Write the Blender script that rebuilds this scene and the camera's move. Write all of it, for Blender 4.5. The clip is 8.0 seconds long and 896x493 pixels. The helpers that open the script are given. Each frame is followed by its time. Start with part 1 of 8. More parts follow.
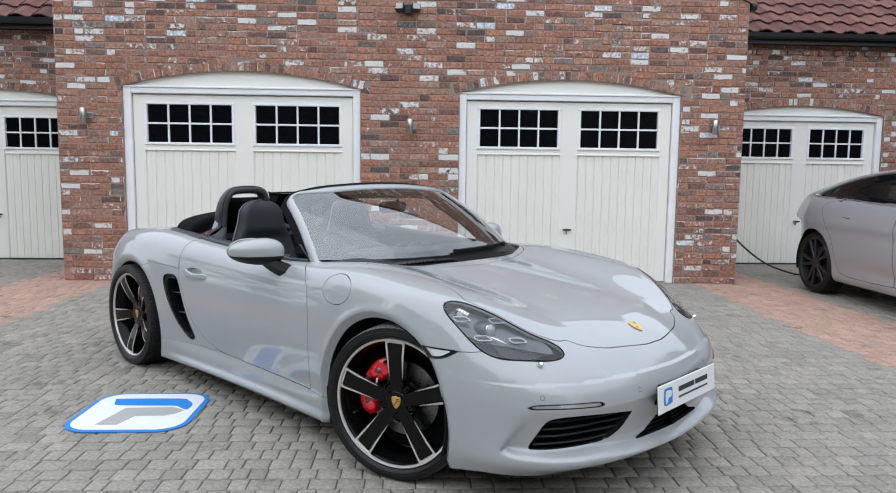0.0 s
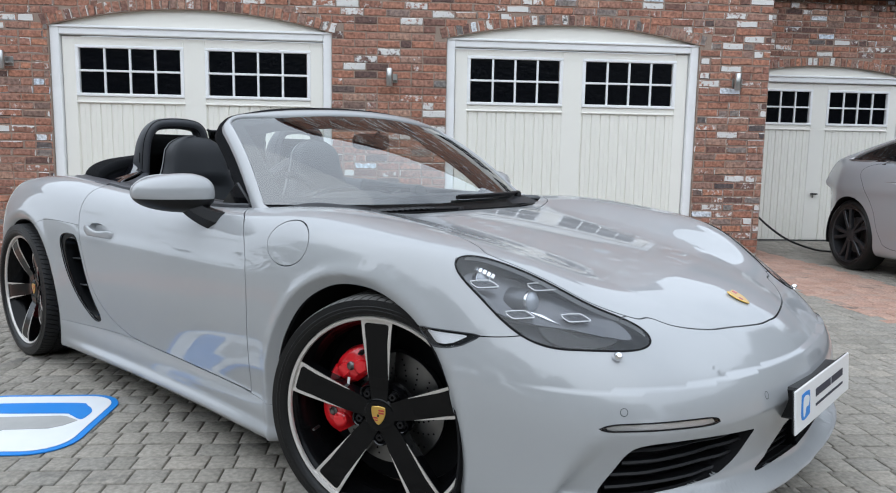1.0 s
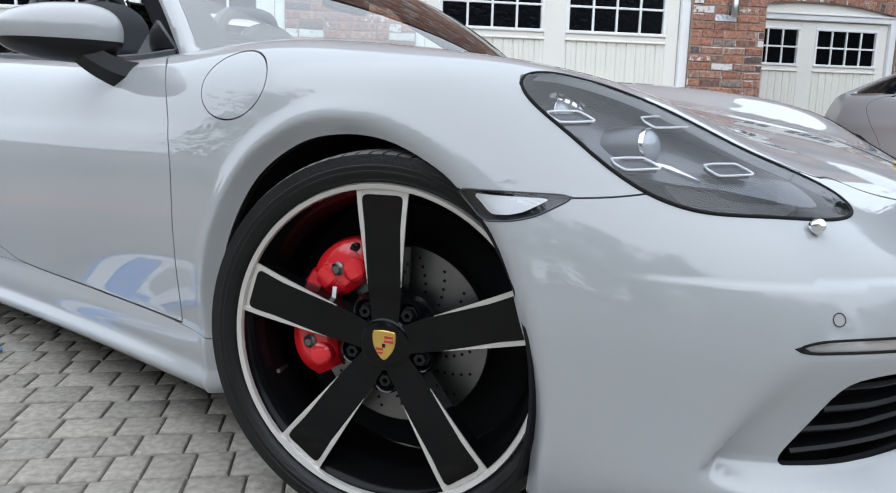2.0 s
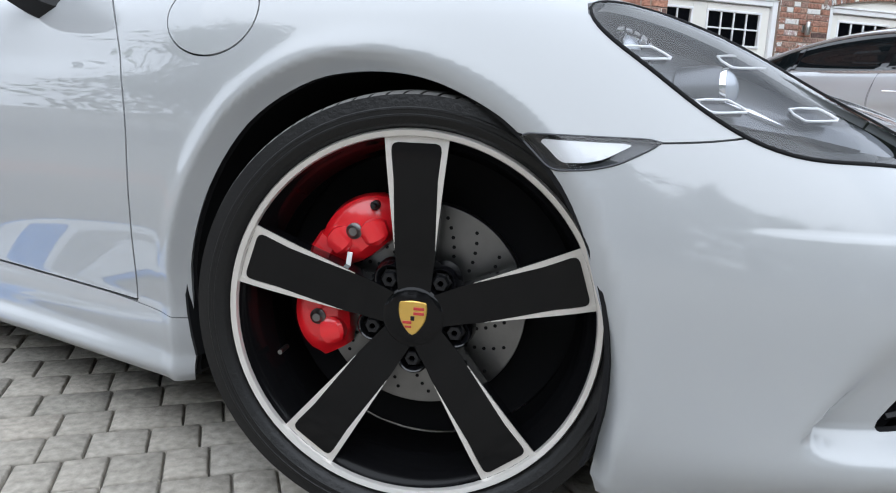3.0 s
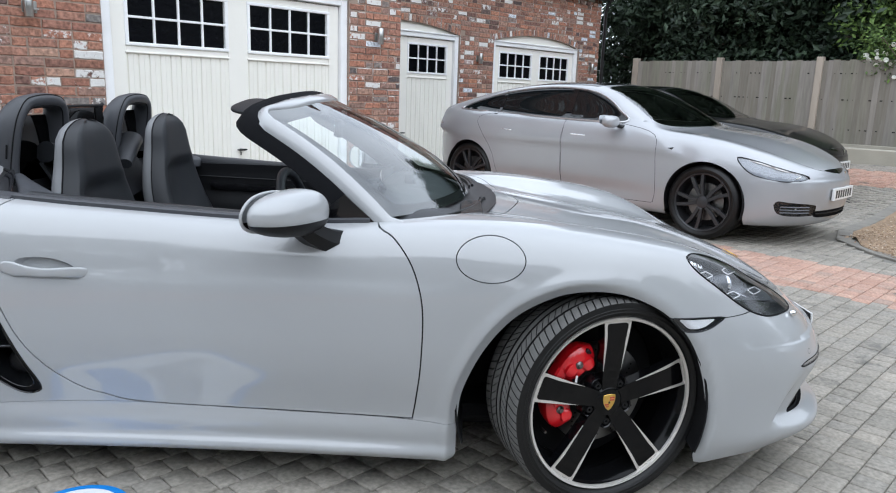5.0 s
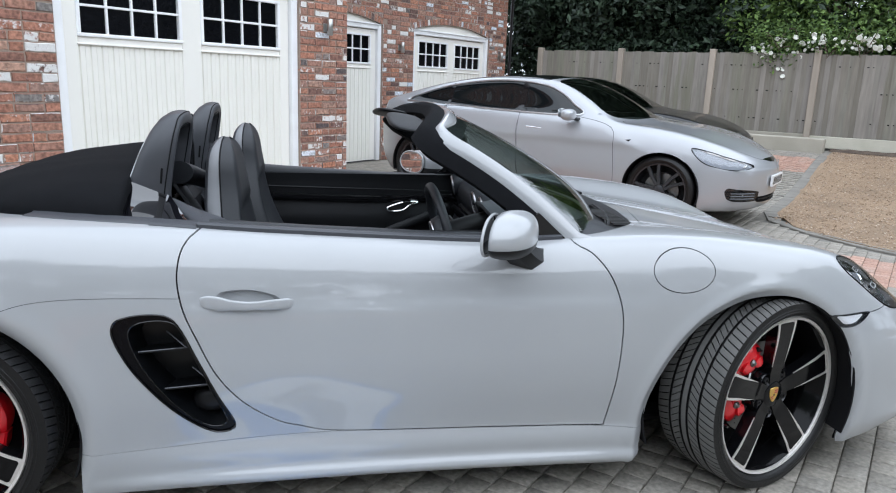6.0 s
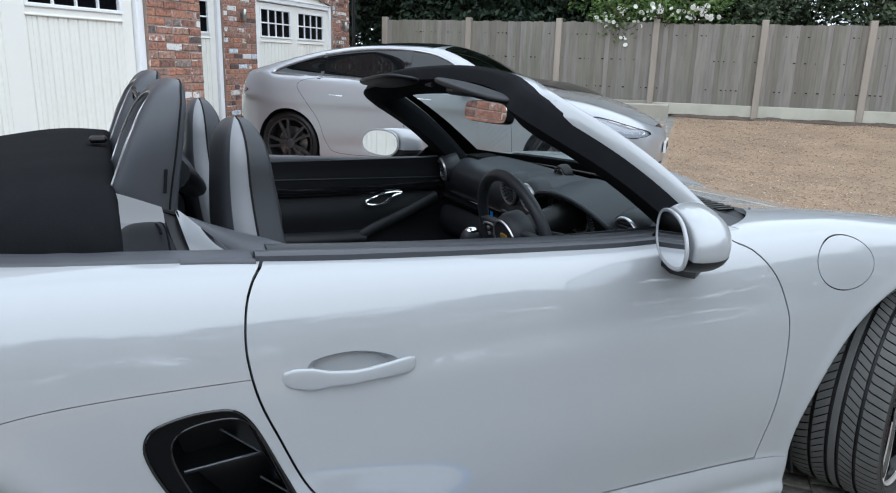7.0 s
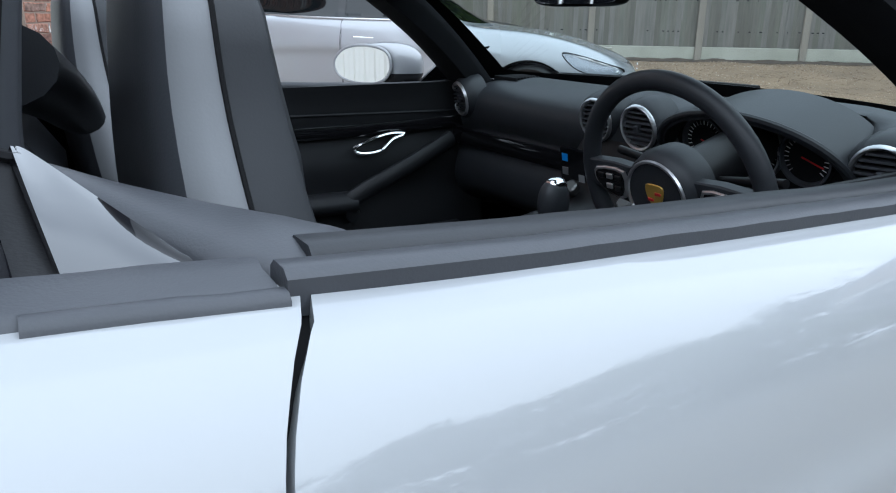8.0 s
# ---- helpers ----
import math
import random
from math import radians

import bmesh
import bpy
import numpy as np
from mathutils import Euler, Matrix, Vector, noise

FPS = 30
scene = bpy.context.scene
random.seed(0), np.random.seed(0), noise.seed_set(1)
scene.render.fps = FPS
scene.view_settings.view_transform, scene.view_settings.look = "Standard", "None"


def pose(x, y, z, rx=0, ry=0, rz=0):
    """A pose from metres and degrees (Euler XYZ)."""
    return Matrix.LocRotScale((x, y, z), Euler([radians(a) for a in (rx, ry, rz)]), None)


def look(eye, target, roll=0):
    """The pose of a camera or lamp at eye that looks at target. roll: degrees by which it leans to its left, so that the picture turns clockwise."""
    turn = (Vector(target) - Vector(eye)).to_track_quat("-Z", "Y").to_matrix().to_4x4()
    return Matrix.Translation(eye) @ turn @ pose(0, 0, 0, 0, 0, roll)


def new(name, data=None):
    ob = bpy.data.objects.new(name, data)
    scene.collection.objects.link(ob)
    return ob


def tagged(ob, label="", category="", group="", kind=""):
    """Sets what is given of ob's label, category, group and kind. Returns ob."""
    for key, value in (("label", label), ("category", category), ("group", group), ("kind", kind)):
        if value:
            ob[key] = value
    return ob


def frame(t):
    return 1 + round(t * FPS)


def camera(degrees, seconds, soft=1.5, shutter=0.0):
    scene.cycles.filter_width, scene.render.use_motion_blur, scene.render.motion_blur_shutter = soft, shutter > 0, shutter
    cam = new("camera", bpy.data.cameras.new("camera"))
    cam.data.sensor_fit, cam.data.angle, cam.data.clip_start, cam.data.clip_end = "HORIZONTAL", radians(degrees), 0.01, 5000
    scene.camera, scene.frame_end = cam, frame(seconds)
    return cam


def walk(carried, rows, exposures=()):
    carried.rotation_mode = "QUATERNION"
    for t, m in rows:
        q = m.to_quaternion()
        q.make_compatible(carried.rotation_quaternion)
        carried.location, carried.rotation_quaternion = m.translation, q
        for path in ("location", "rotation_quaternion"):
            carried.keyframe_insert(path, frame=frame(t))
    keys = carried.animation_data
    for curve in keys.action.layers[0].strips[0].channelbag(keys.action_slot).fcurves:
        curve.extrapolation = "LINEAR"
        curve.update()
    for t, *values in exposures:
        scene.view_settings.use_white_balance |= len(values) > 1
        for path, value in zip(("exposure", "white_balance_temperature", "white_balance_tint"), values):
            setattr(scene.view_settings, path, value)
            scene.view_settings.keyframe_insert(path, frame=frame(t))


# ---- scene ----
cam = camera(63.9, 8.0, 1.1)
PATH = [
    (0, (0.119, 0.416, 1.33), (0.206, 2.403, 1.116), 0.7),
    (0.5, (0.095, 0.953, 1.232), (0.206, 2.938, 1.018), 0.9),
    (1, (0.07, 1.49, 1.048), (0.225, 3.469, 0.798), 1.0),
    (1.5, (0.032, 1.937, 0.839), (0.239, 3.906, 0.556), 1.2),
    (1.7, (0.007, 2.056, 0.78), (0.236, 4.02, 0.479), 1.3),
    (2.8, (-0.174, 2.414, 0.649), (0.352, 4.30, 0.246), 2.3),
    (3, (-0.231, 2.401, 0.655), (0.361, 4.27, 0.262), 2.5),
    (3.5, (-0.543, 2.303, 0.821), (0.315, 4.06, 0.404), 1.9),
    (4, (-0.949, 2.196, 1.001), (0.131, 3.829, 0.593), 1.9),
    (4.2, (-1.088, 2.131, 1.050), (0.041, 3.733, 0.651), 1.6),
    (5.3, (-2.073, 2.5, 1.298), (-0.591, 3.771, 0.865), 2.4),
    (5.5, (-2.207, 2.656, 1.304), (-0.689, 3.88, 0.863), 2.5),
    (6, (-2.489, 3.09, 1.337), (-0.862, 4.162, 0.886), 2.2),
    (6.5, (-2.569, 3.578, 1.318), (-0.812, 4.416, 0.86), 1.7),
    (7, (-2.282, 4.078, 1.26), (-0.447, 4.695, 0.759), 1.6),
    (7.5, (-1.874, 4.445, 1.169), (-0.021, 4.925, 0.591), 1.0),
    (8, (-1.543, 4.651, 1.044), (0.323, 5.041, 0.438), 0.7),
]
walk(cam, [(t, look(eye, target, roll)) for t, eye, target, roll in PATH],
     [(0, -.02, 6420, 9), (1, -.02, 6330, 8), (1.7, .05, 6330, 8), (2.8, .46, 6370, 9), (3.2, .44, 6370, 9), (3.6, .30, 6350, 9), (4.2, .20, 6350, 9), (5.5, .24, 6300, 9), (6, .28, 6260, 9), (6.5, .26, 6200, 8), (7, .22, 6120, 7), (7.5, .34, 6020, 7), (8, .35, 5920, 6)])

# ---------------------------------------------------------------- light
SUN_ELEV, SUN_ROT = radians(49), radians(215)
world = bpy.data.worlds.new("sky")
scene.world = world
world.use_nodes = True
wn, wl = world.node_tree.nodes, world.node_tree.links
wn.clear()
sky = wn.new("ShaderNodeTexSky")
sky.sky_type, sky.sun_disc = "NISHITA", False
sky.sun_elevation, sky.sun_rotation = SUN_ELEV, SUN_ROT
sky.air_density, sky.dust_density, sky.ozone_density = 1.0, 2.0, 1.0
cloud_co = wn.new("ShaderNodeTexCoord")
cloud = wn.new("ShaderNodeTexNoise")
cloud.inputs["Scale"].default_value, cloud.inputs["Detail"].default_value = 2.2, 6
cloud_ramp = wn.new("ShaderNodeValToRGB")
cloud_ramp.color_ramp.elements[0].position, cloud_ramp.color_ramp.elements[1].position = 0.04, 0.42
cloud_mix = wn.new("ShaderNodeMix")
cloud_mix.data_type = "RGBA"
cloud_mix.inputs["B"].default_value = (10.3, 11.2, 12.6, 1)
bg, wout = wn.new("ShaderNodeBackground"), wn.new("ShaderNodeOutputWorld")
bg.inputs["Strength"].default_value = 0.130
wl.new(cloud_co.outputs["Generated"], cloud.inputs["Vector"])
wl.new(cloud.outputs["Fac"], cloud_ramp.inputs["Fac"])
wl.new(cloud_ramp.outputs["Color"], cloud_mix.inputs["Factor"])
wl.new(sky.outputs["Color"], cloud_mix.inputs["A"])
sun_dir = Vector((math.sin(SUN_ROT) * math.cos(SUN_ELEV), math.cos(SUN_ROT) * math.cos(SUN_ELEV), math.sin(SUN_ELEV)))
veil, veil_lift, veil_mix = wn.new("ShaderNodeVectorMath"), wn.new("ShaderNodeMapRange"), wn.new("ShaderNodeVectorMath")
veil.operation, veil_mix.operation, veil_lift.interpolation_type = "DOT_PRODUCT", "SCALE", "SMOOTHSTEP"
veil.inputs[1].default_value = sun_dir
veil_lift.inputs["From Min"].default_value, veil_lift.inputs["From Max"].default_value = 0.1, 1.0
veil_lift.inputs["To Min"].default_value, veil_lift.inputs["To Max"].default_value = 1.0, 1.30
wl.new(cloud_co.outputs["Generated"], veil.inputs[0])
wl.new(veil.outputs["Value"], veil_lift.inputs["Value"])
wl.new(cloud_mix.outputs["Result"], veil_mix.inputs[0])
wl.new(veil_lift.outputs["Result"], veil_mix.inputs["Scale"])
wl.new(veil_mix.outputs["Vector"], bg.inputs["Color"])
wl.new(bg.outputs["Background"], wout.inputs["Surface"])
sun_data = bpy.data.lights.new("sun", "SUN")
sun_data.energy, sun_data.angle, sun_data.color = 0.85, radians(115), (1.0, 0.97, 0.93)
sun = new("sun", sun_data)
sun.matrix_world = look(sun_dir * 40, (0, 0, 0))


# ---------------------------------------------------------------- materials
def material(name, color, rough=0.5, metal=0.0, coat=0.0, vary=0.0, scale=8.0, bump=0.0, bump_scale=40.0, spec=0.5,
             color2=None, per_object=0.0, coat_rough=0.03, stretch=None, coat_ior=1.5):
    """A principled material with noise at two scales in colour and relief."""
    m = bpy.data.materials.new(name)
    m.use_nodes = True
    nt = m.node_tree
    n, l = nt.nodes, nt.links
    b = n["Principled BSDF"]
    b.inputs["Base Color"].default_value = (*color, 1)
    b.inputs["Roughness"].default_value = rough
    b.inputs["Metallic"].default_value = metal
    b.inputs["Coat Weight"].default_value = coat
    b.inputs["Coat Roughness"].default_value = coat_rough
    b.inputs["Coat IOR"].default_value = coat_ior
    b.inputs["Specular IOR Level"].default_value = spec
    if vary or bump or per_object:
        co = n.new("ShaderNodeTexCoord")
        vec = co.outputs["Object"]
        if stretch:
            mp = n.new("ShaderNodeMapping")
            mp.inputs["Scale"].default_value = stretch
            l.new(vec, mp.inputs["Vector"])
            vec = mp.outputs["Vector"]
        big, fine = n.new("ShaderNodeTexNoise"), n.new("ShaderNodeTexNoise")
        big.inputs["Scale"].default_value, big.inputs["Detail"].default_value = scale, 5
        fine.inputs["Scale"].default_value, fine.inputs["Detail"].default_value = bump_scale, 4
        l.new(vec, big.inputs["Vector"])
        l.new(vec, fine.inputs["Vector"])
        c2 = color2 or tuple(c * 0.55 for c in color)
        ramp = n.new("ShaderNodeValToRGB")
        ramp.color_ramp.elements[0].position, ramp.color_ramp.elements[1].position = 0.35, 0.68
        l.new(big.outputs["Fac"], ramp.inputs["Fac"])
        mix = n.new("ShaderNodeMix")
        mix.data_type = "RGBA"
        mix.inputs["A"].default_value, mix.inputs["B"].default_value = (*color, 1), (*c2, 1)
        mul = n.new("ShaderNodeMath")
        mul.operation = "MULTIPLY"
        mul.inputs[1].default_value = vary
        l.new(ramp.outputs["Color"], mul.inputs[0])
        l.new(mul.outputs[0], mix.inputs["Factor"])
        out = mix.outputs["Result"]
        if per_object:
            info, hsv, mr = n.new("ShaderNodeObjectInfo"), n.new("ShaderNodeHueSaturation"), n.new("ShaderNodeMapRange")
            mr.inputs["To Min"].default_value, mr.inputs["To Max"].default_value = 1 - per_object, 1 + per_object
            l.new(info.outputs["Random"], mr.inputs["Value"])
            l.new(mr.outputs["Result"], hsv.inputs["Value"])
            l.new(out, hsv.inputs["Color"])
            out = hsv.outputs["Color"]
        l.new(out, b.inputs["Base Color"])
        if bump:
            bp = n.new("ShaderNodeBump")
            bp.inputs["Strength"].default_value, bp.inputs["Distance"].default_value = bump, 0.01
            l.new(fine.outputs["Fac"], bp.inputs["Height"])
            l.new(bp.outputs["Normal"], b.inputs["Normal"])
    return m


def island_material(name, stops, rough=0.85, bump=0.5, bump_scale=60.0, blotch=None, blotch_amount=0.0, blotch_scale=9.0, use_object=False, whitewash=False, stretch=None, grain=(0.68, 1.3)):
    """Colour picked piece by piece from stops (position, colour), with grain, blotches and relief."""
    m = bpy.data.materials.new(name)
    m.use_nodes = True
    n, l = m.node_tree.nodes, m.node_tree.links
    b = n["Principled BSDF"]
    b.inputs["Roughness"].default_value = rough
    if use_object:
        pick = n.new("ShaderNodeObjectInfo").outputs["Random"]
    else:
        pick = n.new("ShaderNodeNewGeometry").outputs["Random Per Island"]
    ramp = n.new("ShaderNodeValToRGB")
    ramp.color_ramp.interpolation = "LINEAR"
    els = ramp.color_ramp.elements
    while len(els) < len(stops):
        els.new(0.5)
    for e, (p, c) in zip(els, stops):
        e.position, e.color = p, (*c, 1)
    l.new(pick, ramp.inputs["Fac"])
    co = n.new("ShaderNodeTexCoord")
    geo = n.new("ShaderNodeNewGeometry")
    fine, big = n.new("ShaderNodeTexNoise"), n.new("ShaderNodeTexNoise")
    fine.inputs["Scale"].default_value, fine.inputs["Detail"].default_value = bump_scale, 5
    big.inputs["Scale"].default_value, big.inputs["Detail"].default_value, big.inputs["Roughness"].default_value = blotch_scale, 6, 0.7
    where = geo.outputs["Position"]
    if stretch:
        mp = n.new("ShaderNodeMapping")
        mp.inputs["Scale"].default_value = stretch
        l.new(where, mp.inputs["Vector"])
        where = mp.outputs["Vector"]
    l.new(where, fine.inputs["Vector"])
    l.new(where, big.inputs["Vector"])
    hsv = n.new("ShaderNodeHueSaturation")
    mr = n.new("ShaderNodeMapRange")
    mr.inputs["From Min"].default_value, mr.inputs["From Max"].default_value = 0.25, 0.75
    mr.inputs["To Min"].default_value, mr.inputs["To Max"].default_value = grain
    l.new(fine.outputs["Fac"], mr.inputs["Value"])
    l.new(mr.outputs["Result"], hsv.inputs["Value"])
    l.new(ramp.outputs["Color"], hsv.inputs["Color"])
    out = hsv.outputs["Color"]
    if blotch:
        br = n.new("ShaderNodeMapRange")
        br.inputs["From Min"].default_value, br.inputs["From Max"].default_value = 0.62 - 0.12 * blotch_amount, 0.68
        if whitewash:
            sum_, low_n = n.new("ShaderNodeMath"), n.new("ShaderNodeMath")
            low_n.operation, sum_.operation = "MULTIPLY_ADD", "ADD"
            mult = n.new("ShaderNodeMath")
            mult.operation = "FRACT"
            scale_up = n.new("ShaderNodeMath")
            scale_up.operation, scale_up.inputs[1].default_value = "MULTIPLY", 17.31
            l.new(pick, scale_up.inputs[0])
            l.new(scale_up.outputs[0], mult.inputs[0])
            steep = n.new("ShaderNodeMath")
            steep.operation, steep.inputs[1].default_value = "POWER", 6.0
            l.new(mult.outputs[0], steep.inputs[0])
            low_n.inputs[1].default_value, low_n.inputs[2].default_value = 0.42, -0.095
            l.new(steep.outputs[0], low_n.inputs[0])
            l.new(low_n.outputs[0], sum_.inputs[0])
            l.new(big.outputs["Fac"], sum_.inputs[1])
            l.new(sum_.outputs[0], br.inputs["Value"])
        else:
            l.new(big.outputs["Fac"], br.inputs["Value"])
        mix = n.new("ShaderNodeMix")
        mix.data_type = "RGBA"
        mix.inputs["B"].default_value = (*blotch, 1)
        l.new(br.outputs["Result"], mix.inputs["Factor"])
        l.new(out, mix.inputs["A"])
        out = mix.outputs["Result"]
    l.new(out, b.inputs["Base Color"])
    bp = n.new("ShaderNodeBump")
    bp.inputs["Strength"].default_value, bp.inputs["Distance"].default_value = bump, 0.006
    l.new(fine.outputs["Fac"], bp.inputs["Height"])
    l.new(bp.outputs["Normal"], b.inputs["Normal"])
    return m


def glass(name, color=(1, 1, 1), rough=0.0, ior=1.45):
    m = bpy.data.materials.new(name)
    m.use_nodes = True
    b = m.node_tree.nodes["Principled BSDF"]
    b.inputs["Base Color"].default_value = (*color, 1)
    b.inputs["Roughness"].default_value = rough
    b.inputs["Transmission Weight"].default_value = 1
    b.inputs["IOR"].default_value = ior
    return m


def thin_glass(name, tint=(1, 1, 1), gloss=1.0, base=0.06, power=4.0):
    """A pane: see-through with a mirror share that grows at a slant."""
    m = bpy.data.materials.new(name)
    m.use_nodes = True
    n, l = m.node_tree.nodes, m.node_tree.links
    n.clear()
    tr, gl = n.new("ShaderNodeBsdfTransparent"), n.new("ShaderNodeBsdfGlossy")
    tr.inputs["Color"].default_value = (*tint, 1)
    gl.inputs["Roughness"].default_value = 0.01
    lw, pw = n.new("ShaderNodeLayerWeight"), n.new("ShaderNodeMath")
    lw.inputs["Blend"].default_value = 0.5
    pw.operation = "POWER"
    pw.inputs[1].default_value = power
    mul = n.new("ShaderNodeMath")
    mul.operation, mul.use_clamp = "MULTIPLY_ADD", True
    mul.inputs[1].default_value, mul.inputs[2].default_value = gloss, base * gloss
    mix, out = n.new("ShaderNodeMixShader"), n.new("ShaderNodeOutputMaterial")
    l.new(lw.outputs["Facing"], pw.inputs[0])
    l.new(pw.outputs[0], mul.inputs[0])
    l.new(mul.outputs[0], mix.inputs["Fac"])
    l.new(tr.outputs[0], mix.inputs[1])
    l.new(gl.outputs[0], mix.inputs[2])
    l.new(mix.outputs[0], out.inputs["Surface"])
    return m


PAINT = material("chalk_paint", (0.36, 0.37, 0.38), 0.42, 0.0, 1.0, vary=0.05, scale=3, spec=0.3, coat_ior=1.65, coat_rough=0.015)
SILVER = material("silver_paint", (0.40, 0.41, 0.43), 0.34, 0.35, 1.0, vary=0.05, scale=3)
BLACK_PAINT = material("black_paint", (0.006, 0.006, 0.007), 0.3, 0.0, 0.5, vary=0.1, spec=0.2)
GLOSS_BLACK = material("gloss_black", (0.005, 0.005, 0.006), 0.09, 0.0, 0.0, vary=0.1, spec=0.55)
SATIN_BLACK = material("satin_black", (0.008, 0.008, 0.009), 0.42, spec=0.28, vary=0.2, scale=20, bump=0.05, bump_scale=300)
MATT_BLACK = material("matt_black", (0.005, 0.005, 0.006), 0.8, spec=0.25, vary=0.2)
TREAD = material("dusty_tread", (0.125, 0.123, 0.118), 0.75, spec=0.2, vary=0.5, scale=10, color2=(0.095, 0.093, 0.09), bump=0.2, bump_scale=220)
# rear tread: arch shade put into a darker copy of the tread colour
SHADED_TREAD = material("shaded_tread", (0.024, 0.024, 0.025), 0.6, spec=0.25, vary=0.4, scale=10, bump=0.2, bump_scale=220)
RUBBER = material("tyre_rubber", (0.006, 0.006, 0.0064), 0.40, spec=0.34, vary=0.4, scale=14, color2=(0.0095, 0.0093, 0.009), bump=0.15, bump_scale=180)
MACHINED = material("machined_alloy", (0.72, 0.69, 0.655), 0.30, 0.55, 0.3, vary=0.1)
DARK_ALLOY = material("dark_alloy", (0.028, 0.029, 0.031), 0.35, 0.5, 0.4, vary=0.2)
SATIN_SILVER = material("satin_silver", (0.62, 0.62, 0.63), 0.28, 0.9, vary=0.1)
STEEL = material("brushed_steel", (0.20, 0.197, 0.193), 0.36, 1.0, vary=0.25, scale=30, bump=0.05, bump_scale=200)
CHROME = material("chrome", (0.85, 0.85, 0.86), 0.08, 1.0)
CALIPER_RED = material("caliper_red", (0.74, 0.010, 0.018), 0.3, 0.0, 0.8, vary=0.15)
GOLD = material("badge_gold", (0.72, 0.45, 0.10), 0.3, 0.7, 0.5, vary=0.1)
BADGE_RED = material("badge_red", (0.45, 0.02, 0.02), 0.3, 0.0, 0.8)
LEATHER = material("black_leather", (0.022, 0.024, 0.028), 0.48, spec=0.4, vary=0.25, scale=12, bump=0.05, bump_scale=420)
LEATHER_DARK = material("dark_trim", (0.007, 0.0075, 0.009), 0.55, vary=0.25, scale=12, spec=0.3, bump=0.06, bump_scale=420)
PIANO_BLACK = material("piano_black", (0.006, 0.006, 0.008), 0.03, 0.0, 1.0, spec=0.6, vary=0.1, coat_ior=1.7, coat_rough=0.01)
INTAKE_BLACK = material("intake_black", (0.003, 0.003, 0.004), 0.22, spec=0.12, vary=0.2)
SOFT_TOP = material("soft_top_canvas", (0.009, 0.0095, 0.011), 0.95, spec=0.1, vary=0.3, scale=25, bump=0.3, bump_scale=700)
SCOOP_GREY = material("dark_duct", (0.004, 0.0045, 0.0055), 0.3, vary=0.2, spec=0.3)
INLAY = material("spoke_inlay", (0.003, 0.003, 0.0035), 0.12, spec=0.24, vary=0.25, scale=20)
BARREL = material("barrel_black", (0.004, 0.004, 0.0045), 0.14, spec=0.16, vary=0.2)
GREY_STRIPE = material("grey_leather", (0.20, 0.205, 0.215), 0.45, vary=0.15, scale=12, bump=0.03, bump_scale=400)
GREY_PLASTIC = material("grey_plastic", (0.058, 0.061, 0.069), 0.42, spec=0.4, vary=0.15, scale=20, bump=0.06, bump_scale=400)
CREAM = material("cream_paint", (0.87, 0.85, 0.79), 0.42, vary=0.14, scale=2.5, color2=(0.80, 0.78, 0.72), bump=0.05, bump_scale=60)
CREAM_DULL = material("cream_panel", (0.86, 0.84, 0.775), 0.5, vary=0.18, scale=3, color2=(0.78, 0.76, 0.695), bump=0.06, bump_scale=50)
WHITE_FRAME = material("white_frame", (0.90, 0.905, 0.91), 0.4, vary=0.12, scale=5)
DARK_PANE = material("obscure_pane", (0.002, 0.0025, 0.004), 0.16, spec=0.12, vary=0.1, scale=30, bump=0.5, bump_scale=28)
PLATE_WHITE = material("plate_white", (0.82, 0.82, 0.82), 0.3, coat=0.4, vary=0.04)
MAT_BLUE = material("mat_blue", (0.01, 0.22, 0.66), 0.5, vary=0.1, scale=10, bump=0.05)
MAT_WHITE = material("mat_white", (0.76, 0.78, 0.80), 0.5, vary=0.1, scale=10, bump=0.05)
MAT_GREY = material("mat_grey", (0.40, 0.40, 0.39), 0.55, vary=0.2, scale=10, bump=0.05)
LIGHT_LENS = thin_glass("lamp_lens", (0.92, 0.93, 0.95), 0.9, 0.07, 4.5)
LAMP_SILVER = material("lamp_reflector", (0.80, 0.81, 0.83), 0.2, 0.7)
LENS_DOME = material("projector_glass", (0.30, 0.33, 0.37), 0.04, 0.0, 1.0, spec=0.8, coat_ior=1.7, coat_rough=0.01)
LAMP_PALE = material("lamp_liner", (0.36, 0.38, 0.41), 0.35, 0.2, 0.3, vary=0.2)
LAMP_MID = material("lamp_bezel", (0.085, 0.09, 0.10), 0.28, 0.4, 0.5, vary=0.2)
LAMP_GREY = material("lamp_housing", (0.075, 0.08, 0.09), 0.32, 0.5, 0.3)
LAMP_DARK = material("lamp_panel", (0.022, 0.024, 0.029), 0.3, 0.4, 0.3)
SCREEN_GLASS = thin_glass("windscreen_glass", (0.88, 0.97, 0.96), 0.8, 0.26, 4.0)
TINTED_PANE = material("tinted_pane", (0.005, 0.007, 0.008), 0.03, spec=0.5, vary=0.1)
SALOON_ALLOY = material("grey_alloy", (0.045, 0.046, 0.050), 0.36, 0.6, 0.3, vary=0.15)
DARK_GLASS = thin_glass("tinted_glass", (0.045, 0.05, 0.052), 0.7)
MIRROR = material("mirror_glass", (0.85, 0.86, 0.87), 0.02, 1.0)


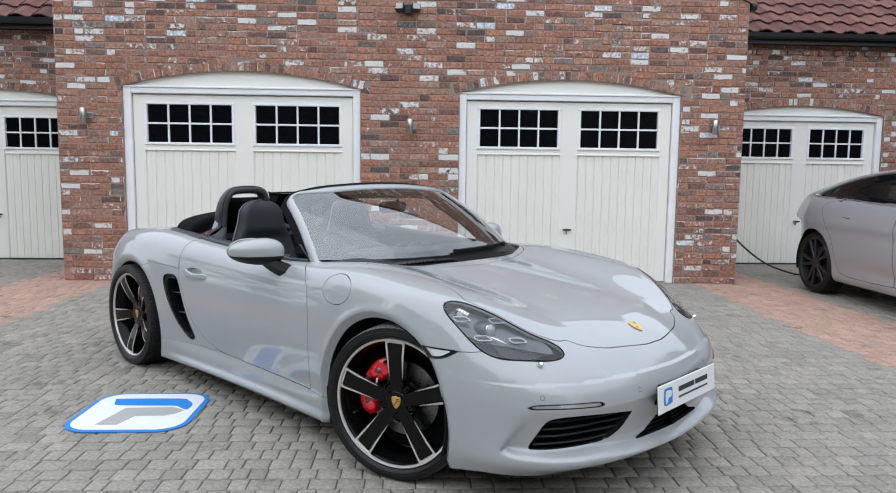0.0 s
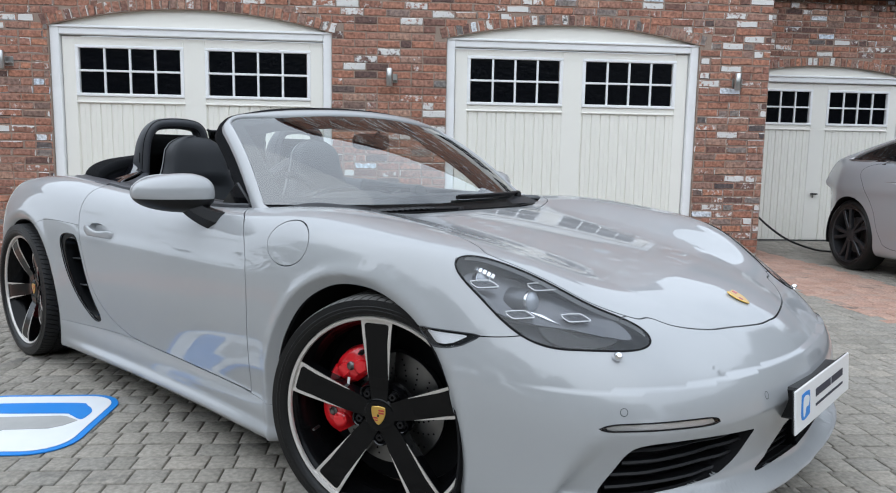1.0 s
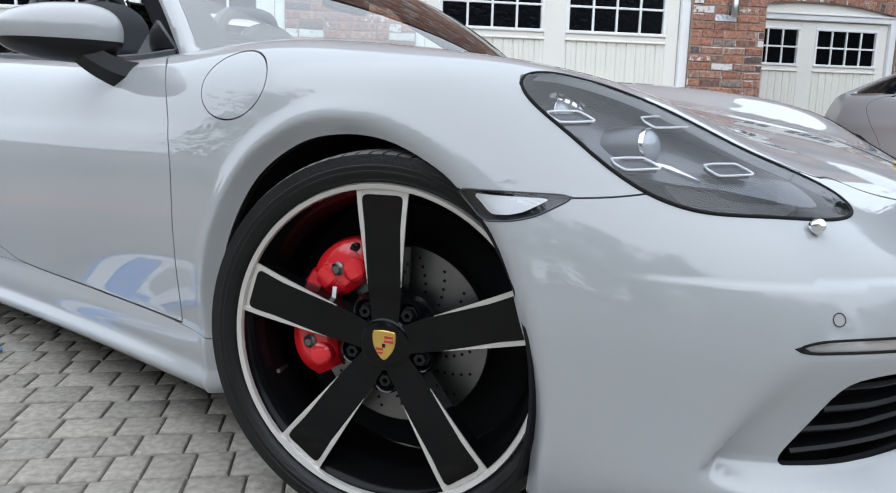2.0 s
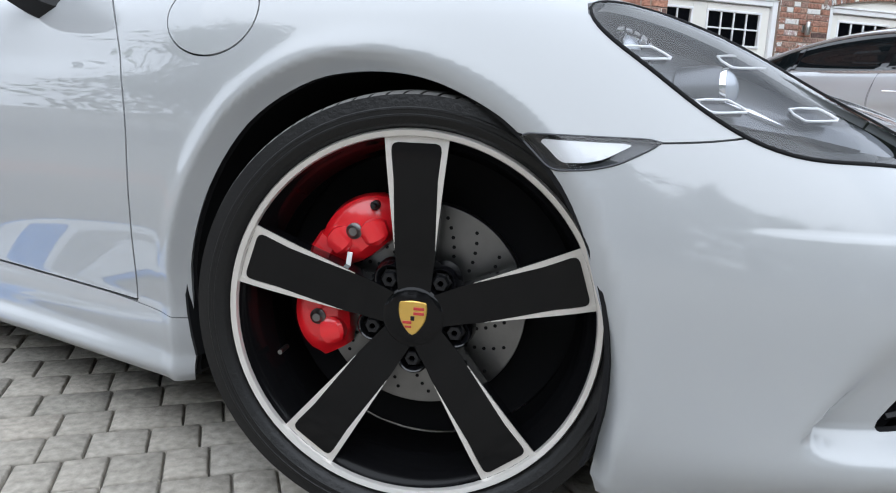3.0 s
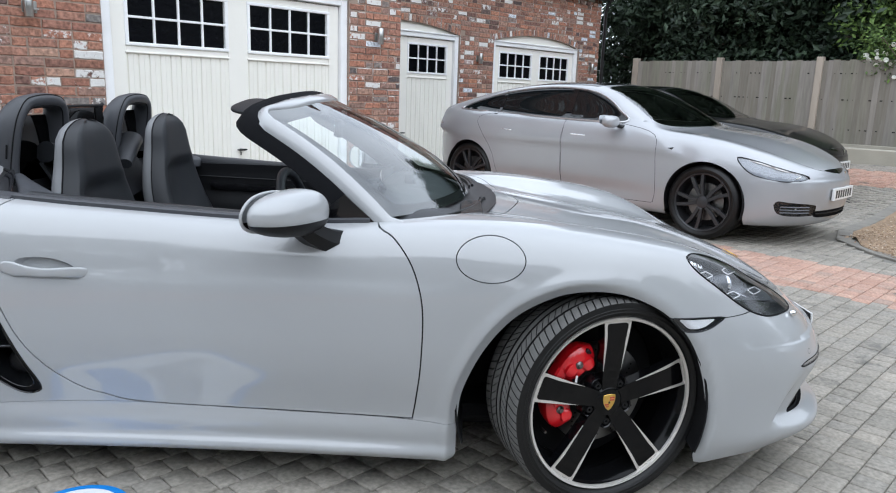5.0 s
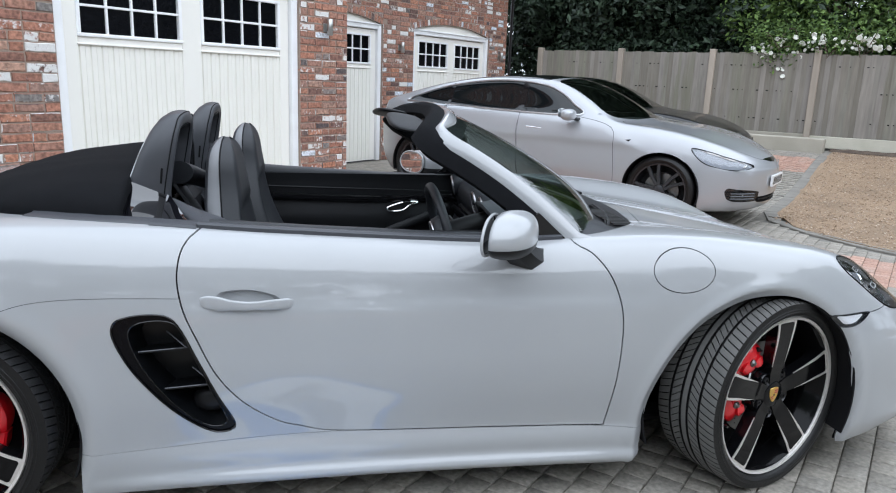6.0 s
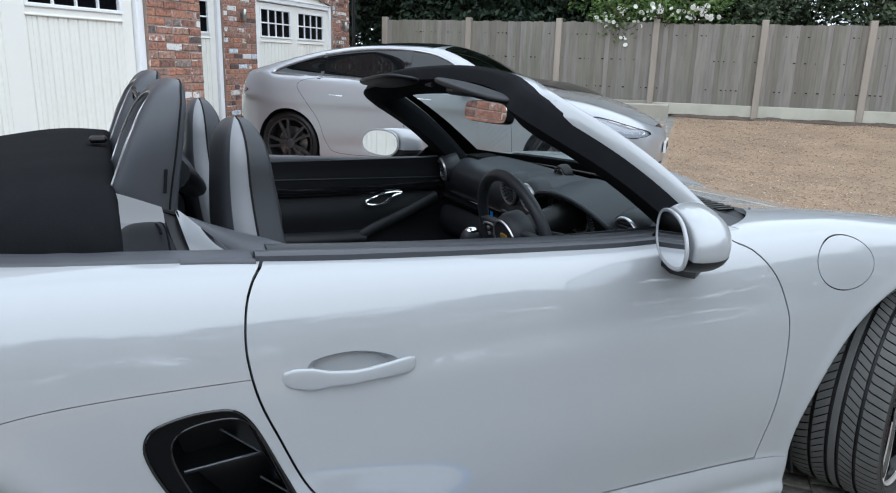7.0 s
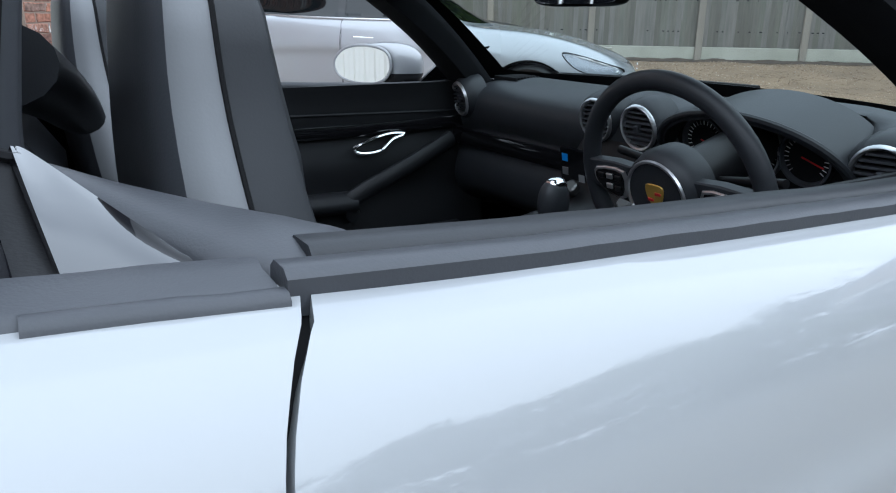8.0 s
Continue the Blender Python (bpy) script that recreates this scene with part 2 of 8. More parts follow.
# ---------------------------------------------------------------- geometry helpers
def mesh_of(name, vf, mat, smooth=True, angle=38, normals=None):
    v, f = vf
    me = bpy.data.meshes.new(name)
    me.from_pydata([tuple(map(float, p)) for p in v], [], [tuple(int(i) for i in q) for q in f])
    me.validate()
    me.materials.append(mat)
    if smooth:
        me.polygons.foreach_set("use_smooth", [True] * len(me.polygons))
        if normals is not None and len(me.vertices) == len(normals):
            me.normals_split_custom_set_from_vertices([tuple(map(float, q)) for q in normals])
        else:
            me.set_sharp_from_angle(angle=radians(angle))
    me.update()
    return me


def part(name, vf, mat, parent=None, label="", m=None, smooth=True, angle=38, normals=None):
    """ONE mesh object, under a thing or a part of it."""
    ob = new(name, mesh_of(name, vf, mat, smooth, angle, normals))
    if parent is not None:
        ob.parent = parent
    if m is not None:
        ob.matrix_basis = m
    if label:
        tagged(ob, label)
    return ob


def thing(name, m, label, category, group="", kind=""):
    ob = new(name)
    ob.matrix_basis = m
    ob.empty_display_size = 0.1
    return tagged(ob, label, category, group, kind)


def join(*meshes):
    v, f, n = [], [], 0
    for a, b in meshes:
        v.append(np.asarray(a, float).reshape(-1, 3))
        f += [tuple(i + n for i in q) for q in b]
        n += len(v[-1])
    return np.concatenate(v), f


def moved(vf, m):
    v = np.asarray(vf[0], float)
    a = np.array(m)
    return v @ a[:3, :3].T + a[:3, 3], vf[1]


def flipped(vf):
    """Mirrored across y = 0."""
    v = np.asarray(vf[0], float) * (1, -1, 1)
    return v, [tuple(reversed(q)) for q in vf[1]]


def block(x0, x1, y0, y1, z0, z1, c=0.004):
    """A box with chamfered edges."""
    lo, hi = np.array([x0, y0, z0], float), np.array([x1, y1, z1], float)
    c = min(c, 0.45 * (hi - lo).min())
    v, idx = [], {}
    for s in np.ndindex(2, 2, 2):
        for a in range(3):
            p = [hi[k] - (c if k != a else 0) if s[k] else lo[k] + (c if k != a else 0) for k in range(3)]
            idx[s, a] = len(v)
            v.append(p)
    f = []
    for a in range(3):
        b, d = (a + 1) % 3, (a + 2) % 3
        for side in (0, 1):
            ring = []
            for sb, sd in ((0, 0), (1, 0), (1, 1), (0, 1)):
                s = [0, 0, 0]
                s[a], s[b], s[d] = side, sb, sd
                ring.append(idx[tuple(s), a])
            f.append(tuple(ring) if side else tuple(reversed(ring)))
        for sb, sd in ((0, 0), (1, 0), (1, 1), (0, 1)):
            s0, s1 = [0, 0, 0], [0, 0, 0]
            s0[a], s1[a] = 0, 1
            s0[b] = s1[b] = sb
            s0[d] = s1[d] = sd
            q = (idx[tuple(s0), b], idx[tuple(s1), b], idx[tuple(s1), d], idx[tuple(s0), d])
            f.append(q if sb == sd else tuple(reversed(q)))
    for s in np.ndindex(2, 2, 2):
        q = (idx[s, 0], idx[s, 1], idx[s, 2])
        f.append(q if sum(s) % 2 else tuple(reversed(q)))
    return np.array(v), f


def frames_along(pts, closed=False, up=(0, 0, 1)):
    p = np.asarray(pts, float)
    t = (np.roll(p, -1, 0) - np.roll(p, 1, 0)) if closed else np.gradient(p, axis=0)
    t /= np.linalg.norm(t, axis=1, keepdims=True) + 1e-12
    up = np.asarray(up, float)
    s = np.cross(t, up)
    bad = np.linalg.norm(s, axis=1) < 1e-3
    s[bad] = np.cross(t[bad], (1, 0.01, 0))
    s /= np.linalg.norm(s, axis=1, keepdims=True)
    return p, t, s, np.cross(s, t)


def sweep(pts, ring, closed=False, up=(0, 0, 1), scale=None, cap=True):
    """A closed outline ring (side, up), or one a station, swept along pts."""
    p, t, s, u = frames_along(pts, closed, up)
    ring = np.asarray(ring, float)
    k = np.ones(len(p)) if scale is None else np.asarray(scale, float)
    ring = ring if ring.ndim == 3 else ring[None]
    n, m = len(p), ring.shape[1]
    v = (p[:, None] + (s[:, None] * ring[:, :, :1] + u[:, None] * ring[:, :, 1:]) * k[:, None, None]).reshape(-1, 3)
    f = []
    for i in range(n if closed else n - 1):
        a, b = i * m, ((i + 1) % n) * m
        f += [(a + j, a + (j + 1) % m, b + (j + 1) % m, b + j) for j in range(m)]
    if cap and not closed:
        f += [tuple(range(m))[::-1], tuple(range((n - 1) * m, n * m))]
    return v, f


def circle(r, n=10, ry=None):
    a = np.linspace(0, 2 * np.pi, n, endpoint=False)
    return np.stack([r * np.cos(a), (ry or r) * np.sin(a)], 1)


def tube(pts, r, n=10, closed=False, up=(0, 0, 1), ry=None, scale=None):
    return sweep(pts, circle(r, n, ry), closed, up, scale)


def lathe(profile, n=48, axis="y", start=0.0, turn=2 * math.pi):
    """Profile of (radius, along) turned about an axis."""
    full = abs(turn - 2 * math.pi) < 1e-6
    a = np.linspace(start, start + turn, n, endpoint=not full)
    pr = np.asarray(profile, float)
    m = len(pr)
    c, s = np.cos(a)[:, None], np.sin(a)[:, None]
    x, z, y = c * pr[:, 0], s * pr[:, 0], np.ones((n, 1)) * pr[:, 1]
    v = {"y": np.stack([x, y, z], -1), "z": np.stack([x, z, y], -1), "x": np.stack([y, x, z], -1)}[axis].reshape(-1, 3)
    f = []
    for i in range(n if full else n - 1):
        p, q = i * m, ((i + 1) % n) * m
        f += [(p + j, q + j, q + j + 1, p + j + 1) for j in range(m - 1)]
    return v, f


def prism(poly, a, b, plane="xz", chamfer=0.0):
    """A flat outline, given depth from a to b along the third axis."""
    poly = np.asarray(poly, float)
    m = len(poly)
    layers = [(poly, a), (poly, b)]
    if chamfer:
        cen = poly.mean(0)
        dirs = poly - cen
        inner = poly - dirs / (np.linalg.norm(dirs, axis=1, keepdims=True) + 1e-9) * chamfer
        sg = 1 if b > a else -1
        layers = [(inner, a), (poly, a + sg * chamfer), (poly, b - sg * chamfer), (inner, b)]
    v = []
    for ring, h in layers:
        for p, q in ring:
            v.append({"xz": (p, h, q), "xy": (p, q, h), "yz": (h, p, q)}[plane])
    f = [tuple(range(m))[::-1], tuple(range((len(layers) - 1) * m, len(layers) * m))]
    for k in range(len(layers) - 1):
        f += [(k * m + j, k * m + (j + 1) % m, (k + 1) * m + (j + 1) % m, (k + 1) * m + j) for j in range(m)]
    return np.array(v), f


def grid_faces(n, m, wrap=False):
    return [(i * m + j, (i + 1) * m + j, (i + 1) * m + (j + 1) % m, i * m + (j + 1) % m)
            for i in range(n - 1) for j in range(m if wrap else m - 1)]


def sheet(points, thick=0.0, flip=False):
    """A grid of points [n, m, 3]; with thickness it gets a back and rims."""
    g = np.asarray(points, float)
    n, m = g.shape[:2]
    f = grid_faces(n, m)
    v = g.reshape(-1, 3)
    if flip:
        f = [tuple(reversed(q)) for q in f]
    if thick:
        du, dv = np.gradient(g, axis=0), np.gradient(g, axis=1)
        nn = np.cross(du, dv)
        nn /= np.linalg.norm(nn, axis=2, keepdims=True) + 1e-12
        if flip:
            nn = -nn
        back = (g - nn * thick).reshape(-1, 3)
        k = n * m
        edge = [i * m for i in range(n)] + [(n - 1) * m + j for j in range(1, m)] + [i * m + m - 1 for i in range(n - 2, -1, -1)] + list(range(m - 2, 0, -1))
        f = f + [tuple(i + k for i in reversed(q)) for q in f]
        rim = [(edge[i], edge[(i + 1) % len(edge)], edge[(i + 1) % len(edge)] + k, edge[i] + k) for i in range(len(edge))]
        f += rim if flip else [tuple(reversed(q)) for q in rim]
        v = np.concatenate([v, back])
    return v, f


def natural(knots):
    """A natural cubic spline through knots (x, y), straight beyond its ends."""
    k = np.array(sorted(knots), float)
    x, y = k[:, 0], k[:, 1]
    n, h = len(x), np.diff(x)
    a, r = np.eye(n), np.zeros(n)
    for i in range(1, n - 1):
        a[i, i - 1], a[i, i], a[i, i + 1] = h[i - 1], 2 * (h[i - 1] + h[i]), h[i]
        r[i] = 6 * ((y[i + 1] - y[i]) / h[i] - (y[i] - y[i - 1]) / h[i - 1])
    m = np.linalg.solve(a, r)
    s0 = (y[1] - y[0]) / h[0] - h[0] * m[1] / 6
    s1 = (y[-1] - y[-2]) / h[-1] + h[-1] * m[-2] / 6

    def at(q):
        q = np.asarray(q, float)
        i = np.clip(np.searchsorted(x, q) - 1, 0, n - 2)
        w, u, hh = q - x[i], x[i + 1] - q, h[i]
        out = m[i] * u**3 / (6 * hh) + m[i + 1] * w**3 / (6 * hh) + (y[i] / hh - m[i] * hh / 6) * u + (y[i + 1] / hh - m[i + 1] * hh / 6) * w
        out = np.where(q < x[0], y[0] + s0 * (q - x[0]), out)
        return np.where(q > x[-1], y[-1] + s1 * (q - x[-1]), out)

    return at


def smooth_loop(pts, n=6, closed=True):
    """A rounded curve through points (centripetal-like Catmull-Rom)."""
    p = np.asarray(pts, float)
    m = len(p)
    out = []
    for i in range(m if closed else m - 1):
        a, b, c, d = (p[(i + k) % m] if closed else p[min(max(i + k, 0), m - 1)] for k in (-1, 0, 1, 2))
        for t in np.linspace(0, 1, n, endpoint=False):
            out.append(0.5 * (2 * b + (c - a) * t + (2 * a - 5 * b + 4 * c - d) * t**2 + (3 * b - a - 3 * c + d) * t**3))
    if not closed:
        out.append(p[-1])
    return np.array(out)


def inside(px, py, poly):
    """Signed distance to a closed outline: negative within."""
    poly = np.asarray(poly, float)
    best = np.full(px.shape, 1e9)
    sign = np.zeros(px.shape, bool)
    for (x0, y0), (x1, y1) in zip(poly, np.roll(poly, -1, 0)):
        ex, ey = x1 - x0, y1 - y0
        t = np.clip(((px - x0) * ex + (py - y0) * ey) / (ex * ex + ey * ey + 1e-15), 0, 1)
        best = np.minimum(best, (px - x0 - t * ex) ** 2 + (py - y0 - t * ey) ** 2)
        sign ^= ((y0 > py) != (y1 > py)) & (px < (x1 - x0) * (py - y0) / (y1 - y0 + 1e-15) + x0)
    return np.where(sign, -1, 1) * np.sqrt(best)


def clip(vf, g):
    """The part of a mesh where g < 0 (g: a value per vertex), cut along g = 0."""
    v, f = vf
    v = np.asarray(v, float)
    keep = g < 0
    out, extra, cache = [], [], {}

    def cross(i, j):
        key = (i, j) if i < j else (j, i)
        if key not in cache:
            t = g[i] / (g[i] - g[j])
            cache[key] = len(v) + len(extra)
            extra.append(v[i] + (v[j] - v[i]) * t)
        return cache[key]

    for q in f:
        k = [keep[i] for i in q]
        if all(k):
            out.append(q)
        elif any(k):
            ring = []
            for a in range(len(q)):
                i, j = q[a], q[(a + 1) % len(q)]
                if keep[i]:
                    ring.append(i)
                if keep[i] != keep[j]:
                    ring.append(cross(i, j))
            if len(ring) >= 3:
                out.append(tuple(ring))
    allv = np.concatenate([v, np.array(extra).reshape(-1, 3)])
    used = np.unique(np.concatenate([np.array(q) for q in out])) if out else np.array([], int)
    new_id = np.full(len(allv), -1)
    new_id[used] = np.arange(len(used))
    return allv[used], [tuple(new_id[i] for i in q) for q in out]


def rim_edges(f):
    seen = {}
    for q in f:
        for a in range(len(q)):
            i, j = q[a], q[(a + 1) % len(q)]
            key = (i, j) if i < j else (j, i)
            seen[key] = None if key in seen else (i, j)
    return [e for e in seen.values() if e]

# ---------------------------------------------------------------- ground
WALL_Y, WING_Y = 8.82, 10.64
GREY_STOPS = [(0.0, (0.234, 0.217, 0.187)), (0.3, (0.277, 0.254, 0.218)), (0.55, (0.301, 0.276, 0.238)), (0.8, (0.256, 0.239, 0.21)), (1.0, (0.33, 0.298, 0.254))]
PINK_STOPS = [(0.0, (.37, .225, .172)), (.35, (.44, .275, .212)), (.6, (.39, .255, .203)), (.8, (.47, .305, .235)), (1.0, (.34, .245, .20))]
BRICK_STOPS = [(0.0, (0.285, 0.137, 0.102)), (0.12, (0.351, 0.161, 0.107)), (0.22, (0.182, 0.101, 0.082)), (0.27, (0.11, 0.07, 0.063)), (0.32, (0.314, 0.155, 0.114)), (0.42, (0.40, 0.180, 0.118)), (0.5, (0.342, 0.171, 0.123)), (0.58, (0.365, 0.192, 0.140)), (0.65, (0.275, 0.171, 0.139)), (0.73, (0.418, 0.251, 0.183)), (0.78, (0.095, 0.073, 0.072)), (0.81, (0.214, 0.198, 0.186)), (0.85, (0.323, 0.177, 0.133)), (0.93, (0.45, 0.205, 0.128)), (0.975, (0.30, 0.165, 0.13)), (0.98, (0.70, 0.71, 0.73)), (1.0, (0.56, 0.62, 0.7))]
PAVER_ONE = island_material("paver_single", GREY_STOPS, .9, .6, 55, (.14, .132, .118), .3, 3.0, use_object=True)
PAVER = island_material("paver_grey", GREY_STOPS, .9, .6, 55, (.14, .132, .118), .3, 3.0)
PAVER_PINK = island_material("paver_pink", PINK_STOPS, .9, .6, 55, (.16, .13, .11), .2, 3.0)
BRICK_ONE = island_material("brick_single", BRICK_STOPS, .88, .8, 34, (.70, .685, .665), .25, 21.0, use_object=True, whitewash=True, grain=(.42, 1.52))
BRICK = island_material("brick_joined", BRICK_STOPS, .88, .8, 34, (.70, .685, .665), .25, 21.0, whitewash=True, grain=(.42, 1.52))
MORTAR = material("mortar", (.335, .255, .205), .95, vary=.5, scale=5, color2=(.235, .18, .15), bump=.5, bump_scale=60)
JOINT_SAND = material("joint_sand", (.20, .185, .16), .95, vary=.5, scale=6, bump=.4, bump_scale=80)
GROUND_FAR = material("yard_surface", (.20, .19, .17), .95, vary=.6, scale=.6, color2=(.13, .125, .11), bump=.4, bump_scale=20)
GRAVEL = material("gravel_bed", (.30, .21, .135), .95, vary=.7, scale=1.6, color2=(.19, .135, .09), bump=1.0, bump_scale=55)
PEBBLE = island_material("pebbles", [(0, (.16, .10, .06)), (.3, (.36, .25, .16)), (.6, (.44, .33, .23)), (.85, (.26, .19, .14)), (1, (.55, .46, .37))], .85, .2, 90)
KERB = material("kerb_stone", (.23, .215, .19), .92, vary=.5, scale=4, bump=.4, bump_scale=45)
CONCRETE = material("concrete", (.40, .37, .31), .9, vary=.5, scale=2.2, color2=(.27, .255, .20), bump=.4, bump_scale=45)
SOIL = material("damp_soil", (.075, .055, .042), .95, vary=.7, scale=7, color2=(.15, .11, .08), bump=1.0, bump_scale=40)
CONCRETE_PALE = material("gravel_board", (.58, .55, .46), .9, vary=.5, scale=2.5, color2=(.36, .35, .27), bump=.3, bump_scale=45)
TILE = island_material("roof_tiles", [(0, (.085, .032, .026)), (.5, (.13, .048, .038)), (1, (.17, .072, .055))], .8, .4, 40)
GUTTER = material("black_upvc", (.012, .012, .013), .35, vary=.2)
FENCE_WOOD = island_material("fence_boards", [(0, (.185, .168, .140)), (.28, (.225, .204, .172)), (.5, (.212, .205, .16)), (.72, (.24, .22, .198)), (1, (.275, .25, .22))], .92, .4, 26, (.17, .165, .125), .5, 1.6, use_object=True, stretch=(1, 1, .10), grain=(.84, 1.14))
POST_WOOD = material("fence_posts", (.40, .345, .285), .9, vary=.5, scale=4, bump=.4, bump_scale=40, stretch=(1, 1, .15))
STAINLESS = material("stainless", (.55, .55, .54), .3, 1.0, vary=.2)


def rise(x):
    t = np.clip((np.asarray(x, float) - 6.9) / 4.4, 0, 1)
    return .40 * t * t * (3 - 2 * t)


gx = np.concatenate([[-400, -150, -60, -25], np.linspace(-12, 14, 53), [25, 60, 150, 400]])
gy = np.concatenate([[-400, -150, -60, -25], np.linspace(-12, 14, 14), [25, 60, 150, 400]])
ground = part("ground", sheet(np.array([[(x, y, float(rise(x)) - .016) for y in gy] for x in gx])), GROUND_FAR)
tagged(ground, "wide paved yard with block paving and a gravel patch", "ground", kind="structure")

EDGE = natural([(2.0, 4.62), (2.86, 4.72), (3.4, 4.95), (3.9, 5.28), (4.2, 5.6)])


def on_gravel(x, y):
    """Beyond the kerb line that bends away to the fence."""
    return (y < 4.46 and x > 5.9) or (y < 4.40 and x > float(EDGE(max(y, 2.0))))


gravel_pts = []
xs, ys = np.linspace(4.55, 11.62, 90), np.linspace(-14, 4.45, 120)
inner = np.array([[max(x, float(EDGE(max(min(y, 4.2), 2.0))) + (.35 if y > 4.2 else 0)) for y in ys] for x in xs])
bump_z = np.array([[noise.noise((x * 1.3, y * 1.3, 0)) * .02 + noise.noise((x * 5, y * 5, 3)) * .008 for y in ys] for x in xs])
gravel = part("gravel", sheet(np.stack([inner, np.broadcast_to(ys, inner.shape), rise(inner) + .006 + bump_z], -1)), GRAVEL)
tagged(gravel, "golden-brown gravel bed by the fence", "gravel", kind="structure")
rng = np.random.default_rng(5)
pv, pf = [], []
base_v = np.array([(1, 0, 0), (0, 1, 0), (-1, 0, 0), (0, -1, 0), (.2, .1, .8), (.1, -.2, -.6)])
base_f = [(0, 1, 4), (1, 2, 4), (2, 3, 4), (3, 0, 4), (1, 0, 5), (2, 1, 5), (3, 2, 5), (0, 3, 5)]
for _ in range(15000):
    x, y = rng.uniform(4.8, 11.5), 4.4 - abs(rng.normal(0, 2.6))
    if not on_gravel(x, y):
        continue
    a, s = rng.uniform(0, 6.28), rng.uniform(.007, .017)
    c, sn = math.cos(a) * s, math.sin(a) * s
    v = base_v @ np.array([(c, sn, 0), (-sn * .7, c * .7, 0), (0, 0, s * .6)])
    pf += [tuple(i + 6 * len(pv) for i in q) for q in base_f]
    pv.append(v + (x, y, float(rise(x)) + .010 + noise.noise((x * 1.3, y * 1.3, 0)) * .02))
tagged(part("pebbles", (np.concatenate(pv), pf), PEBBLE, smooth=False), "loose golden gravel stones", "gravel", kind="stuff")

# kerb stones along the gravel
kerb_line = [(float(EDGE(y)), y) for y in np.linspace(1.0, 4.1, 26)] + [(5.75, 4.34), (5.95, 4.44)] + [(x, 4.50) for x in np.linspace(6.2, 11.4, 20)]
kl = smooth_loop(np.array(kerb_line), 3, closed=False)
seg = np.concatenate([[0], np.cumsum(np.linalg.norm(np.diff(kl, axis=0), axis=1))])
kerb_parent = thing("kerb", Matrix(), "pale concrete kerb stones edging the gravel", "kerb", kind="structure")
for i in range(int(seg[-1] / .62)):
    s0, s1 = i * .62, i * .62 + .61
    p0, p1 = [np.array([np.interp(s, seg, kl[:, 0]), np.interp(s, seg, kl[:, 1])]) for s in (s0, s1)]
    a = math.degrees(math.atan2(p1[1] - p0[1], p1[0] - p0[0]))
    L = np.linalg.norm(p1 - p0)
    pitch = -math.degrees(math.atan2(float(rise(p1[0]) - rise(p0[0])), L))
    part("kerb_stone", block(0, L, -.07, .07, -.08, .006, .005), KERB, kerb_parent, m=pose(*p0, float(rise(p0[0])), 0, pitch, a))


def paver(x0, x1, y0, y1, z, tilt):
    c = .004
    dz = np.array(tilt)
    top = [(x0 + c, y0 + c, z + dz[0]), (x1 - c, y0 + c, z + dz[1]), (x1 - c, y1 - c, z + dz[2]), (x0 + c, y1 - c, z + dz[3])]
    mid = [(x0, y0, z - .004 + dz[0]), (x1, y0, z - .004 + dz[1]), (x1, y1, z - .004 + dz[2]), (x0, y1, z - .004 + dz[3])]
    low = [(x, y, z - .03) for x, y, _ in mid]
    f = [(0, 1, 2, 3)] + [(4 + k, 4 + (k + 1) % 4, (k + 1) % 4, k) for k in range(4)] + [(8 + k, 8 + (k + 1) % 4, 4 + (k + 1) % 4, 4 + k) for k in range(4)]
    return np.array(top + mid + low), f


# ---------------------------------------------------------------- the brick building
def arch_top(x, x0, x1, spring, crown):
    """Height of a segmental arch."""
    h, w = crown - spring, (x1 - x0) / 2
    r = (w * w + h * h) / (2 * h)
    return crown - r + math.sqrt(max(r * r - (x - (x0 + x1) / 2) ** 2, 0))


DOORS = [(-3.225, -.54, WALL_Y, 2.225, 2.405), (.600, 3.200, WALL_Y, 2.21, 2.37), (4.49, 6.845, WING_Y, 2.155, 2.29), (7.68, 10.17, WING_Y, 2.155, 2.30), (-6.90, -4.52, WING_Y, 2.20, 2.345)]


def wall_outline(x0, x1, top, openings):
    pts = [(x0, -.05)]
    for a, b, _, spring, crown in sorted(openings):
        pts += [(a, -.05)] + [(x, arch_top(x, a, b, spring, crown)) for x in np.linspace(a, b, 17)] + [(b, -.05)]
    return pts + [(x1, -.05), (x1, top), (x0, top)]


def course_bricks(x0, x1, z0, z1, openings, seed, skip=()):
    """Bricks (x from, x to, z from, z to) of a coursed wall round arched openings."""
    r = random.Random(seed)
    out = []
    n = int(round((z1 - z0) / .075))
    for k in range(n):
        za, zb = z0 + k * .075 + .005, z0 + k * .075 + .070
        zm = (za + zb) / 2
        gaps = []
        for a, b, _, spring, crown in openings:
            ring = .115
            if zm < spring:
                gaps.append((a, b))
            elif zm < crown + ring:
                xs = [x for x in np.linspace(a - ring, b + ring, 90) if arch_top(min(max(x, a), b), a, b, spring, crown) + ring * .96 > zm]
                if xs:
                    gaps.append((min(xs), max(xs)))
        spans, at = [], x0
        for a, b in sorted(gaps):
            if a > at:
                spans.append((at, a))
            at = max(at, b)
        if at < x1:
            spans.append((at, x1))
        for a, b in spans:
            x = a + .005
            first = True
            while x < b - .03:
                L = .1025 if r.random() < .28 else .215
                if first and k % 2:
                    L = .1025
                first = False
                e = min(x + L, b - .005)
                if b - .005 - e < .05:
                    e = b - .005
                out.append((x, e, za, zb))
                x = e + .010
    return out


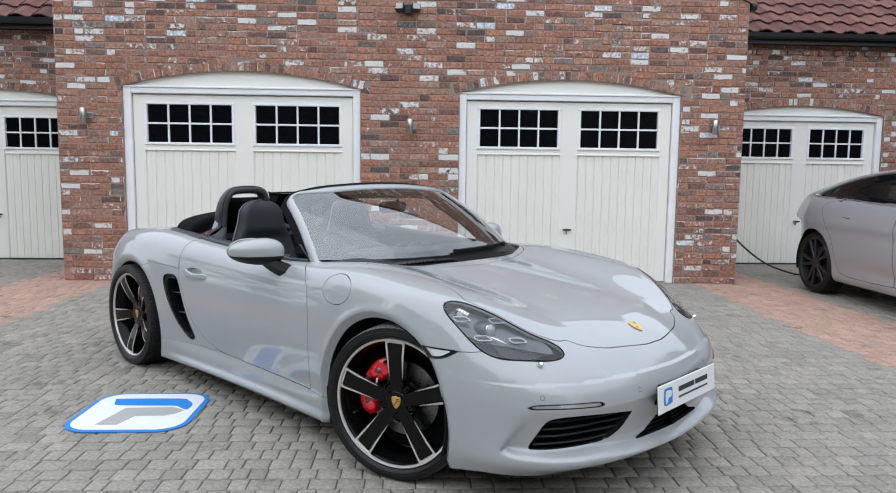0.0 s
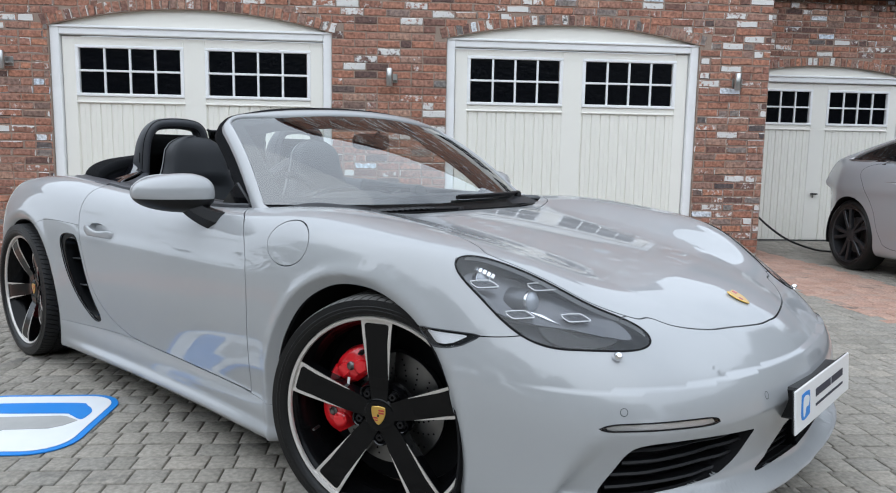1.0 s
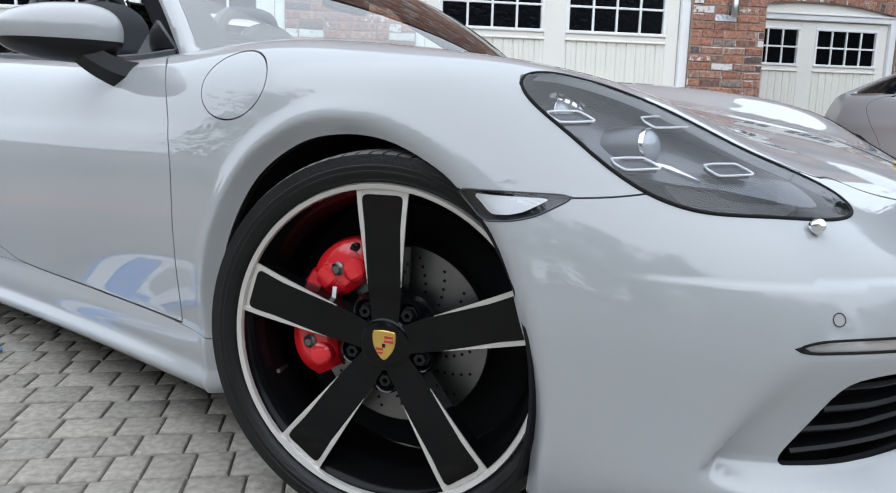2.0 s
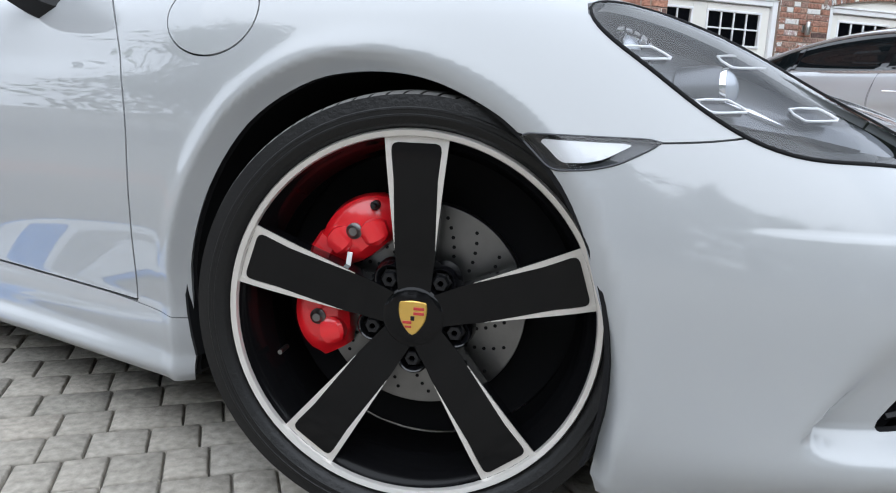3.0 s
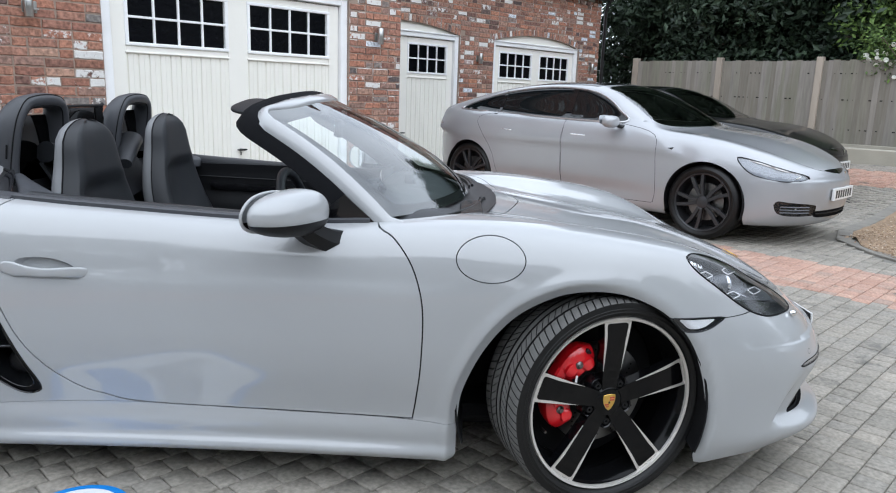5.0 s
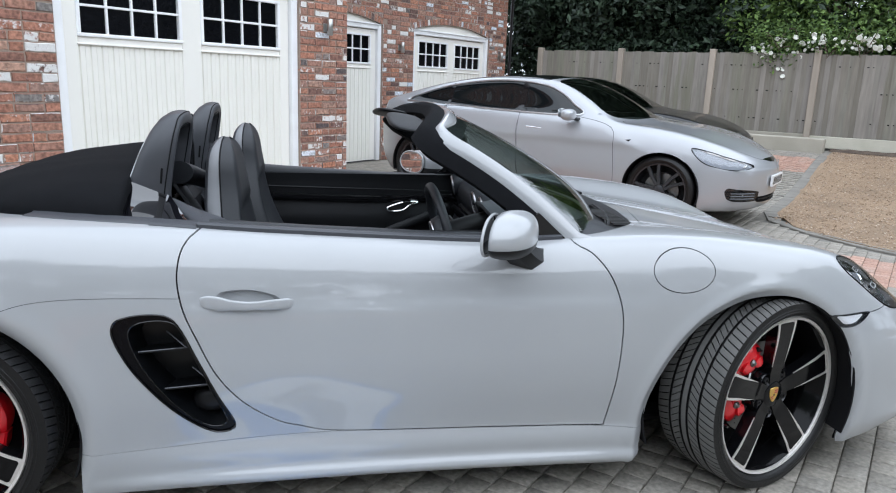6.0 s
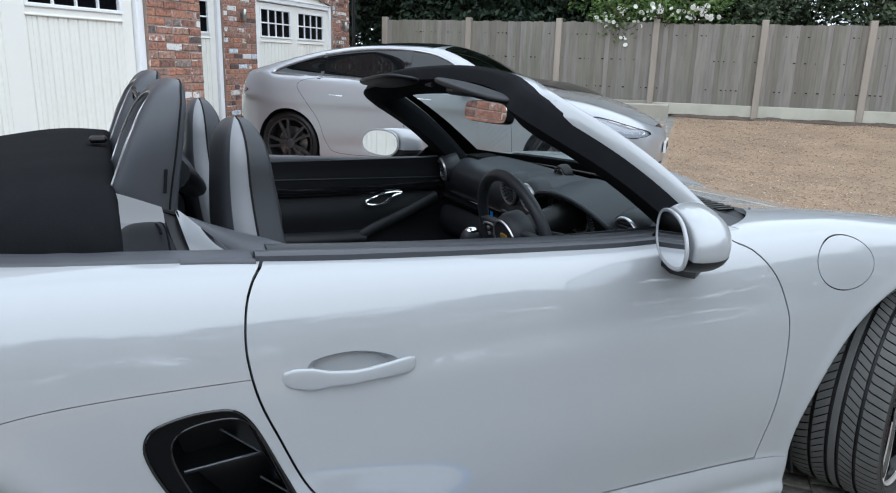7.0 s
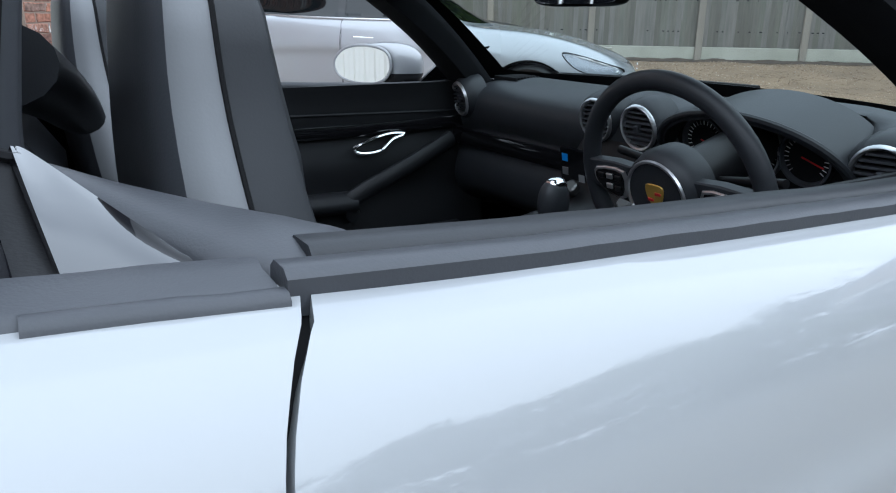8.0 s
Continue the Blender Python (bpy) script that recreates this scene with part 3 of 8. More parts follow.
def arch_bricks(a, b, spring, crown, r):
    """The ring of bricks on end over an opening: (centre x, z, turn, height)."""
    out, x = [], a - .02
    while x < b + .03:
        z = arch_top(min(max(x, a), b), a, b, spring, crown)
        h, w = crown - spring, (b - a) / 2
        rad = (w * w + h * h) / (2 * h)
        out.append((x, z, math.degrees(math.asin((x - (a + b) / 2) / rad))))
        x += .076 * math.cos(math.asin((x - (a + b) / 2) / rad))
    return out


def rough_brick(x0, x1, y0, y1, z0, z1, r, worn=.006):
    """A hand-made brick: uneven outline, worn edges, open at the back."""
    n_long = 3 if x1 - x0 > .15 else 2
    loop = [(x0 + (x1 - x0) * i / n_long, z0) for i in range(n_long)] + [(x1, z0), (x1, (z0 + z1) / 2), (x1, z1)]
    loop += [(x1 - (x1 - x0) * i / n_long, z1) for i in range(1, n_long + 1)] + [(x0, (z0 + z1) / 2)]
    cx, cz = (x0 + x1) / 2, (z0 + z1) / 2
    out, front = [], []
    for x, z in loop:
        x, z = x + r.uniform(-.0035, .0035), z + r.uniform(-.0035, .0035)
        w = worn * r.uniform(.5, 1.5)
        out.append((x, z))
        front.append((x - math.copysign(min(w, abs(x - cx)), x - cx), z - math.copysign(min(w, abs(z - cz)), z - cz)))
    k = len(loop)
    v = [(x, y1, z) for x, z in out] + [(x, y0 + .006, z) for x, z in out] + [(x, y0 + r.uniform(-.001, .001), z) for x, z in front]
    f = [(a + i, a + (i + 1) % k, a + k + (i + 1) % k, a + k + i) for a in (0, k) for i in range(k)]
    return np.array(v), f + [tuple(range(2 * k, 3 * k))]


def add_wall(name, label, x0, x1, y, top, openings, seed, single):
    r = random.Random(seed)
    wall = part(name, prism(wall_outline(x0, x1, top, openings), y + .0045, y + .32, "xz"), MORTAR, smooth=False)
    tagged(wall, label, "wall", kind="structure")
    joined, count = [], 0
    cache = {}
    for a, b, za, zb in course_bricks(x0, x1, 0, top, openings, seed):
        proud = r.choice((0, .001, .002, .003, .004))
        if single(a, za) and count < 290:
            key = (round(b - a, 3), proud, count % 3)
            if key not in cache:
                cache[key] = mesh_of("brick", rough_brick(0, b - a, -proud, .03, 0, .065, r), BRICK_ONE, angle=30)
            ob = new("brick", cache[key])
            ob.parent, ob.location = wall, (a, y, za + r.uniform(-.002, .002))
            count += 1
        else:
            d = [r.uniform(-.004, .004) for _ in range(4)]
            joined.append(rough_brick(a + d[0], b + d[1], y - proud, y + .03, za + d[2] * .6, zb + d[3] * .6, r))
    for o in openings:
        a, b, _, spring, crown = o
        for x, z, deg in arch_bricks(a, b, spring, crown, r):
            vf = moved(rough_brick(-.033, .033, -r.choice((0, .002, .004)), .05, .004, .106, r), pose(x, y, z, 0, deg, 0))
            joined.append(vf)
    mesh = part("brickwork", join(*joined), BRICK, wall, "reclaimed red brickwork with whitewashed bricks", angle=30)
    tagged(mesh, kind="stuff")
    return wall


add_wall("wall_front", "reclaimed red brick garage front with patches of whitewash", -3.95, 3.95, WALL_Y, 4.2, DOORS[:2], 3, lambda a, z: 1.2 < z < 3.3 and -.56 < a < .6)
add_wall("wall_east", "reclaimed red brick wing with whitewashed bricks", 3.95, 10.85, WING_Y, 3.15, DOORS[2:4], 7, lambda a, z: a > 6.85 and a < 7.7)
add_wall("wall_west", "reclaimed red brick wing with whitewashed bricks", -11.0, -3.95, WING_Y, 3.15, DOORS[4:], 9, lambda a, z: a > -4.5)
rb = random.Random(21)
for nm, x, sgn in (("wall_return_east", 3.95, 1), ("wall_return_west", -3.95, -1)):
    w = part(nm, block(min(x, x - sgn * .3), max(x, x - sgn * .3) - .008 * (sgn > 0), WALL_Y + .33, WING_Y, -.05, 4.2, .01), MORTAR)
    tagged(w, "brick return wall of the garage block", "wall", kind="structure")
    bricks = []
    for k in range(56):
        y = WALL_Y + .005 - .1 * (k % 2)
        while y < WING_Y:
            y0, y1 = max(y, WALL_Y + .11), min(y + .215, WING_Y)
            if y1 - y0 > .03:
                bricks.append(block(x - .03 if sgn > 0 else x - .0, x + (.0 if sgn > 0 else .03), y0, y1, k * .075 + .005, k * .075 + .07, .005))
            y += .225
    tagged(part("brickwork", join(*bricks), BRICK, w, angle=30), kind="stuff")
for nm, x0, x1, y0, y1 in (("wall_east_end", 10.55, 10.85, WING_Y + .33, 16), ("wall_back", -11, 10.85, 16, 16.3), ("wall_west_end", -11, -10.7, WING_Y + .33, 16)):
    tagged(part(nm, block(x0, x1, y0, y1, -.05, 3.15, .01), MORTAR), "plain rear wall of the garage", "wall", kind="structure")


def tile_roof(name, x0, x1, y0, z0, rows, slope, label):
    """Courses of rolled interlocking tiles."""
    w, gauge = .30, .33
    rf = thing(name, Matrix(), label, "roof", kind="structure")
    prof = [(u, .022 * math.sin(u * 2 * math.pi) + (.018 if u > .9 else 0)) for u in np.linspace(0, 1, 9)]
    tiles = []
    c, s = math.cos(radians(slope)), math.sin(radians(slope))
    for k in range(rows):
        for i in range(int((x1 - x0) / w) + 1):
            x = x0 + i * w
            g = []
            for d, lift in ((0, .03), (gauge + .03, .0)):
                g.append([(x + u * w, y0 + (k * gauge + d) * c - (lift + h) * s, z0 + (k * gauge + d) * s + (lift + h) * c) for u, h in prof])
            tiles.append(sheet(np.array(g), .014, flip=True))
    tagged(part("tiles", join(*tiles), TILE, rf, angle=40), kind="stuff")
    back = np.array([[(x, y0 + d * c + .03, z0 + d * s - .03) for d in (0, rows * gauge)] for x in (x0, x1)])
    part("roof_deck", sheet(back, .05), MATT_BLACK, rf)
    part("gutter", sweep([(x0, y0 - .06, z0 - .055), (x1, y0 - .06, z0 - .055)], [(-.055, .03), (-.05, -.02), (-.02, -.045), (.02, -.045), (.05, -.02), (.055, .03), (.04, .03), (.03, -.01), (-.03, -.01), (-.04, .03)]), GUTTER, rf, "black half-round gutter")
    part("fascia", block(x0, x1, y0 - .01, y0 + .02, z0 - .16, z0 + .0, .003), GUTTER, rf)
    part("soffit", block(x0, x1, y0 + .02, WING_Y, z0 - .15, z0 - .13, .003), GUTTER, rf)


tile_roof("roof_east", 3.98, 11.0, WING_Y - .16, 3.28, 12, 34, "dark red rolled clay tile roof with a black gutter")
tile_roof("roof_west", -11.0, -3.98, WING_Y - .16, 3.28, 12, 34, "dark red rolled clay tile roof with a black gutter")
gable = part("gable_front", prism([(-3.95, 4.2), (3.95, 4.2), (0, 6.46)], WALL_Y + .008, WALL_Y + .32, "xz"), MORTAR, smooth=False)
tagged(gable, "red brick gable of the garage block", "wall", kind="structure")
rg, gable_bricks = random.Random(31), []
for k in range(29):
    z0 = 4.205 + .075 * k
    reach = 3.92 * (1 - (z0 + .075 - 4.2) / 2.26)
    x = -reach + rg.uniform(0, .1)
    while x < reach - .1:
        L = .1025 if rg.random() < .28 else .215
        gable_bricks.append(rough_brick(x, min(x + L, reach), WALL_Y - rg.choice((0, .002, .004)), WALL_Y + .03, z0, z0 + .065, rg))
        x += L + .010
tagged(part("brickwork", join(*gable_bricks), BRICK, gable, angle=30), kind="stuff")
tagged(part("gable_back", prism([(-3.95, 4.2), (3.95, 4.2), (0, 6.46)], 15.7, 16, "xz"), MORTAR, smooth=False), "plain rear gable of the garage block", "wall", kind="structure")
main_roof = thing("roof_main", Matrix(), "tiled gable roof over the garage block", "roof", kind="structure")
for q in (-1, 1):
    slab = [(0, 6.62), (q * 4.28, 4.165), (q * 4.28, 4.05), (0, 6.50)]
    part("roof_slope", prism(slab if q > 0 else slab[::-1], WALL_Y - .10, 16.1, "xz"), TILE, main_roof, smooth=False)
dp_run = [(10.90, WING_Y - .18, 3.16), (10.90, WING_Y - .10, 3.05), (10.90, WING_Y - .07, 2.9), (10.90, WING_Y - .07, .02)]
tagged(part("downpipe", tube(dp_run, .035, 10), GUTTER), "black plastic downpipe at the wall's corner", "downpipe")
dentil = [block(4.0 + .225 * i, 4.0 + .225 * i + .105, WING_Y - .035, WING_Y + .01, 3.0, 3.065, .004) for i in range(30)]
tagged(part("dentil_course", join(*dentil), BRICK), "projecting dentil brick course under the eaves", "brick course", kind="stuff")


# ---------------------------------------------------------------- garage doors
def ribbed(x0, x1, z0, z1, y, pitch=.098):
    n = max(2, int(round((x1 - x0) / pitch)))
    p = (x1 - x0) / n
    prof = []
    for i in range(n):
        a = x0 + i * p
        prof += [(a, 0), (a + p * .06, .012), (a + p * .16, .012), (a + p * .22, 0), (a + p * .60, 0), (a + p * .63, .004), (a + p * .66, 0)]
    prof.append((x1, 0))
    g = np.array([[(x, y + d, z) for x, d in prof] for z in (z0, z1)])
    return sheet(g, .004)


def garage_door(name, x0, x1, y, spring, crown, wz0, wz1, label, cat="door"):
    d = thing(name, pose(x0, y, 0), label, cat, kind="structure")
    W = x1 - x0
    fw = .085
    head = spring - .075
    part("frame_post", block(.0, fw, .03, .15, 0, spring + .01, .006), WHITE_FRAME, d)
    part("frame_post", block(W - fw, W, .03, .15, 0, spring + .01, .006), WHITE_FRAME, d)
    part("frame_head", block(fw, W - fw, .034, .15, head, spring - .01, .006), WHITE_FRAME, d)
    part("head_mould", block(0, W, .018, .05, spring - .012, spring + .012, .005), WHITE_FRAME, d)
    arch = [(x, arch_top(x + x0, x0, x1, spring, crown) + .01) for x in np.linspace(0, W, 25)]
    part("arch_panel", prism([(0, spring + .012)] + arch + [(W, spring + .012)], .05, .12, "xz"), CREAM, d, "cream arched infill panel", angle=25)
    lx0, lx1, lz1 = fw + .008, W - fw - .008, head - .012
    mid = W / 2
    st = .125
    cw = .105
    leaf = new("door_leaf")
    leaf.parent, leaf.empty_display_size = d, .1
    part("stile", block(lx0, lx0 + st, .075, .12, .012, lz1, .004), CREAM, leaf)
    part("stile", block(lx1 - st, lx1, .075, .12, .012, lz1, .004), CREAM, leaf)
    part("stile", block(mid - cw, mid + cw, .075, .12, .012, lz1, .004), CREAM, leaf)
    part("rail", block(lx0 + st, mid - cw, .075, .12, wz1 + .03, lz1, .004), CREAM, leaf)
    part("rail", block(mid + cw, lx1 - st, .075, .12, wz1 + .03, lz1, .004), CREAM, leaf)
    for a, b in ((lx0 + st, mid - cw), (mid + cw, lx1 - st)):
        part("ribbed_panel", ribbed(a, b, .012, wz0 - .085, .088), CREAM_DULL, leaf, "vertically ribbed cream steel panel", angle=25)
        part("rail", block(a, b, .078, .12, wz0 - .088, wz0 - .03, .004), CREAM, leaf)
        part("drip_bead", block(a - .01, b + .01, .066, .085, wz0 - .094, wz0 - .078, .004), CREAM, leaf)
        win = new("window")
        win.parent, win.empty_display_size = d, .1
        o = .03
        part("window_frame", block(a - .004, b + .004, .062, .11, wz0 - o, wz0, .005), WHITE_FRAME, win)
        part("window_frame", block(a - .004, b + .004, .062, .11, wz1, wz1 + o, .005), WHITE_FRAME, win)
        part("window_frame", block(a - .004, a + o, .064, .11, wz0, wz1, .005), WHITE_FRAME, win)
        part("window_frame", block(b - o, b + .004, .064, .11, wz0, wz1, .005), WHITE_FRAME, win)
        pw = (b - a - 2 * o) / 4
        zm = (wz0 + wz1) / 2
        for i in range(1, 4):
            part("glazing_bar", block(a + o + i * pw - .010, a + o + i * pw + .010, .068, .10, wz0, wz1, .003), WHITE_FRAME, win)
        part("glazing_bar", block(a + o, b - o, .070, .10, zm - .010, zm + .010, .003), WHITE_FRAME, win)
        for i in range(4):
            for za, zb in ((wz0, zm - .010), (zm + .010, wz1)):
                part("pane", block(a + o + i * pw + .009, a + o + (i + 1) * pw - .009, .088, .096, za, zb, .001), DARK_PANE, win)
    part("bottom_seal", block(lx0, lx1, .08, .115, 0, .014, .003), GUTTER, leaf)
    hd = new("lock_handle")
    hd.parent, hd.matrix_basis, hd.empty_display_size = d, pose(mid, .075, .63), .03
    part("handle_bar", blob((0, -.035, 0), (.055, .012, .011), 3), GLOSS_BLACK, hd, "black lever")
    part("handle_stem", tube([(0, -.035, 0), (0, 0, 0)], .012, 10), GLOSS_BLACK, hd)
    part("lock_barrel", block(-.006, .006, -.012, 0, -.055, -.02, .002), STEEL, hd)


def blob(centre, size, power=2.4, n=22, m=32, shape=None):
    """A rounded superellipsoid; shape bends its points."""
    th, ph = np.linspace(-math.pi / 2, math.pi / 2, n), np.linspace(0, 2 * math.pi, m, endpoint=False)
    sg = lambda q: np.sign(q) * np.abs(q) ** (2 / power)
    v = np.stack([sg(np.cos(th))[:, None] * sg(np.cos(ph)), sg(np.cos(th))[:, None] * sg(np.sin(ph)), np.repeat(sg(np.sin(th))[:, None], m, 1)], -1) * size
    if shape:
        v = shape(v)
    return (v + np.asarray(centre)).reshape(-1, 3), [tuple(reversed(q)) for q in grid_faces(n, m, wrap=True)]


for i, (x0, x1, y, spring, crown) in enumerate(DOORS):
    wz0, wz1 = (1.60, 2.03) if y < 9 else (1.562, 1.965)
    garage_door("door_%d" % (i + 1), x0, x1, y, spring, crown, wz0, wz1, "cream up-and-over garage door with dark small-paned windows")


# wall lamps, floodlight, cable
def wall_lamp(x, y, z):
    lamp = thing("wall_lamp", pose(x, y, z), "stainless steel up-and-down wall light", "wall lamp", "wall lamps")
    part("lamp_tube", moved(lathe([(0, -.085), (.030, -.085), (.033, -.080), (.033, .080), (.030, .085), (0, .085)], 24, "z"), pose(0, -.075, 0)), STAINLESS, lamp)
    part("bracket", block(.0, .075, -.075, .0, -.030, -.018, .003), STAINLESS, lamp)
    part("back_plate", block(-.03, .08, -.010, .0, -.05, .04, .004), STAINLESS, lamp)


for x, y, z in ((-3.63, WALL_Y, 1.88), (.03, WALL_Y, 1.81), (3.585, WALL_Y, 1.85), (7.27, WING_Y, 1.83), (10.55, WING_Y, 1.83)):
    wall_lamp(x, y, z)
flood = thing("floodlight", pose(0, WALL_Y, 3.12), "black twin-headed security light on the wall", "floodlight")
part("mount", block(-.04, .04, -.05, 0, -.05, .05, .006), GUTTER, flood)
for s in (-1, 1):
    part("lamp_head", moved(block(-.05, .05, -.05, .03, -.045, .045, .01), pose(s * .085, -.09, 0, -20, 0, s * 15)), GUTTER, flood, "black lamp head")
    part("lamp_glass", moved(block(-.04, .04, -.054, -.05, -.035, .035, .001), pose(s * .085, -.09, 0, -20, 0, s * 15)), MAT_GREY, flood)
spot = thing("security_camera", pose(3.99, WALL_Y + .3, 3.27), "small black camera under the roof edge", "camera")
part("camera_body", blob((.06, -.12, 0), (.05, .10, .05), 3), GUTTER, spot)
part("camera_arm", tube([(.0, 0, .03), (.06, -.08, .03)], .015), GUTTER, spot)
part("camera_lead", tube(smooth_loop([(-.02, -.31, .0), (-.12, -.31, .05), (-.25, -.31, .12)], 4, closed=False), .006), GUTTER, spot)
cab = smooth_loop([(4.05, 10.60, 1.05), (4.06, 10.2, .95), (4.12, 9.9, .80), (4.35, 9.72, .45), (4.65, 9.60, .18), (4.95, 9.52, .05), (5.2, 9.46, .016), (5.8, 9.45, .016), (6.6, 9.5, .016), (6.75, 9.2, .30), (6.48, 9.0, .86)], 6, closed=False)
tagged(part("charging_cable", tube(cab, .012, 8), GUTTER), "black charging cable from the wall to the silver car", "cable")
charger = thing("wall_charger", pose(4.05, WING_Y, 1.15), "dark wall-mounted car charging box", "charger")
part("charger_box", block(-.09, .09, -.12, 0, -.16, .16, .02), GUTTER, charger)

# ---------------------------------------------------------------- fence
fence_parent = thing("fence", Matrix(), "weathered close-board timber fence on concrete gravel boards", "fence")
FX = 11.60
post_y = [10.2, 8.44, 6.68, 4.93, 3.14, 1.50, -.26, -2.02, -3.78, -5.54, -7.3, -9.06]
rf = random.Random(4)
knots = []
for y in post_y:
    part("fence_post", block(FX - .07, FX + .05, y - .055, y + .055, .2, 2.075, .008), POST_WOOD, fence_parent)
board_mesh = [mesh_of("board", moved(prism([(-.052, -.006), (.052, -.014), (.052, .008), (-.052, .002)], 0, 1.36 + dz, "xy"), Matrix.Rotation(radians(90), 4, "Z")), FENCE_WOOD, angle=20) for dz in (0, .006, .012, -.006)]
for a, b in zip(post_y, post_y[1:]):
    base = .60 if a < 5 else .62
    part("gravel_board", block(FX - .03, FX + .03, b + .055, a - .055, .43 if a < 5 else .36, base + .03, .006), CONCRETE_PALE if a < 5 else CONCRETE, fence_parent)
    for z in (.85, 1.35, 1.85):
        part("fence_rail", block(FX + .01, FX + .06, b + .05, a - .05, z - .04, z + .04, .004), POST_WOOD, fence_parent)
    n = int(round((a - b - .11) / .083))
    for i in range(n):
        y = b + .055 + (i + .5) * (a - b - .11) / n
        ob = new("board", rf.choice(board_mesh))
        ob.parent, ob.matrix_basis = fence_parent, pose(FX - .012 + rf.uniform(-.003, .003), y, base + .03 + rf.uniform(0, .006), 0, rf.uniform(-.25, .25), rf.uniform(-1, 1))
    for i in range(n):
        y = b + .055 + (i + .5) * (a - b - .11) / n
        for z in (.88, 1.37, 1.80):
            if rf.random() < .45:
                w = rf.uniform(.006, .014)
                knots.append(block(FX - .0285, FX - .020, y - w + rf.uniform(-.02, .02), y + w, z - .008, z + .008, .002))
tagged(part("nail_marks", join(*knots), MATT_BLACK, fence_parent), kind="stuff")
soil = np.array([[(x, y, float(rise(x)) + .012 + .05 * (1 - abs(x - 11.42) / .3) * (.6 + noise.noise((x * 5, y * 3, 1.0))) + .012 * noise.noise((x * 17, y * 17, 3.0))) for y in np.linspace(-9, 4.5, 300)] for x in np.linspace(11.12, 11.66, 12)])
tagged(part("soil_strip", sheet(soil), SOIL), "dark damp soil along the foot of the fence", "soil", kind="structure")
low_wall = part("low_wall", block(10.85, 11.10, 4.56, 10.5, .20, .62, .012), CONCRETE)
tagged(low_wall, "low weathered concrete retaining wall before the fence", "wall", kind="structure")

# ---------------------------------------------------------------- the roadster
CAR = pose(0.615, 4.017, 0, 0, 0, -46.21)
car = thing("roadster", CAR, "pale grey two-seat sports roadster with its soft top folded down", "car")

# Body shape: half width, shoulder and centre-line by the distance ahead of the front axle.
flank_tuck = natural([(.05, .08), (.10, .046), (.122, .030), (.134, .019), (.146, .0155), (.158, .020), (.170, .028), (.185, .030), (.20, .028), (.22, .027), (.245, .030), (.265, .0335), (.28, .032), (.32, .025), (.36, .017), (.40, .010), (.45, .004), (.50, .0005), (.55, 0)])
half_width = natural([(-3.5, .74), (-3.2, .83), (-2.9, .883), (-2.475, .9), (-2.05, .893), (-1.6, .872), (-1.2, .866), (-.8, .870), (-.4, .884), (0, .888), (.3, .872), (.5, .845), (.7, .79), (.9, .71)])
crown_z = natural([(-3.45, .70), (-3.2, .80), (-2.9, .875), (-2.5, .915), (-2.1, .915), (-1.8, .896), (-1.3, .868), (-.9, .856), (-.6, .868), (-.34, .876), (0, .85), (.2, .822), (.32, .795), (.42, .758), (.52, .705), (.62, .655), (.72, .605), (.9, .50)])
crown_y = natural([(-3.4, .55), (-2.9, .66), (-2.4, .70), (-1.9, .68), (-1.4, .69), (-.9, .69), (-.5, .69), (0, .68), (.3, .66), (.5, .60), (.7, .48), (.9, .35)])
centre_z = natural([(-3.45, .72), (-3.2, .82), (-2.8, .90), (-2.4, .93), (-1.8, .90), (-1.2, .88), (-.75, .882), (-.5, .868), (-.2, .835), (.1, .79), (.35, .745), (.55, .698), (.7, .648), (.8, .605), (.9, .545)])
nose_x = natural([(.05, .665), (.12, .77), (.16, .842), (.185, .893), (.205, .928), (.225, .942), (.245, .938), (.28, .927), (.35, .919), (.42, .918), (.5, .893), (.56, .845), (.62, .780), (.7, .69)])
nose_back = natural([(0, 0), (.25, .020), (.45, .060), (.58, .110), (.68, .171), (.75, .246), (.81, .361), (.86, .526), (.9, .706)])
tail_x = natural([(.1, -3.28), (.25, -3.38), (.45, -3.43), (.6, -3.42), (.75, -3.36), (.9, -3.2)])


ARCH_F = smooth_loop([(-.432, .02), (-.430, .14), (-.427, .27), (-.413, .37), (-.354, .50), (-.265, .607), (-.152, .672), (-.05, .693), (.055, .687), (.151, .652), (.213, .609), (.277, .537), (.328, .40), (.343, .29), (.326, .16), (.31, .02)], 5)
LIP_ANGLE = np.arctan2(ARCH_F[:, 1] - .30, ARCH_F[:, 0] + .045)
LIP_REACH = np.hypot(ARCH_F[:, 0] + .045, ARCH_F[:, 1] - .30)[np.argsort(LIP_ANGLE)]
LIP_ANGLE = np.sort(LIP_ANGLE)


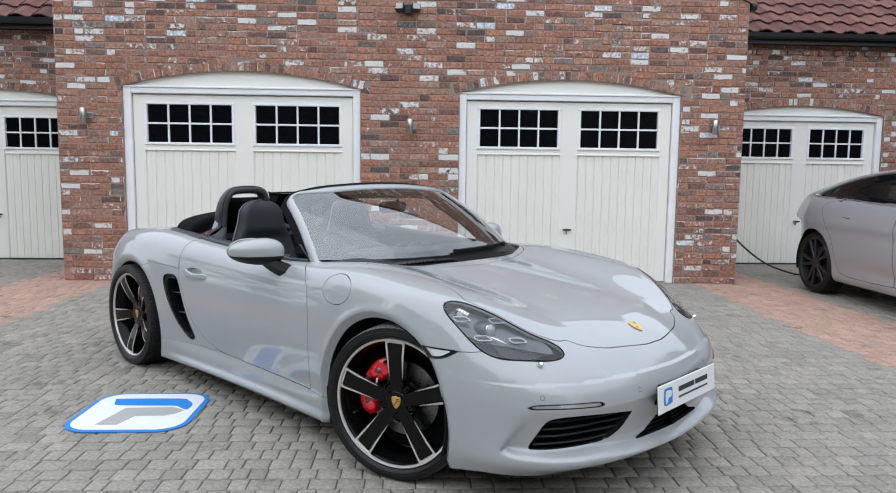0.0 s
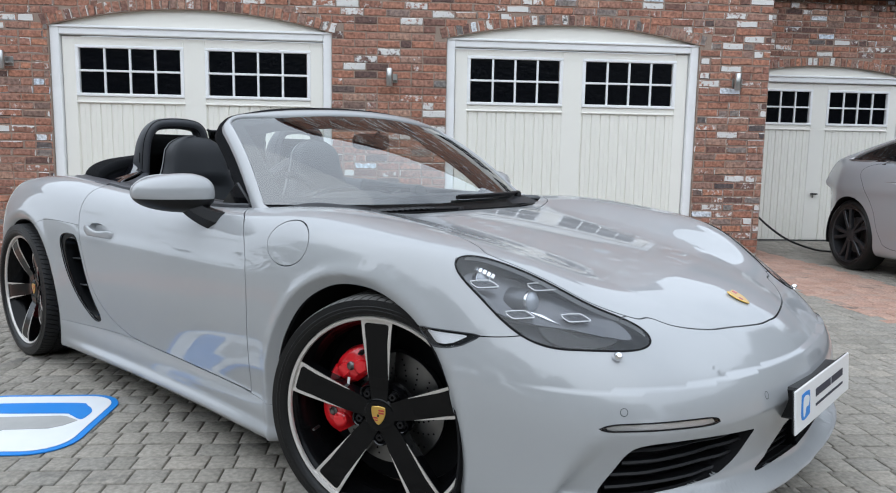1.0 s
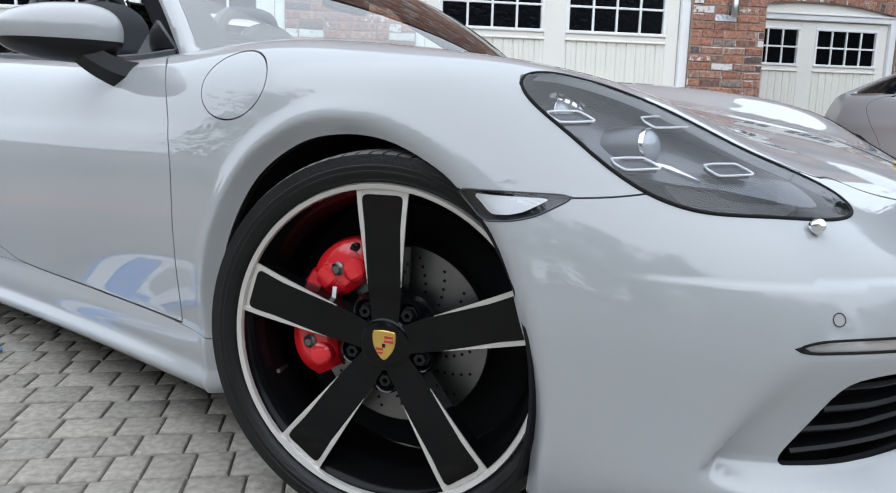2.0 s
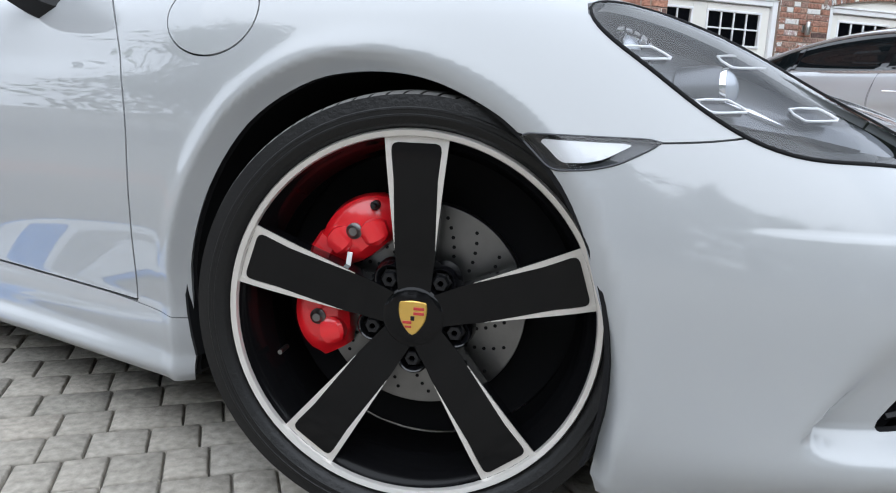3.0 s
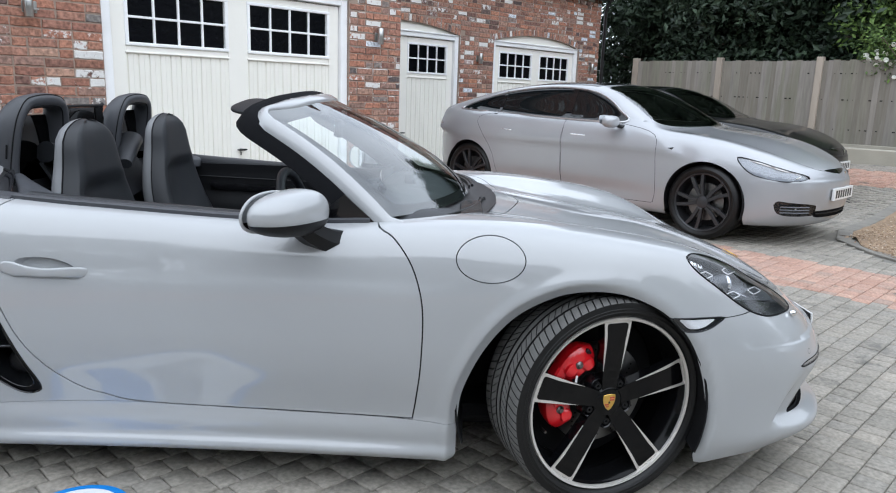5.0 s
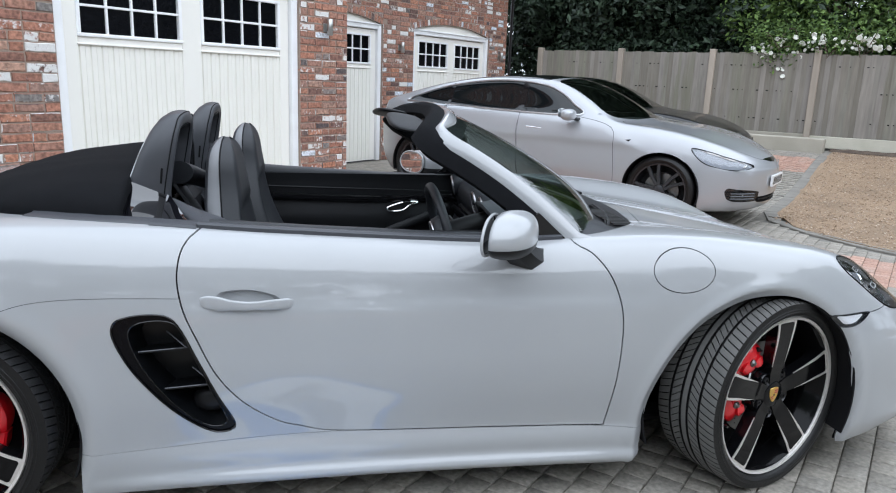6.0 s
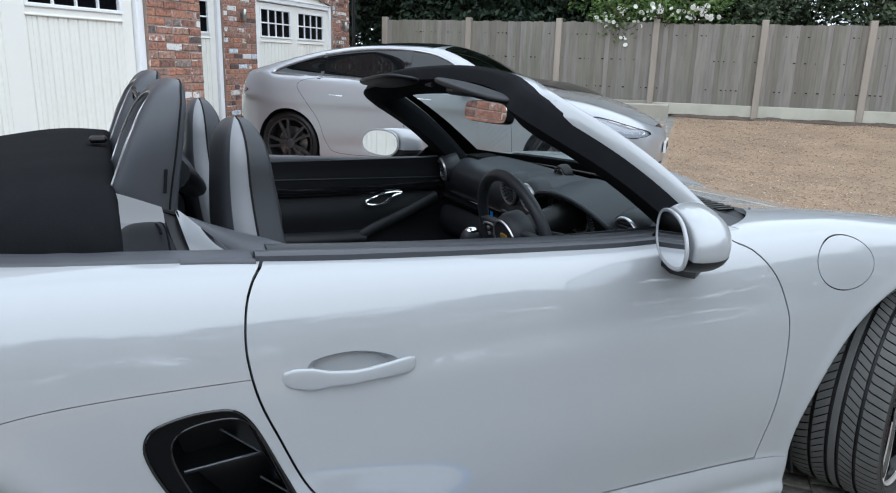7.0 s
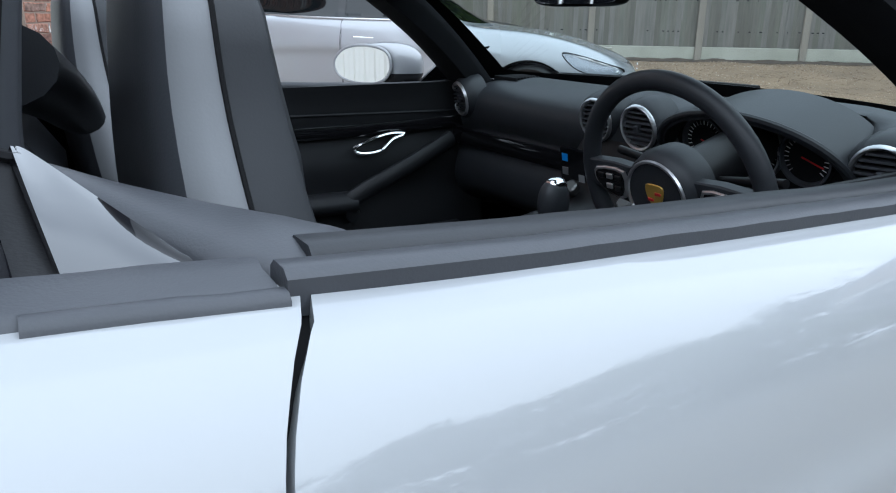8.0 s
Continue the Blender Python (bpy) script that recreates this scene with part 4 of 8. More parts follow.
def body_value(p):
    x, y, z = p[..., 0], np.abs(p[..., 1]), p[..., 2]
    w, zc, yc, cz = half_width(x), crown_z(x), crown_y(x), centre_z(x)
    zm = .52
    w = w - .004 * np.tanh((z - .690) / .02) * np.exp(-((x + 1.15) / .68) ** 6)
    # rolled lips round the wheel arches: a flat band that tucks in, under a soft swelling
    df = np.hypot(x + .045, z - .30) - np.interp(np.arctan2(z - .30, x + .045), LIP_ANGLE, LIP_REACH)
    dr = np.hypot(x + 2.528, z - .318) - .379
    w = w + .006 * np.exp(-((df - .036) / .022) ** 2) - .021 * np.clip((.030 - df) / .030, 0, 1.1)
    w = w + .005 * np.exp(-((dr - .05) / .035) ** 2) - .018 * np.clip((.045 - dr) / .045, 0, 1.1) ** 2
    low = np.clip((zm - z) / .38, 0, None)
    a = np.clip((z - zm) / np.maximum(zc - zm, .05), 0, 1.6)
    b = np.clip((y - yc) / np.maximum(w - yc, .05), 0, 1.6)
    e = 3.4
    door_part = np.exp(-((x + 1.2) / .80) ** 6)
    tuck = (1 - door_part) * .030 * low**2 + door_part * flank_tuck(np.clip(z, .03, .54))
    side = np.where(z < zm, y - (w - tuck), ((a**e + b**e) ** (1 / e) - 1) * np.minimum(w - yc, zc - zm) * 1.0)
    t = np.clip(y / np.maximum(yc, .1), 0, 1)
    wing = np.clip((t - .42) / .58, 0, 1)
    top = z - (cz - .014 * np.clip(t / .62, 0, 1) ** 2 + (zc - cz + .014) * wing * wing * (3 - 2 * wing))
    up = np.where(z < zm, y - (w - tuck), np.where(y > yc, side, np.maximum(top, y - w)))
    nose = (x - (nose_x(z) - nose_back(y))) * .9
    tail = (tail_x(z) + .55 * np.clip(y / .9, 0, 1.2) ** 3.2 - x) * .9
    k = 34.0
    # hollow round the front grilles, above the chin lip
    corner = np.interp(z, [.24, .32, .39, .434], [.806, .790, .775, .758])
    across = np.clip((corner - y) / .045, 0, 1)
    rise_in = np.clip((.428 - z) / .150, 0, 1)
    inner = np.clip(1.15 - y / .45, 0, 1)
    shelf = np.clip((z - (.236 - .034 * inner)) / (.038 - .006 * inner), 0, 1)
    hollow = .046 * across * across * (3 - 2 * across) * rise_in * shelf * shelf * (3 - 2 * shelf) * (x > .3)
    s = np.stack([np.clip(q, -.8, .8) for q in (up, nose, tail)])
    m = s.max(0)
    return m + np.log(np.exp((s - m) * k).sum(0)) / k + hollow


def hem(x):
    """Height of the lower edge of the body."""
    c = np.clip((x - .22) / .30, 0, 1)
    return .122 + .030 * c * c * (3 - 2 * c)


def body_grid():
    """Points of the half shell (y > 0): sections along the car, with fans round nose and tail."""
    rows = []
    for az in np.linspace(0, 88, 104):
        rows.append((.30, radians(az)))
    for x in np.concatenate([np.linspace(.30, -.55, 120), np.linspace(-.555, -2.02, 100), np.linspace(-2.03, -2.95, 150)]):
        rows.append((x, radians(90)))
    for az in np.linspace(92, 180, 44):
        rows.append((-2.95, radians(az)))
    el = np.concatenate([np.linspace(-62, -38, 10)[:-1], np.linspace(-38, -29, 16)[:-1], np.linspace(-29, -13, 62)[:-1], np.linspace(-13, 0, 22)[:-1], np.linspace(0, 22, 44)[:-1], np.linspace(22, 75, 48), np.linspace(75, 90, 10)[1:]])
    el = np.radians(el)
    xs, az = np.array([r[0] for r in rows]), np.array([r[1] for r in rows])
    org = np.zeros((len(rows), len(el), 3))
    org[..., 0], org[..., 2] = xs[:, None], .46
    d = np.stack([np.cos(az)[:, None] * np.cos(el), np.sin(az)[:, None] * np.cos(el), np.ones_like(az)[:, None] * np.sin(el)], -1)
    lo, hi = np.zeros(d.shape[:2]), np.full(d.shape[:2], 1.5)
    for _ in range(26):
        mid = (lo + hi) / 2
        out = body_value(org + d * mid[..., None]) > 0
        hi, lo = np.where(out, mid, hi), np.where(out, lo, mid)
    return org + d * ((lo + hi) / 2)[..., None]


def body_normals(p, h=.004):
    g = np.stack([body_value(p + h * e) - body_value(p - h * e) for e in np.eye(3)], -1)
    return g / (np.linalg.norm(g, axis=-1, keepdims=True) + 1e-9)


half = body_grid()
shell = (half.reshape(-1, 3), grid_faces(*half.shape[:2]))
probe = np.array(shell[0])[list(shell[1][9000])]
if np.cross(probe[1] - probe[0], probe[2] - probe[0]) @ body_normals(probe[:1])[0] < 0:
    shell = (shell[0], [tuple(reversed(q)) for q in shell[1]])

shell = clip(shell, hem(shell[0][:, 0]) - shell[0][:, 2])

# Outlines on the flank (along, up).
DOOR = smooth_loop([(-.70, .95), (-.695, .862), (-.64, .828), (-.590, .768), (-.557, .688), (-.543, .596), (-.546, .444), (-.558, .33), (-.566, .275), (-.570, .2605), (-.60, .2605), (-.916, .264), (-1.398, .276), (-1.536, .303), (-1.61, .33), (-1.70, .398), (-1.770, .488), (-1.821, .60), (-1.853, .68), (-1.868, .755), (-1.867, .81), (-1.857, .852), (-1.838, .88), (-1.812, .90), (-1.79, .96)], 7)
SCOOP = smooth_loop([(-2.043, .632), (-2.022, .665), (-1.94, .676), (-1.878, .655), (-1.820, .538), (-1.770, .424), (-1.724, .326), (-1.742, .300), (-1.80, .308), (-1.890, .380), (-1.977, .486), (-2.023, .566)], 5)
ARCH_R = [(-2.528 + .375 * math.cos(q), .318 + .379 * math.sin(q)) for q in np.linspace(-.1, math.pi + .1, 60)] + [(-2.90, 0), (-2.155, 0)]
FUEL = [(-.346 + .103 * math.cos(q), .779 + .067 * math.sin(q)) for q in np.linspace(0, 2 * math.pi, 48, endpoint=False)]
GRIP = smooth_loop([(-1.765, .724), (-1.74, .735), (-1.69, .738), (-1.64, .731), (-1.592, .712), (-1.60, .690), (-1.70, .682), (-1.755, .692)], 5)
INDICATOR = smooth_loop([(.198, .619), (.206, .6205), (.27, .6205), (.337, .6205), (.378, .621), (.383, .6185), (.360, .604), (.334, .589), (.312, .581), (.276, .5775), (.248, .577), (.220, .600)], 4)
HEADLAMP = smooth_loop([(-0.366, 0.04), (-0.311, 0.009), (-0.216, 0.002), (-0.117, 0.004), (-0.007, 0.009), (0.09, -0.002), (0.144, 0.008), (0.158, 0.045), (0.119, 0.094), (0.045, 0.138), (-0.043, 0.175), (-0.113, 0.179), (-0.183, 0.159), (-0.267, 0.118), (-0.338, 0.08)], 5)  # in a plane that faces the lamp
LAMP_A, LAMP_B = np.array([0.8479, -0.4216, -0.3215]), np.array([0.0974, 0.72, -0.6871])
COCKPIT = smooth_loop([(-.30, 0), (-.31, .2), (-.35, .42), (-.41, .56), (-.50, .655), (-.60, .712), (-.70, .732), (-.85, .737), (-1.2, .737), (-1.7, .737), (-2.0, .735), (-2.25, .715), (-2.42, .64), (-2.54, .45), (-2.58, .2), (-2.585, 0), (-2.4, -.2), (-1, -.2), (-.4, -.2)], 6)
GRILLE = smooth_loop([(.718, .276), (.706, .338), (.694, .384), (.670, .400), (.614, .404), (.49, .398), (.335, .382), (.328, .372), (.358, .318), (.408, .288), (.461, .277), (.615, .272), (.70, .270)], 5)  # across, up
CENTRE_GRILLE = smooth_loop([(-.2, .345), (0, .348), (.10, .343), (.128, .318), (.155, .298), (.20, .272), (.265, .256), (.26, .248), (.12, .246), (0, .246), (-.2, .246)], 5)
DAYLAMP = smooth_loop([(.752, .435), (.738, .447), (.708, .454), (.62, .454), (.525, .450), (.494, .446), (.486, .435), (.526, .433), (.62, .437), (.709, .438)], 4)
BONNET = smooth_loop([(-.2, 0), (-.25, .25), (-.33, .50), (-.42, .60), (-.30, .625), (-.1, .63), (.1, .64), (.25, .68), (.30, .70), (.388, .668), (.462, .628), (.545, .578), (.618, .50), (.632, .45), (.68, .397), (.735, .28), (.775, .12), (.786, 0), (.77, -.2), (0, -.3), (-.2, -.2)], 6)


def side_out(v, poly, least=.45):
    g = inside(v[:, 0], v[:, 2], poly)
    return np.where(np.abs(v[:, 1]) > least, g, 9.0)


def cut(vf, fn, keep_inside, gap=.0):
    g = fn(vf[0])
    return clip(vf, g + gap if keep_inside else gap - g)


def on_side(poly, least=.45):
    return lambda v: side_out(v, poly, least)


def on_top(poly, least=.55):
    return lambda v: np.where(v[:, 2] > least, inside(v[:, 0], v[:, 1], poly), 9.0)


def on_lamp(poly):
    def fn(v):
        w = np.stack([v[:, 0], np.abs(v[:, 1]), v[:, 2]], 1)
        return np.where((v[:, 0] > .1) & (np.abs(v[:, 1]) > .4) & (v[:, 2] > .55), inside(w @ LAMP_A, w @ LAMP_B, poly), 9.0)
    return fn


def on_front(poly, least=.3):
    return lambda v: np.where(v[:, 0] > least, inside(v[:, 1], v[:, 2], poly), 9.0)


HOLES = [on_side(ARCH_F), on_side(ARCH_R), on_top(COCKPIT), on_side(SCOOP, .6), on_front(GRILLE), on_front(CENTRE_GRILLE), on_front(DAYLAMP), on_side(INDICATOR), on_lamp(HEADLAMP), on_side(GRIP, .6)]
whole = shell
for hole in HOLES:
    whole = cut(whole, hole, False)


def panel(name, vf, mat, parent, label="", sides=(-1, 1), lip=.014):
    """A skin with the true surface normals and edges turned inwards, on one or both sides of the car."""
    v, f = vf
    n = body_normals(v)
    rim = rim_edges(f)
    ids = sorted({i for e in rim for i in e})
    at = {i: len(v) + k for k, i in enumerate(ids)}
    back = len(v) + len(ids)
    low = {i: back + k for k, i in enumerate(ids)}
    f = list(f) + [(at[j], at[i], low[i], low[j]) for i, j in rim]
    vv = np.concatenate([v, v[ids], v[ids] - n[ids] * lip])
    rn = np.zeros((len(ids), 3))
    where = {i: k for k, i in enumerate(ids)}
    for i, j in rim:
        c = np.cross(v[j] - v[i], n[i])
        rn[where[i]] += c
        rn[where[j]] += c
    rn /= np.linalg.norm(rn, axis=1, keepdims=True) + 1e-9
    nn = np.concatenate([n, rn, rn])
    obs = []
    for s in sides:
        if s > 0:
            obs.append(part(name, (vv, f), mat, parent, label, normals=nn))
        else:
            obs.append(part(name, (vv * (1, -1, 1), [tuple(reversed(q)) for q in f]), mat, parent, label, normals=nn * (1, -1, 1)))
    return obs


def whole_width(vf):
    return join(vf, flipped(vf))


GAP = .0022
under = moved((shell[0] - body_normals(shell[0]) * .013, shell[1]), Matrix())
for hole in HOLES:
    under = cut(under, hole, False, .0)
part("inner_shell", whole_width(under), MATT_BLACK, car)

rest = whole
door_skin, rest = cut(rest, on_side(DOOR), True, GAP), cut(rest, on_side(DOOR), False, GAP)
fuel_skin, rest = cut(rest, on_side(FUEL), True, GAP * .7), cut(rest, on_side(FUEL), False, GAP * .7)
bonnet_skin, rest = cut(rest, on_top(BONNET), True, GAP), cut(rest, on_top(BONNET), False, GAP)
# The front bumper ends on a line from the arch by the indicator to the headlamp.
seam = natural([(.15, .60), (.25, .610), (.38, .617), (.45, .624), (.50, .634), (.60, .655), (.72, .70)])
front_cut = lambda v: np.where(v[:, 0] > .05, np.maximum(v[:, 2] - seam(v[:, 0]), .08 - v[:, 0]), 9.0)
bumper_skin, rest = cut(rest, front_cut, True, GAP * .6), cut(rest, front_cut, False, GAP * .6)
sill_line = natural([(-.3, .240), (-.43, .247), (-.566, .256), (-.916, .262), (-1.2, .270), (-1.398, .275), (-1.6, .274), (-1.9, .262), (-2.3, .252)])
sill_cut = lambda v: np.where((v[:, 0] < -.3) & (v[:, 0] > -2.4), np.maximum(v[:, 2] - sill_line(v[:, 0]), -2.25 - v[:, 0]), 9.0)
sill_skin, rest = cut(rest, sill_cut, True, GAP * .35), cut(rest, sill_cut, False, GAP * .35)
rear_cut = lambda v: v[:, 0] + 1.2
rear_skin, fender_skin = clip(rest, rear_cut(rest[0])), clip(rest, -rear_cut(rest[0]))
doors = panel("door", door_skin, PAINT, car)
fenders = panel("front_wing", fender_skin, PAINT, car)
quarter_seam = natural([(-2.9, .60), (-2.42, .655), (-2.36, .677), (-2.29, .704), (-2.22, .718), (-2.1, .724), (-1.9, .719), (-1.7, .71)])
low_cut = lambda v: np.where(v[:, 0] > -2.6, v[:, 2] - quarter_seam(v[:, 0]), 9.0)
panel("side_panel", cut(rear_skin, low_cut, True, GAP * .35), PAINT, car)
panel("rear_quarter", cut(rear_skin, low_cut, False, GAP * .35), PAINT, car)
panel("sill", sill_skin, PAINT, car)
panel("bonnet", bonnet_skin, PAINT, car)
panel("front_bumper", bumper_skin, PAINT, car)
panel("fuel_flap", fuel_skin, PAINT, fenders[0], sides=(-1,))
panel("fuel_flap", fuel_skin, PAINT, fenders[1], sides=(1,))


# ---------------------------------------------------------------- wheels
def tyre_mesh(r, w, lip=0.0, n=1008):
    """Tread with four grooves and slanted cuts that run out over the shoulders, sidewalls with a rim guard."""
    prof = [(.279 - lip, -.42), (.2835 - lip, -.455), (.287 - lip, -.482), (.291 - lip, -.502), (.2975 - .9 * lip, -.512), (.2985 - .9 * lip, -.516), (.301 - .8 * lip, -.516), (.302 - .8 * lip, -.511), (.307 - .6 * lip, -.512), (.308 - .6 * lip, -.515), (.3105 - .5 * lip, -.514), (.3115 - .4 * lip, -.509), (.316 - .3 * lip, -.506)]
    tread = [(-.498, 0), (-.487, 0), (-.470, 0), (-.445, 0), (-.40, 0), (-.35, 0), (-.30, .0), (-.272, .0), (-.268, 1), (-.236, 1), (-.232, 0), (-.17, 0), (-.12, 0), (-.082, .0), (-.078, 1), (-.044, 1), (-.040, 0)]
    tread = tread + [(-a, b) for a, b in reversed(tread)]

    def reach(a):
        return r - .004 * abs(a / .46) ** 4 - .115 * max(0, abs(a) - .445) ** 1.35 * w / .235

    rows = [(a, b * w, 0, .5) for a, b in prof] + [(reach(a) - .007 * b, a * w, 1 - b, a) for a, b in tread] + [(a, -b * w, 0, .5) for a, b in reversed(prof)]
    m = len(rows)
    ang = np.linspace(0, 2 * np.pi, n, endpoint=False)
    v = np.zeros((n, m, 3))
    for j, (rr, y, solid, a) in enumerate(rows):
        k = abs(a)
        # the cuts lean one way across each half and curl over on the shoulder
        lean = (.75 * min(k, .30) + .34 * max(0, k - .30)) * w / r
        at = (np.arange(n) + (6 if k < .25 else 0) + (4 if y > 0 else 0)) % 12
        wide = (at < 1) if (.29 < k < .495 or .09 < k < .20) else np.zeros(n, bool)
        q = rr - solid * wide * (.006 if k < .46 else .0032)
        v[:, j] = np.stack([q * np.cos(ang + lean), np.full(n, y), q * np.sin(ang + lean)], -1)
    f = [(i * m + j, ((i + 1) % n) * m + j, ((i + 1) % n) * m + j + 1, i * m + j + 1) for i in range(n) for j in range(m - 1)]
    flat = v.reshape(-1, 3)
    rad = np.hypot(flat[:, 0], flat[:, 2])
    rr_, yy_ = np.array([q[0] for q in rows]), np.array([q[2] for q in rows])
    top = [q for q in f if all(yy_[i % m] == 1 and rad[i] > rr_[i % m] - .0015 for i in q)]
    chosen = set(top)
    return (flat, [q for q in f if q not in chosen]), (flat, top)


def turned(vf, deg, axis="Y"):
    return moved(vf, Matrix.Rotation(radians(deg), 4, axis))


def spoke_half(r):
    return .0275 + (r - .08) * .098


def sports_wheel(name, place, r, w, caliper_deg, steer=0.0, right=True, rim_size=1.068, dish=0.0, turn=0.0):
    """Wheel with its outer face to -y, before it is turned to its side of the car."""
    m = pose(*place, 0, 0, steer + (0 if right else 180))
    hub = new(name)
    hub.parent, hub.matrix_basis, hub.empty_display_size = car, m, .05
    RIM_SCALE = Matrix.Diagonal((rim_size, 1.0, rim_size, 1.0))
    carcass, tread = tyre_mesh(r, w, .267 * (1.068 - rim_size))
    part("tyre", carcass, RUBBER, hub, "black low-profile tyre", angle=30)
    part("tread", clip(tread, np.full(len(tread[0]), -1.0)), TREAD if name == "front_wheel" else SHADED_TREAD, hub, "dusty grey tyre tread" if name == "front_wheel" else "tyre tread darkened for the shade of the arch", angle=30)
    f0 = -.44 * w
    rim = part("rim", lathe([(.2530, f0 + .004), (.2533, f0 - .002), (.2545, f0 - .005), (.2615, f0 - .008), (.2636, f0 - .004), (.2662, f0 + .004)], 96), MACHINED, hub, "machined silver rim edge", m=RIM_SCALE)
    part("barrel", lathe([(.2532, f0 + .002), (.2495, f0 + .010), (.2440, f0 + .016), (.2425, f0 + .024), (.2375, f0 + .030), (.2365, f0 + .05), (.2315, f0 + .056), (.228, f0 + .10), (.232, f0 + .15), (.250, .44 * w), (.262, .45 * w)], 72), BARREL, hub, m=RIM_SCALE)
    part("backing", lathe([(.250, .06), (.05, .055), (.001, .055)], 40), MATT_BLACK, hub)
    zz = np.linspace(.256, .072, 14)
    for k in range(5):
        ang = 72 * k + turn
        dip = lambda q: f0 + .004 + (.016 + dish) * np.clip((.22 - q) / .15, 0, 1) ** 1.3
        outline = [(-spoke_half(q), q) for q in zz] + [(spoke_half(q), q) for q in zz[::-1]]
        face = np.array([(x, dip(q), q) for x, q in outline])
        back = face + (0, .042, 0)
        n = len(outline)
        sv = np.concatenate([face, back * (.9, 1, 1)])
        sf = [tuple([i, i + 1, n - 2 - i, n - 1 - i]) for i in range(len(zz) - 1)]
        sf += [(i, (i + 1) % n, n + (i + 1) % n, n + i)[::-1] for i in range(n)]
        part("spoke", turned((sv, sf), ang), GLOSS_BLACK, hub, "gloss black spoke face with silver edges", angle=30, m=RIM_SCALE)
        # the raised dark inlay and the bright edges
        inner = np.concatenate([np.linspace(.2445, .2365, 7), np.linspace(.228, .030, 14)])
        corner = lambda q: .009 * (1 - math.sqrt(max(0.0, 1 - max(0.0, (q - .2355) / .009) ** 2)))
        rim_gap = lambda q: .0092 * min(1.0, max(.03, (q - .095) / .10)) + corner(q)
        ends = np.linspace(.257, .2345, 5)
        end_plate = np.array([[(k2 * (spoke_half(q) - .001), dip(q) + .0006, q) for q in ends] for k2 in np.linspace(-1, 1, 5)])
        part("end_plate", turned(sheet(end_plate, .002), ang), MACHINED, hub, "machined silver spoke end", m=RIM_SCALE)
        ol = [(-spoke_half(q) + rim_gap(q), q) for q in inner] + [(spoke_half(q) - rim_gap(q), q) for q in inner[::-1]]
        fi = np.array([(x, dip(q) - .0030, q) for x, q in ol])
        fi[len(inner) - 4:len(inner) + 4, 1] += .0015
        bi = fi + (0, .006, 0)
        n2 = len(ol)
        iv = np.concatenate([fi, bi])
        isf = [(i, i + 1, n2 - 2 - i, n2 - 1 - i) for i in range(len(inner) - 1)] + [(i, (i + 1) % n2, n2 + (i + 1) % n2, n2 + i)[::-1] for i in range(n2)]
        part("inlay", turned((iv, isf), ang), INLAY, hub, m=RIM_SCALE)
        for s in (-1, 1):
            q = np.linspace(.258, .098, 16)
            wd = .0056 * np.clip((q - .094) / .10, .05, 1)
            e0 = np.stack([s * (spoke_half(q) - .0005), dip(q) - .003, q], -1)
            e1 = np.stack([s * (spoke_half(q) - .0005 - 1.4 * wd), dip(q) - .003, q], -1)
            strip = sheet(np.stack([e0, e1]), .0035, flip=(s < 0))
            part("edge", turned(strip, ang), MACHINED, hub, "machined silver edge", m=RIM_SCALE)
        a = radians(ang + 36)
        bx, bz = .0635 * math.sin(a), .0635 * math.cos(a)
        boss = moved(lathe([(.0, .012), (.013, .012), (.0165, .008), (.0195, -.001), (.0225, -.003), (.0255, .001), (.029, .03)], 24), pose(bx * 1.05, f0 + .026 + dish, bz * 1.05))
        part("boss", boss, GLOSS_BLACK, hub)
        bolt = moved(join(lathe([(.0045, -.009), (.0052, -.013), (.0108, -.013), (.0122, -.010), (.0122, 0), (.0155, .001), (.0155, .008)], 6)), pose(bx * 1.05, f0 + .033 + dish, bz * 1.05))
        part("bolt", bolt, SATIN_BLACK, hub, "dark wheel bolt", angle=20)
    part("hub_plate", moved(lathe([(0, -.001), (.040, -.001), (.046, .001), (.050, .006), (.062, .024), (.082, .05)], 48), pose(0, f0 + .017 + dish, 0)), INLAY, hub)
    shield = smooth_loop([(-.0165, .018), (-.010, .020), (0, .021), (.010, .020), (.0165, .018), (.017, .004), (.012, -.010), (0, -.022), (-.012, -.010), (-.017, .004)], 3)
    shield = [(1.25 * x, 1.25 * z) for x, z in shield]
    cap = part("centre_cap", moved(prism(shield, 0, -.003, "xz", .0015), pose(0, f0 + .0165 + dish, 0)), GOLD, hub, "gold crest badge on the hub")
    for x0, x1, z0, z1 in ((.001, .014, .004, .0075), (.001, .014, .010, .0135), (-.012, -.001, -.004, -.0075), (-.009, -.001, -.010, -.0125)):
        part("crest_bar", moved(block(1.25 * x0, 1.25 * x1, -.0012, 0, 1.25 * min(z0, z1), 1.25 * max(z0, z1), .0003), pose(0, f0 + .0135 + dish, 0)), BADGE_RED, cap)
    part("crest_bar", moved(block(-.003, .003, -.0012, 0, -.004, .003, .0005), pose(0, f0 + .0135 + dish, 0)), SATIN_BLACK, cap)
    # brake
    part("brake_disc", lathe([(.075, -.012), (.165, -.012), (.166, -.010), (.166, .012), (.165, .014)], 72), STEEL, hub, "drilled steel brake disc")
    holes = [lathe([(0, 0), (.0032, 0)], 6) for _ in range(1)]
    dots = [moved(holes[0], pose((.095 + .013 * (i % 5)) * math.cos(q), -.0128, (.095 + .013 * (i % 5)) * math.sin(q))) for i, q in enumerate(np.linspace(0, 2 * math.pi, 90, endpoint=False))]
    tagged(part("disc_holes", join(*dots), MATT_BLACK, hub), kind="stuff")
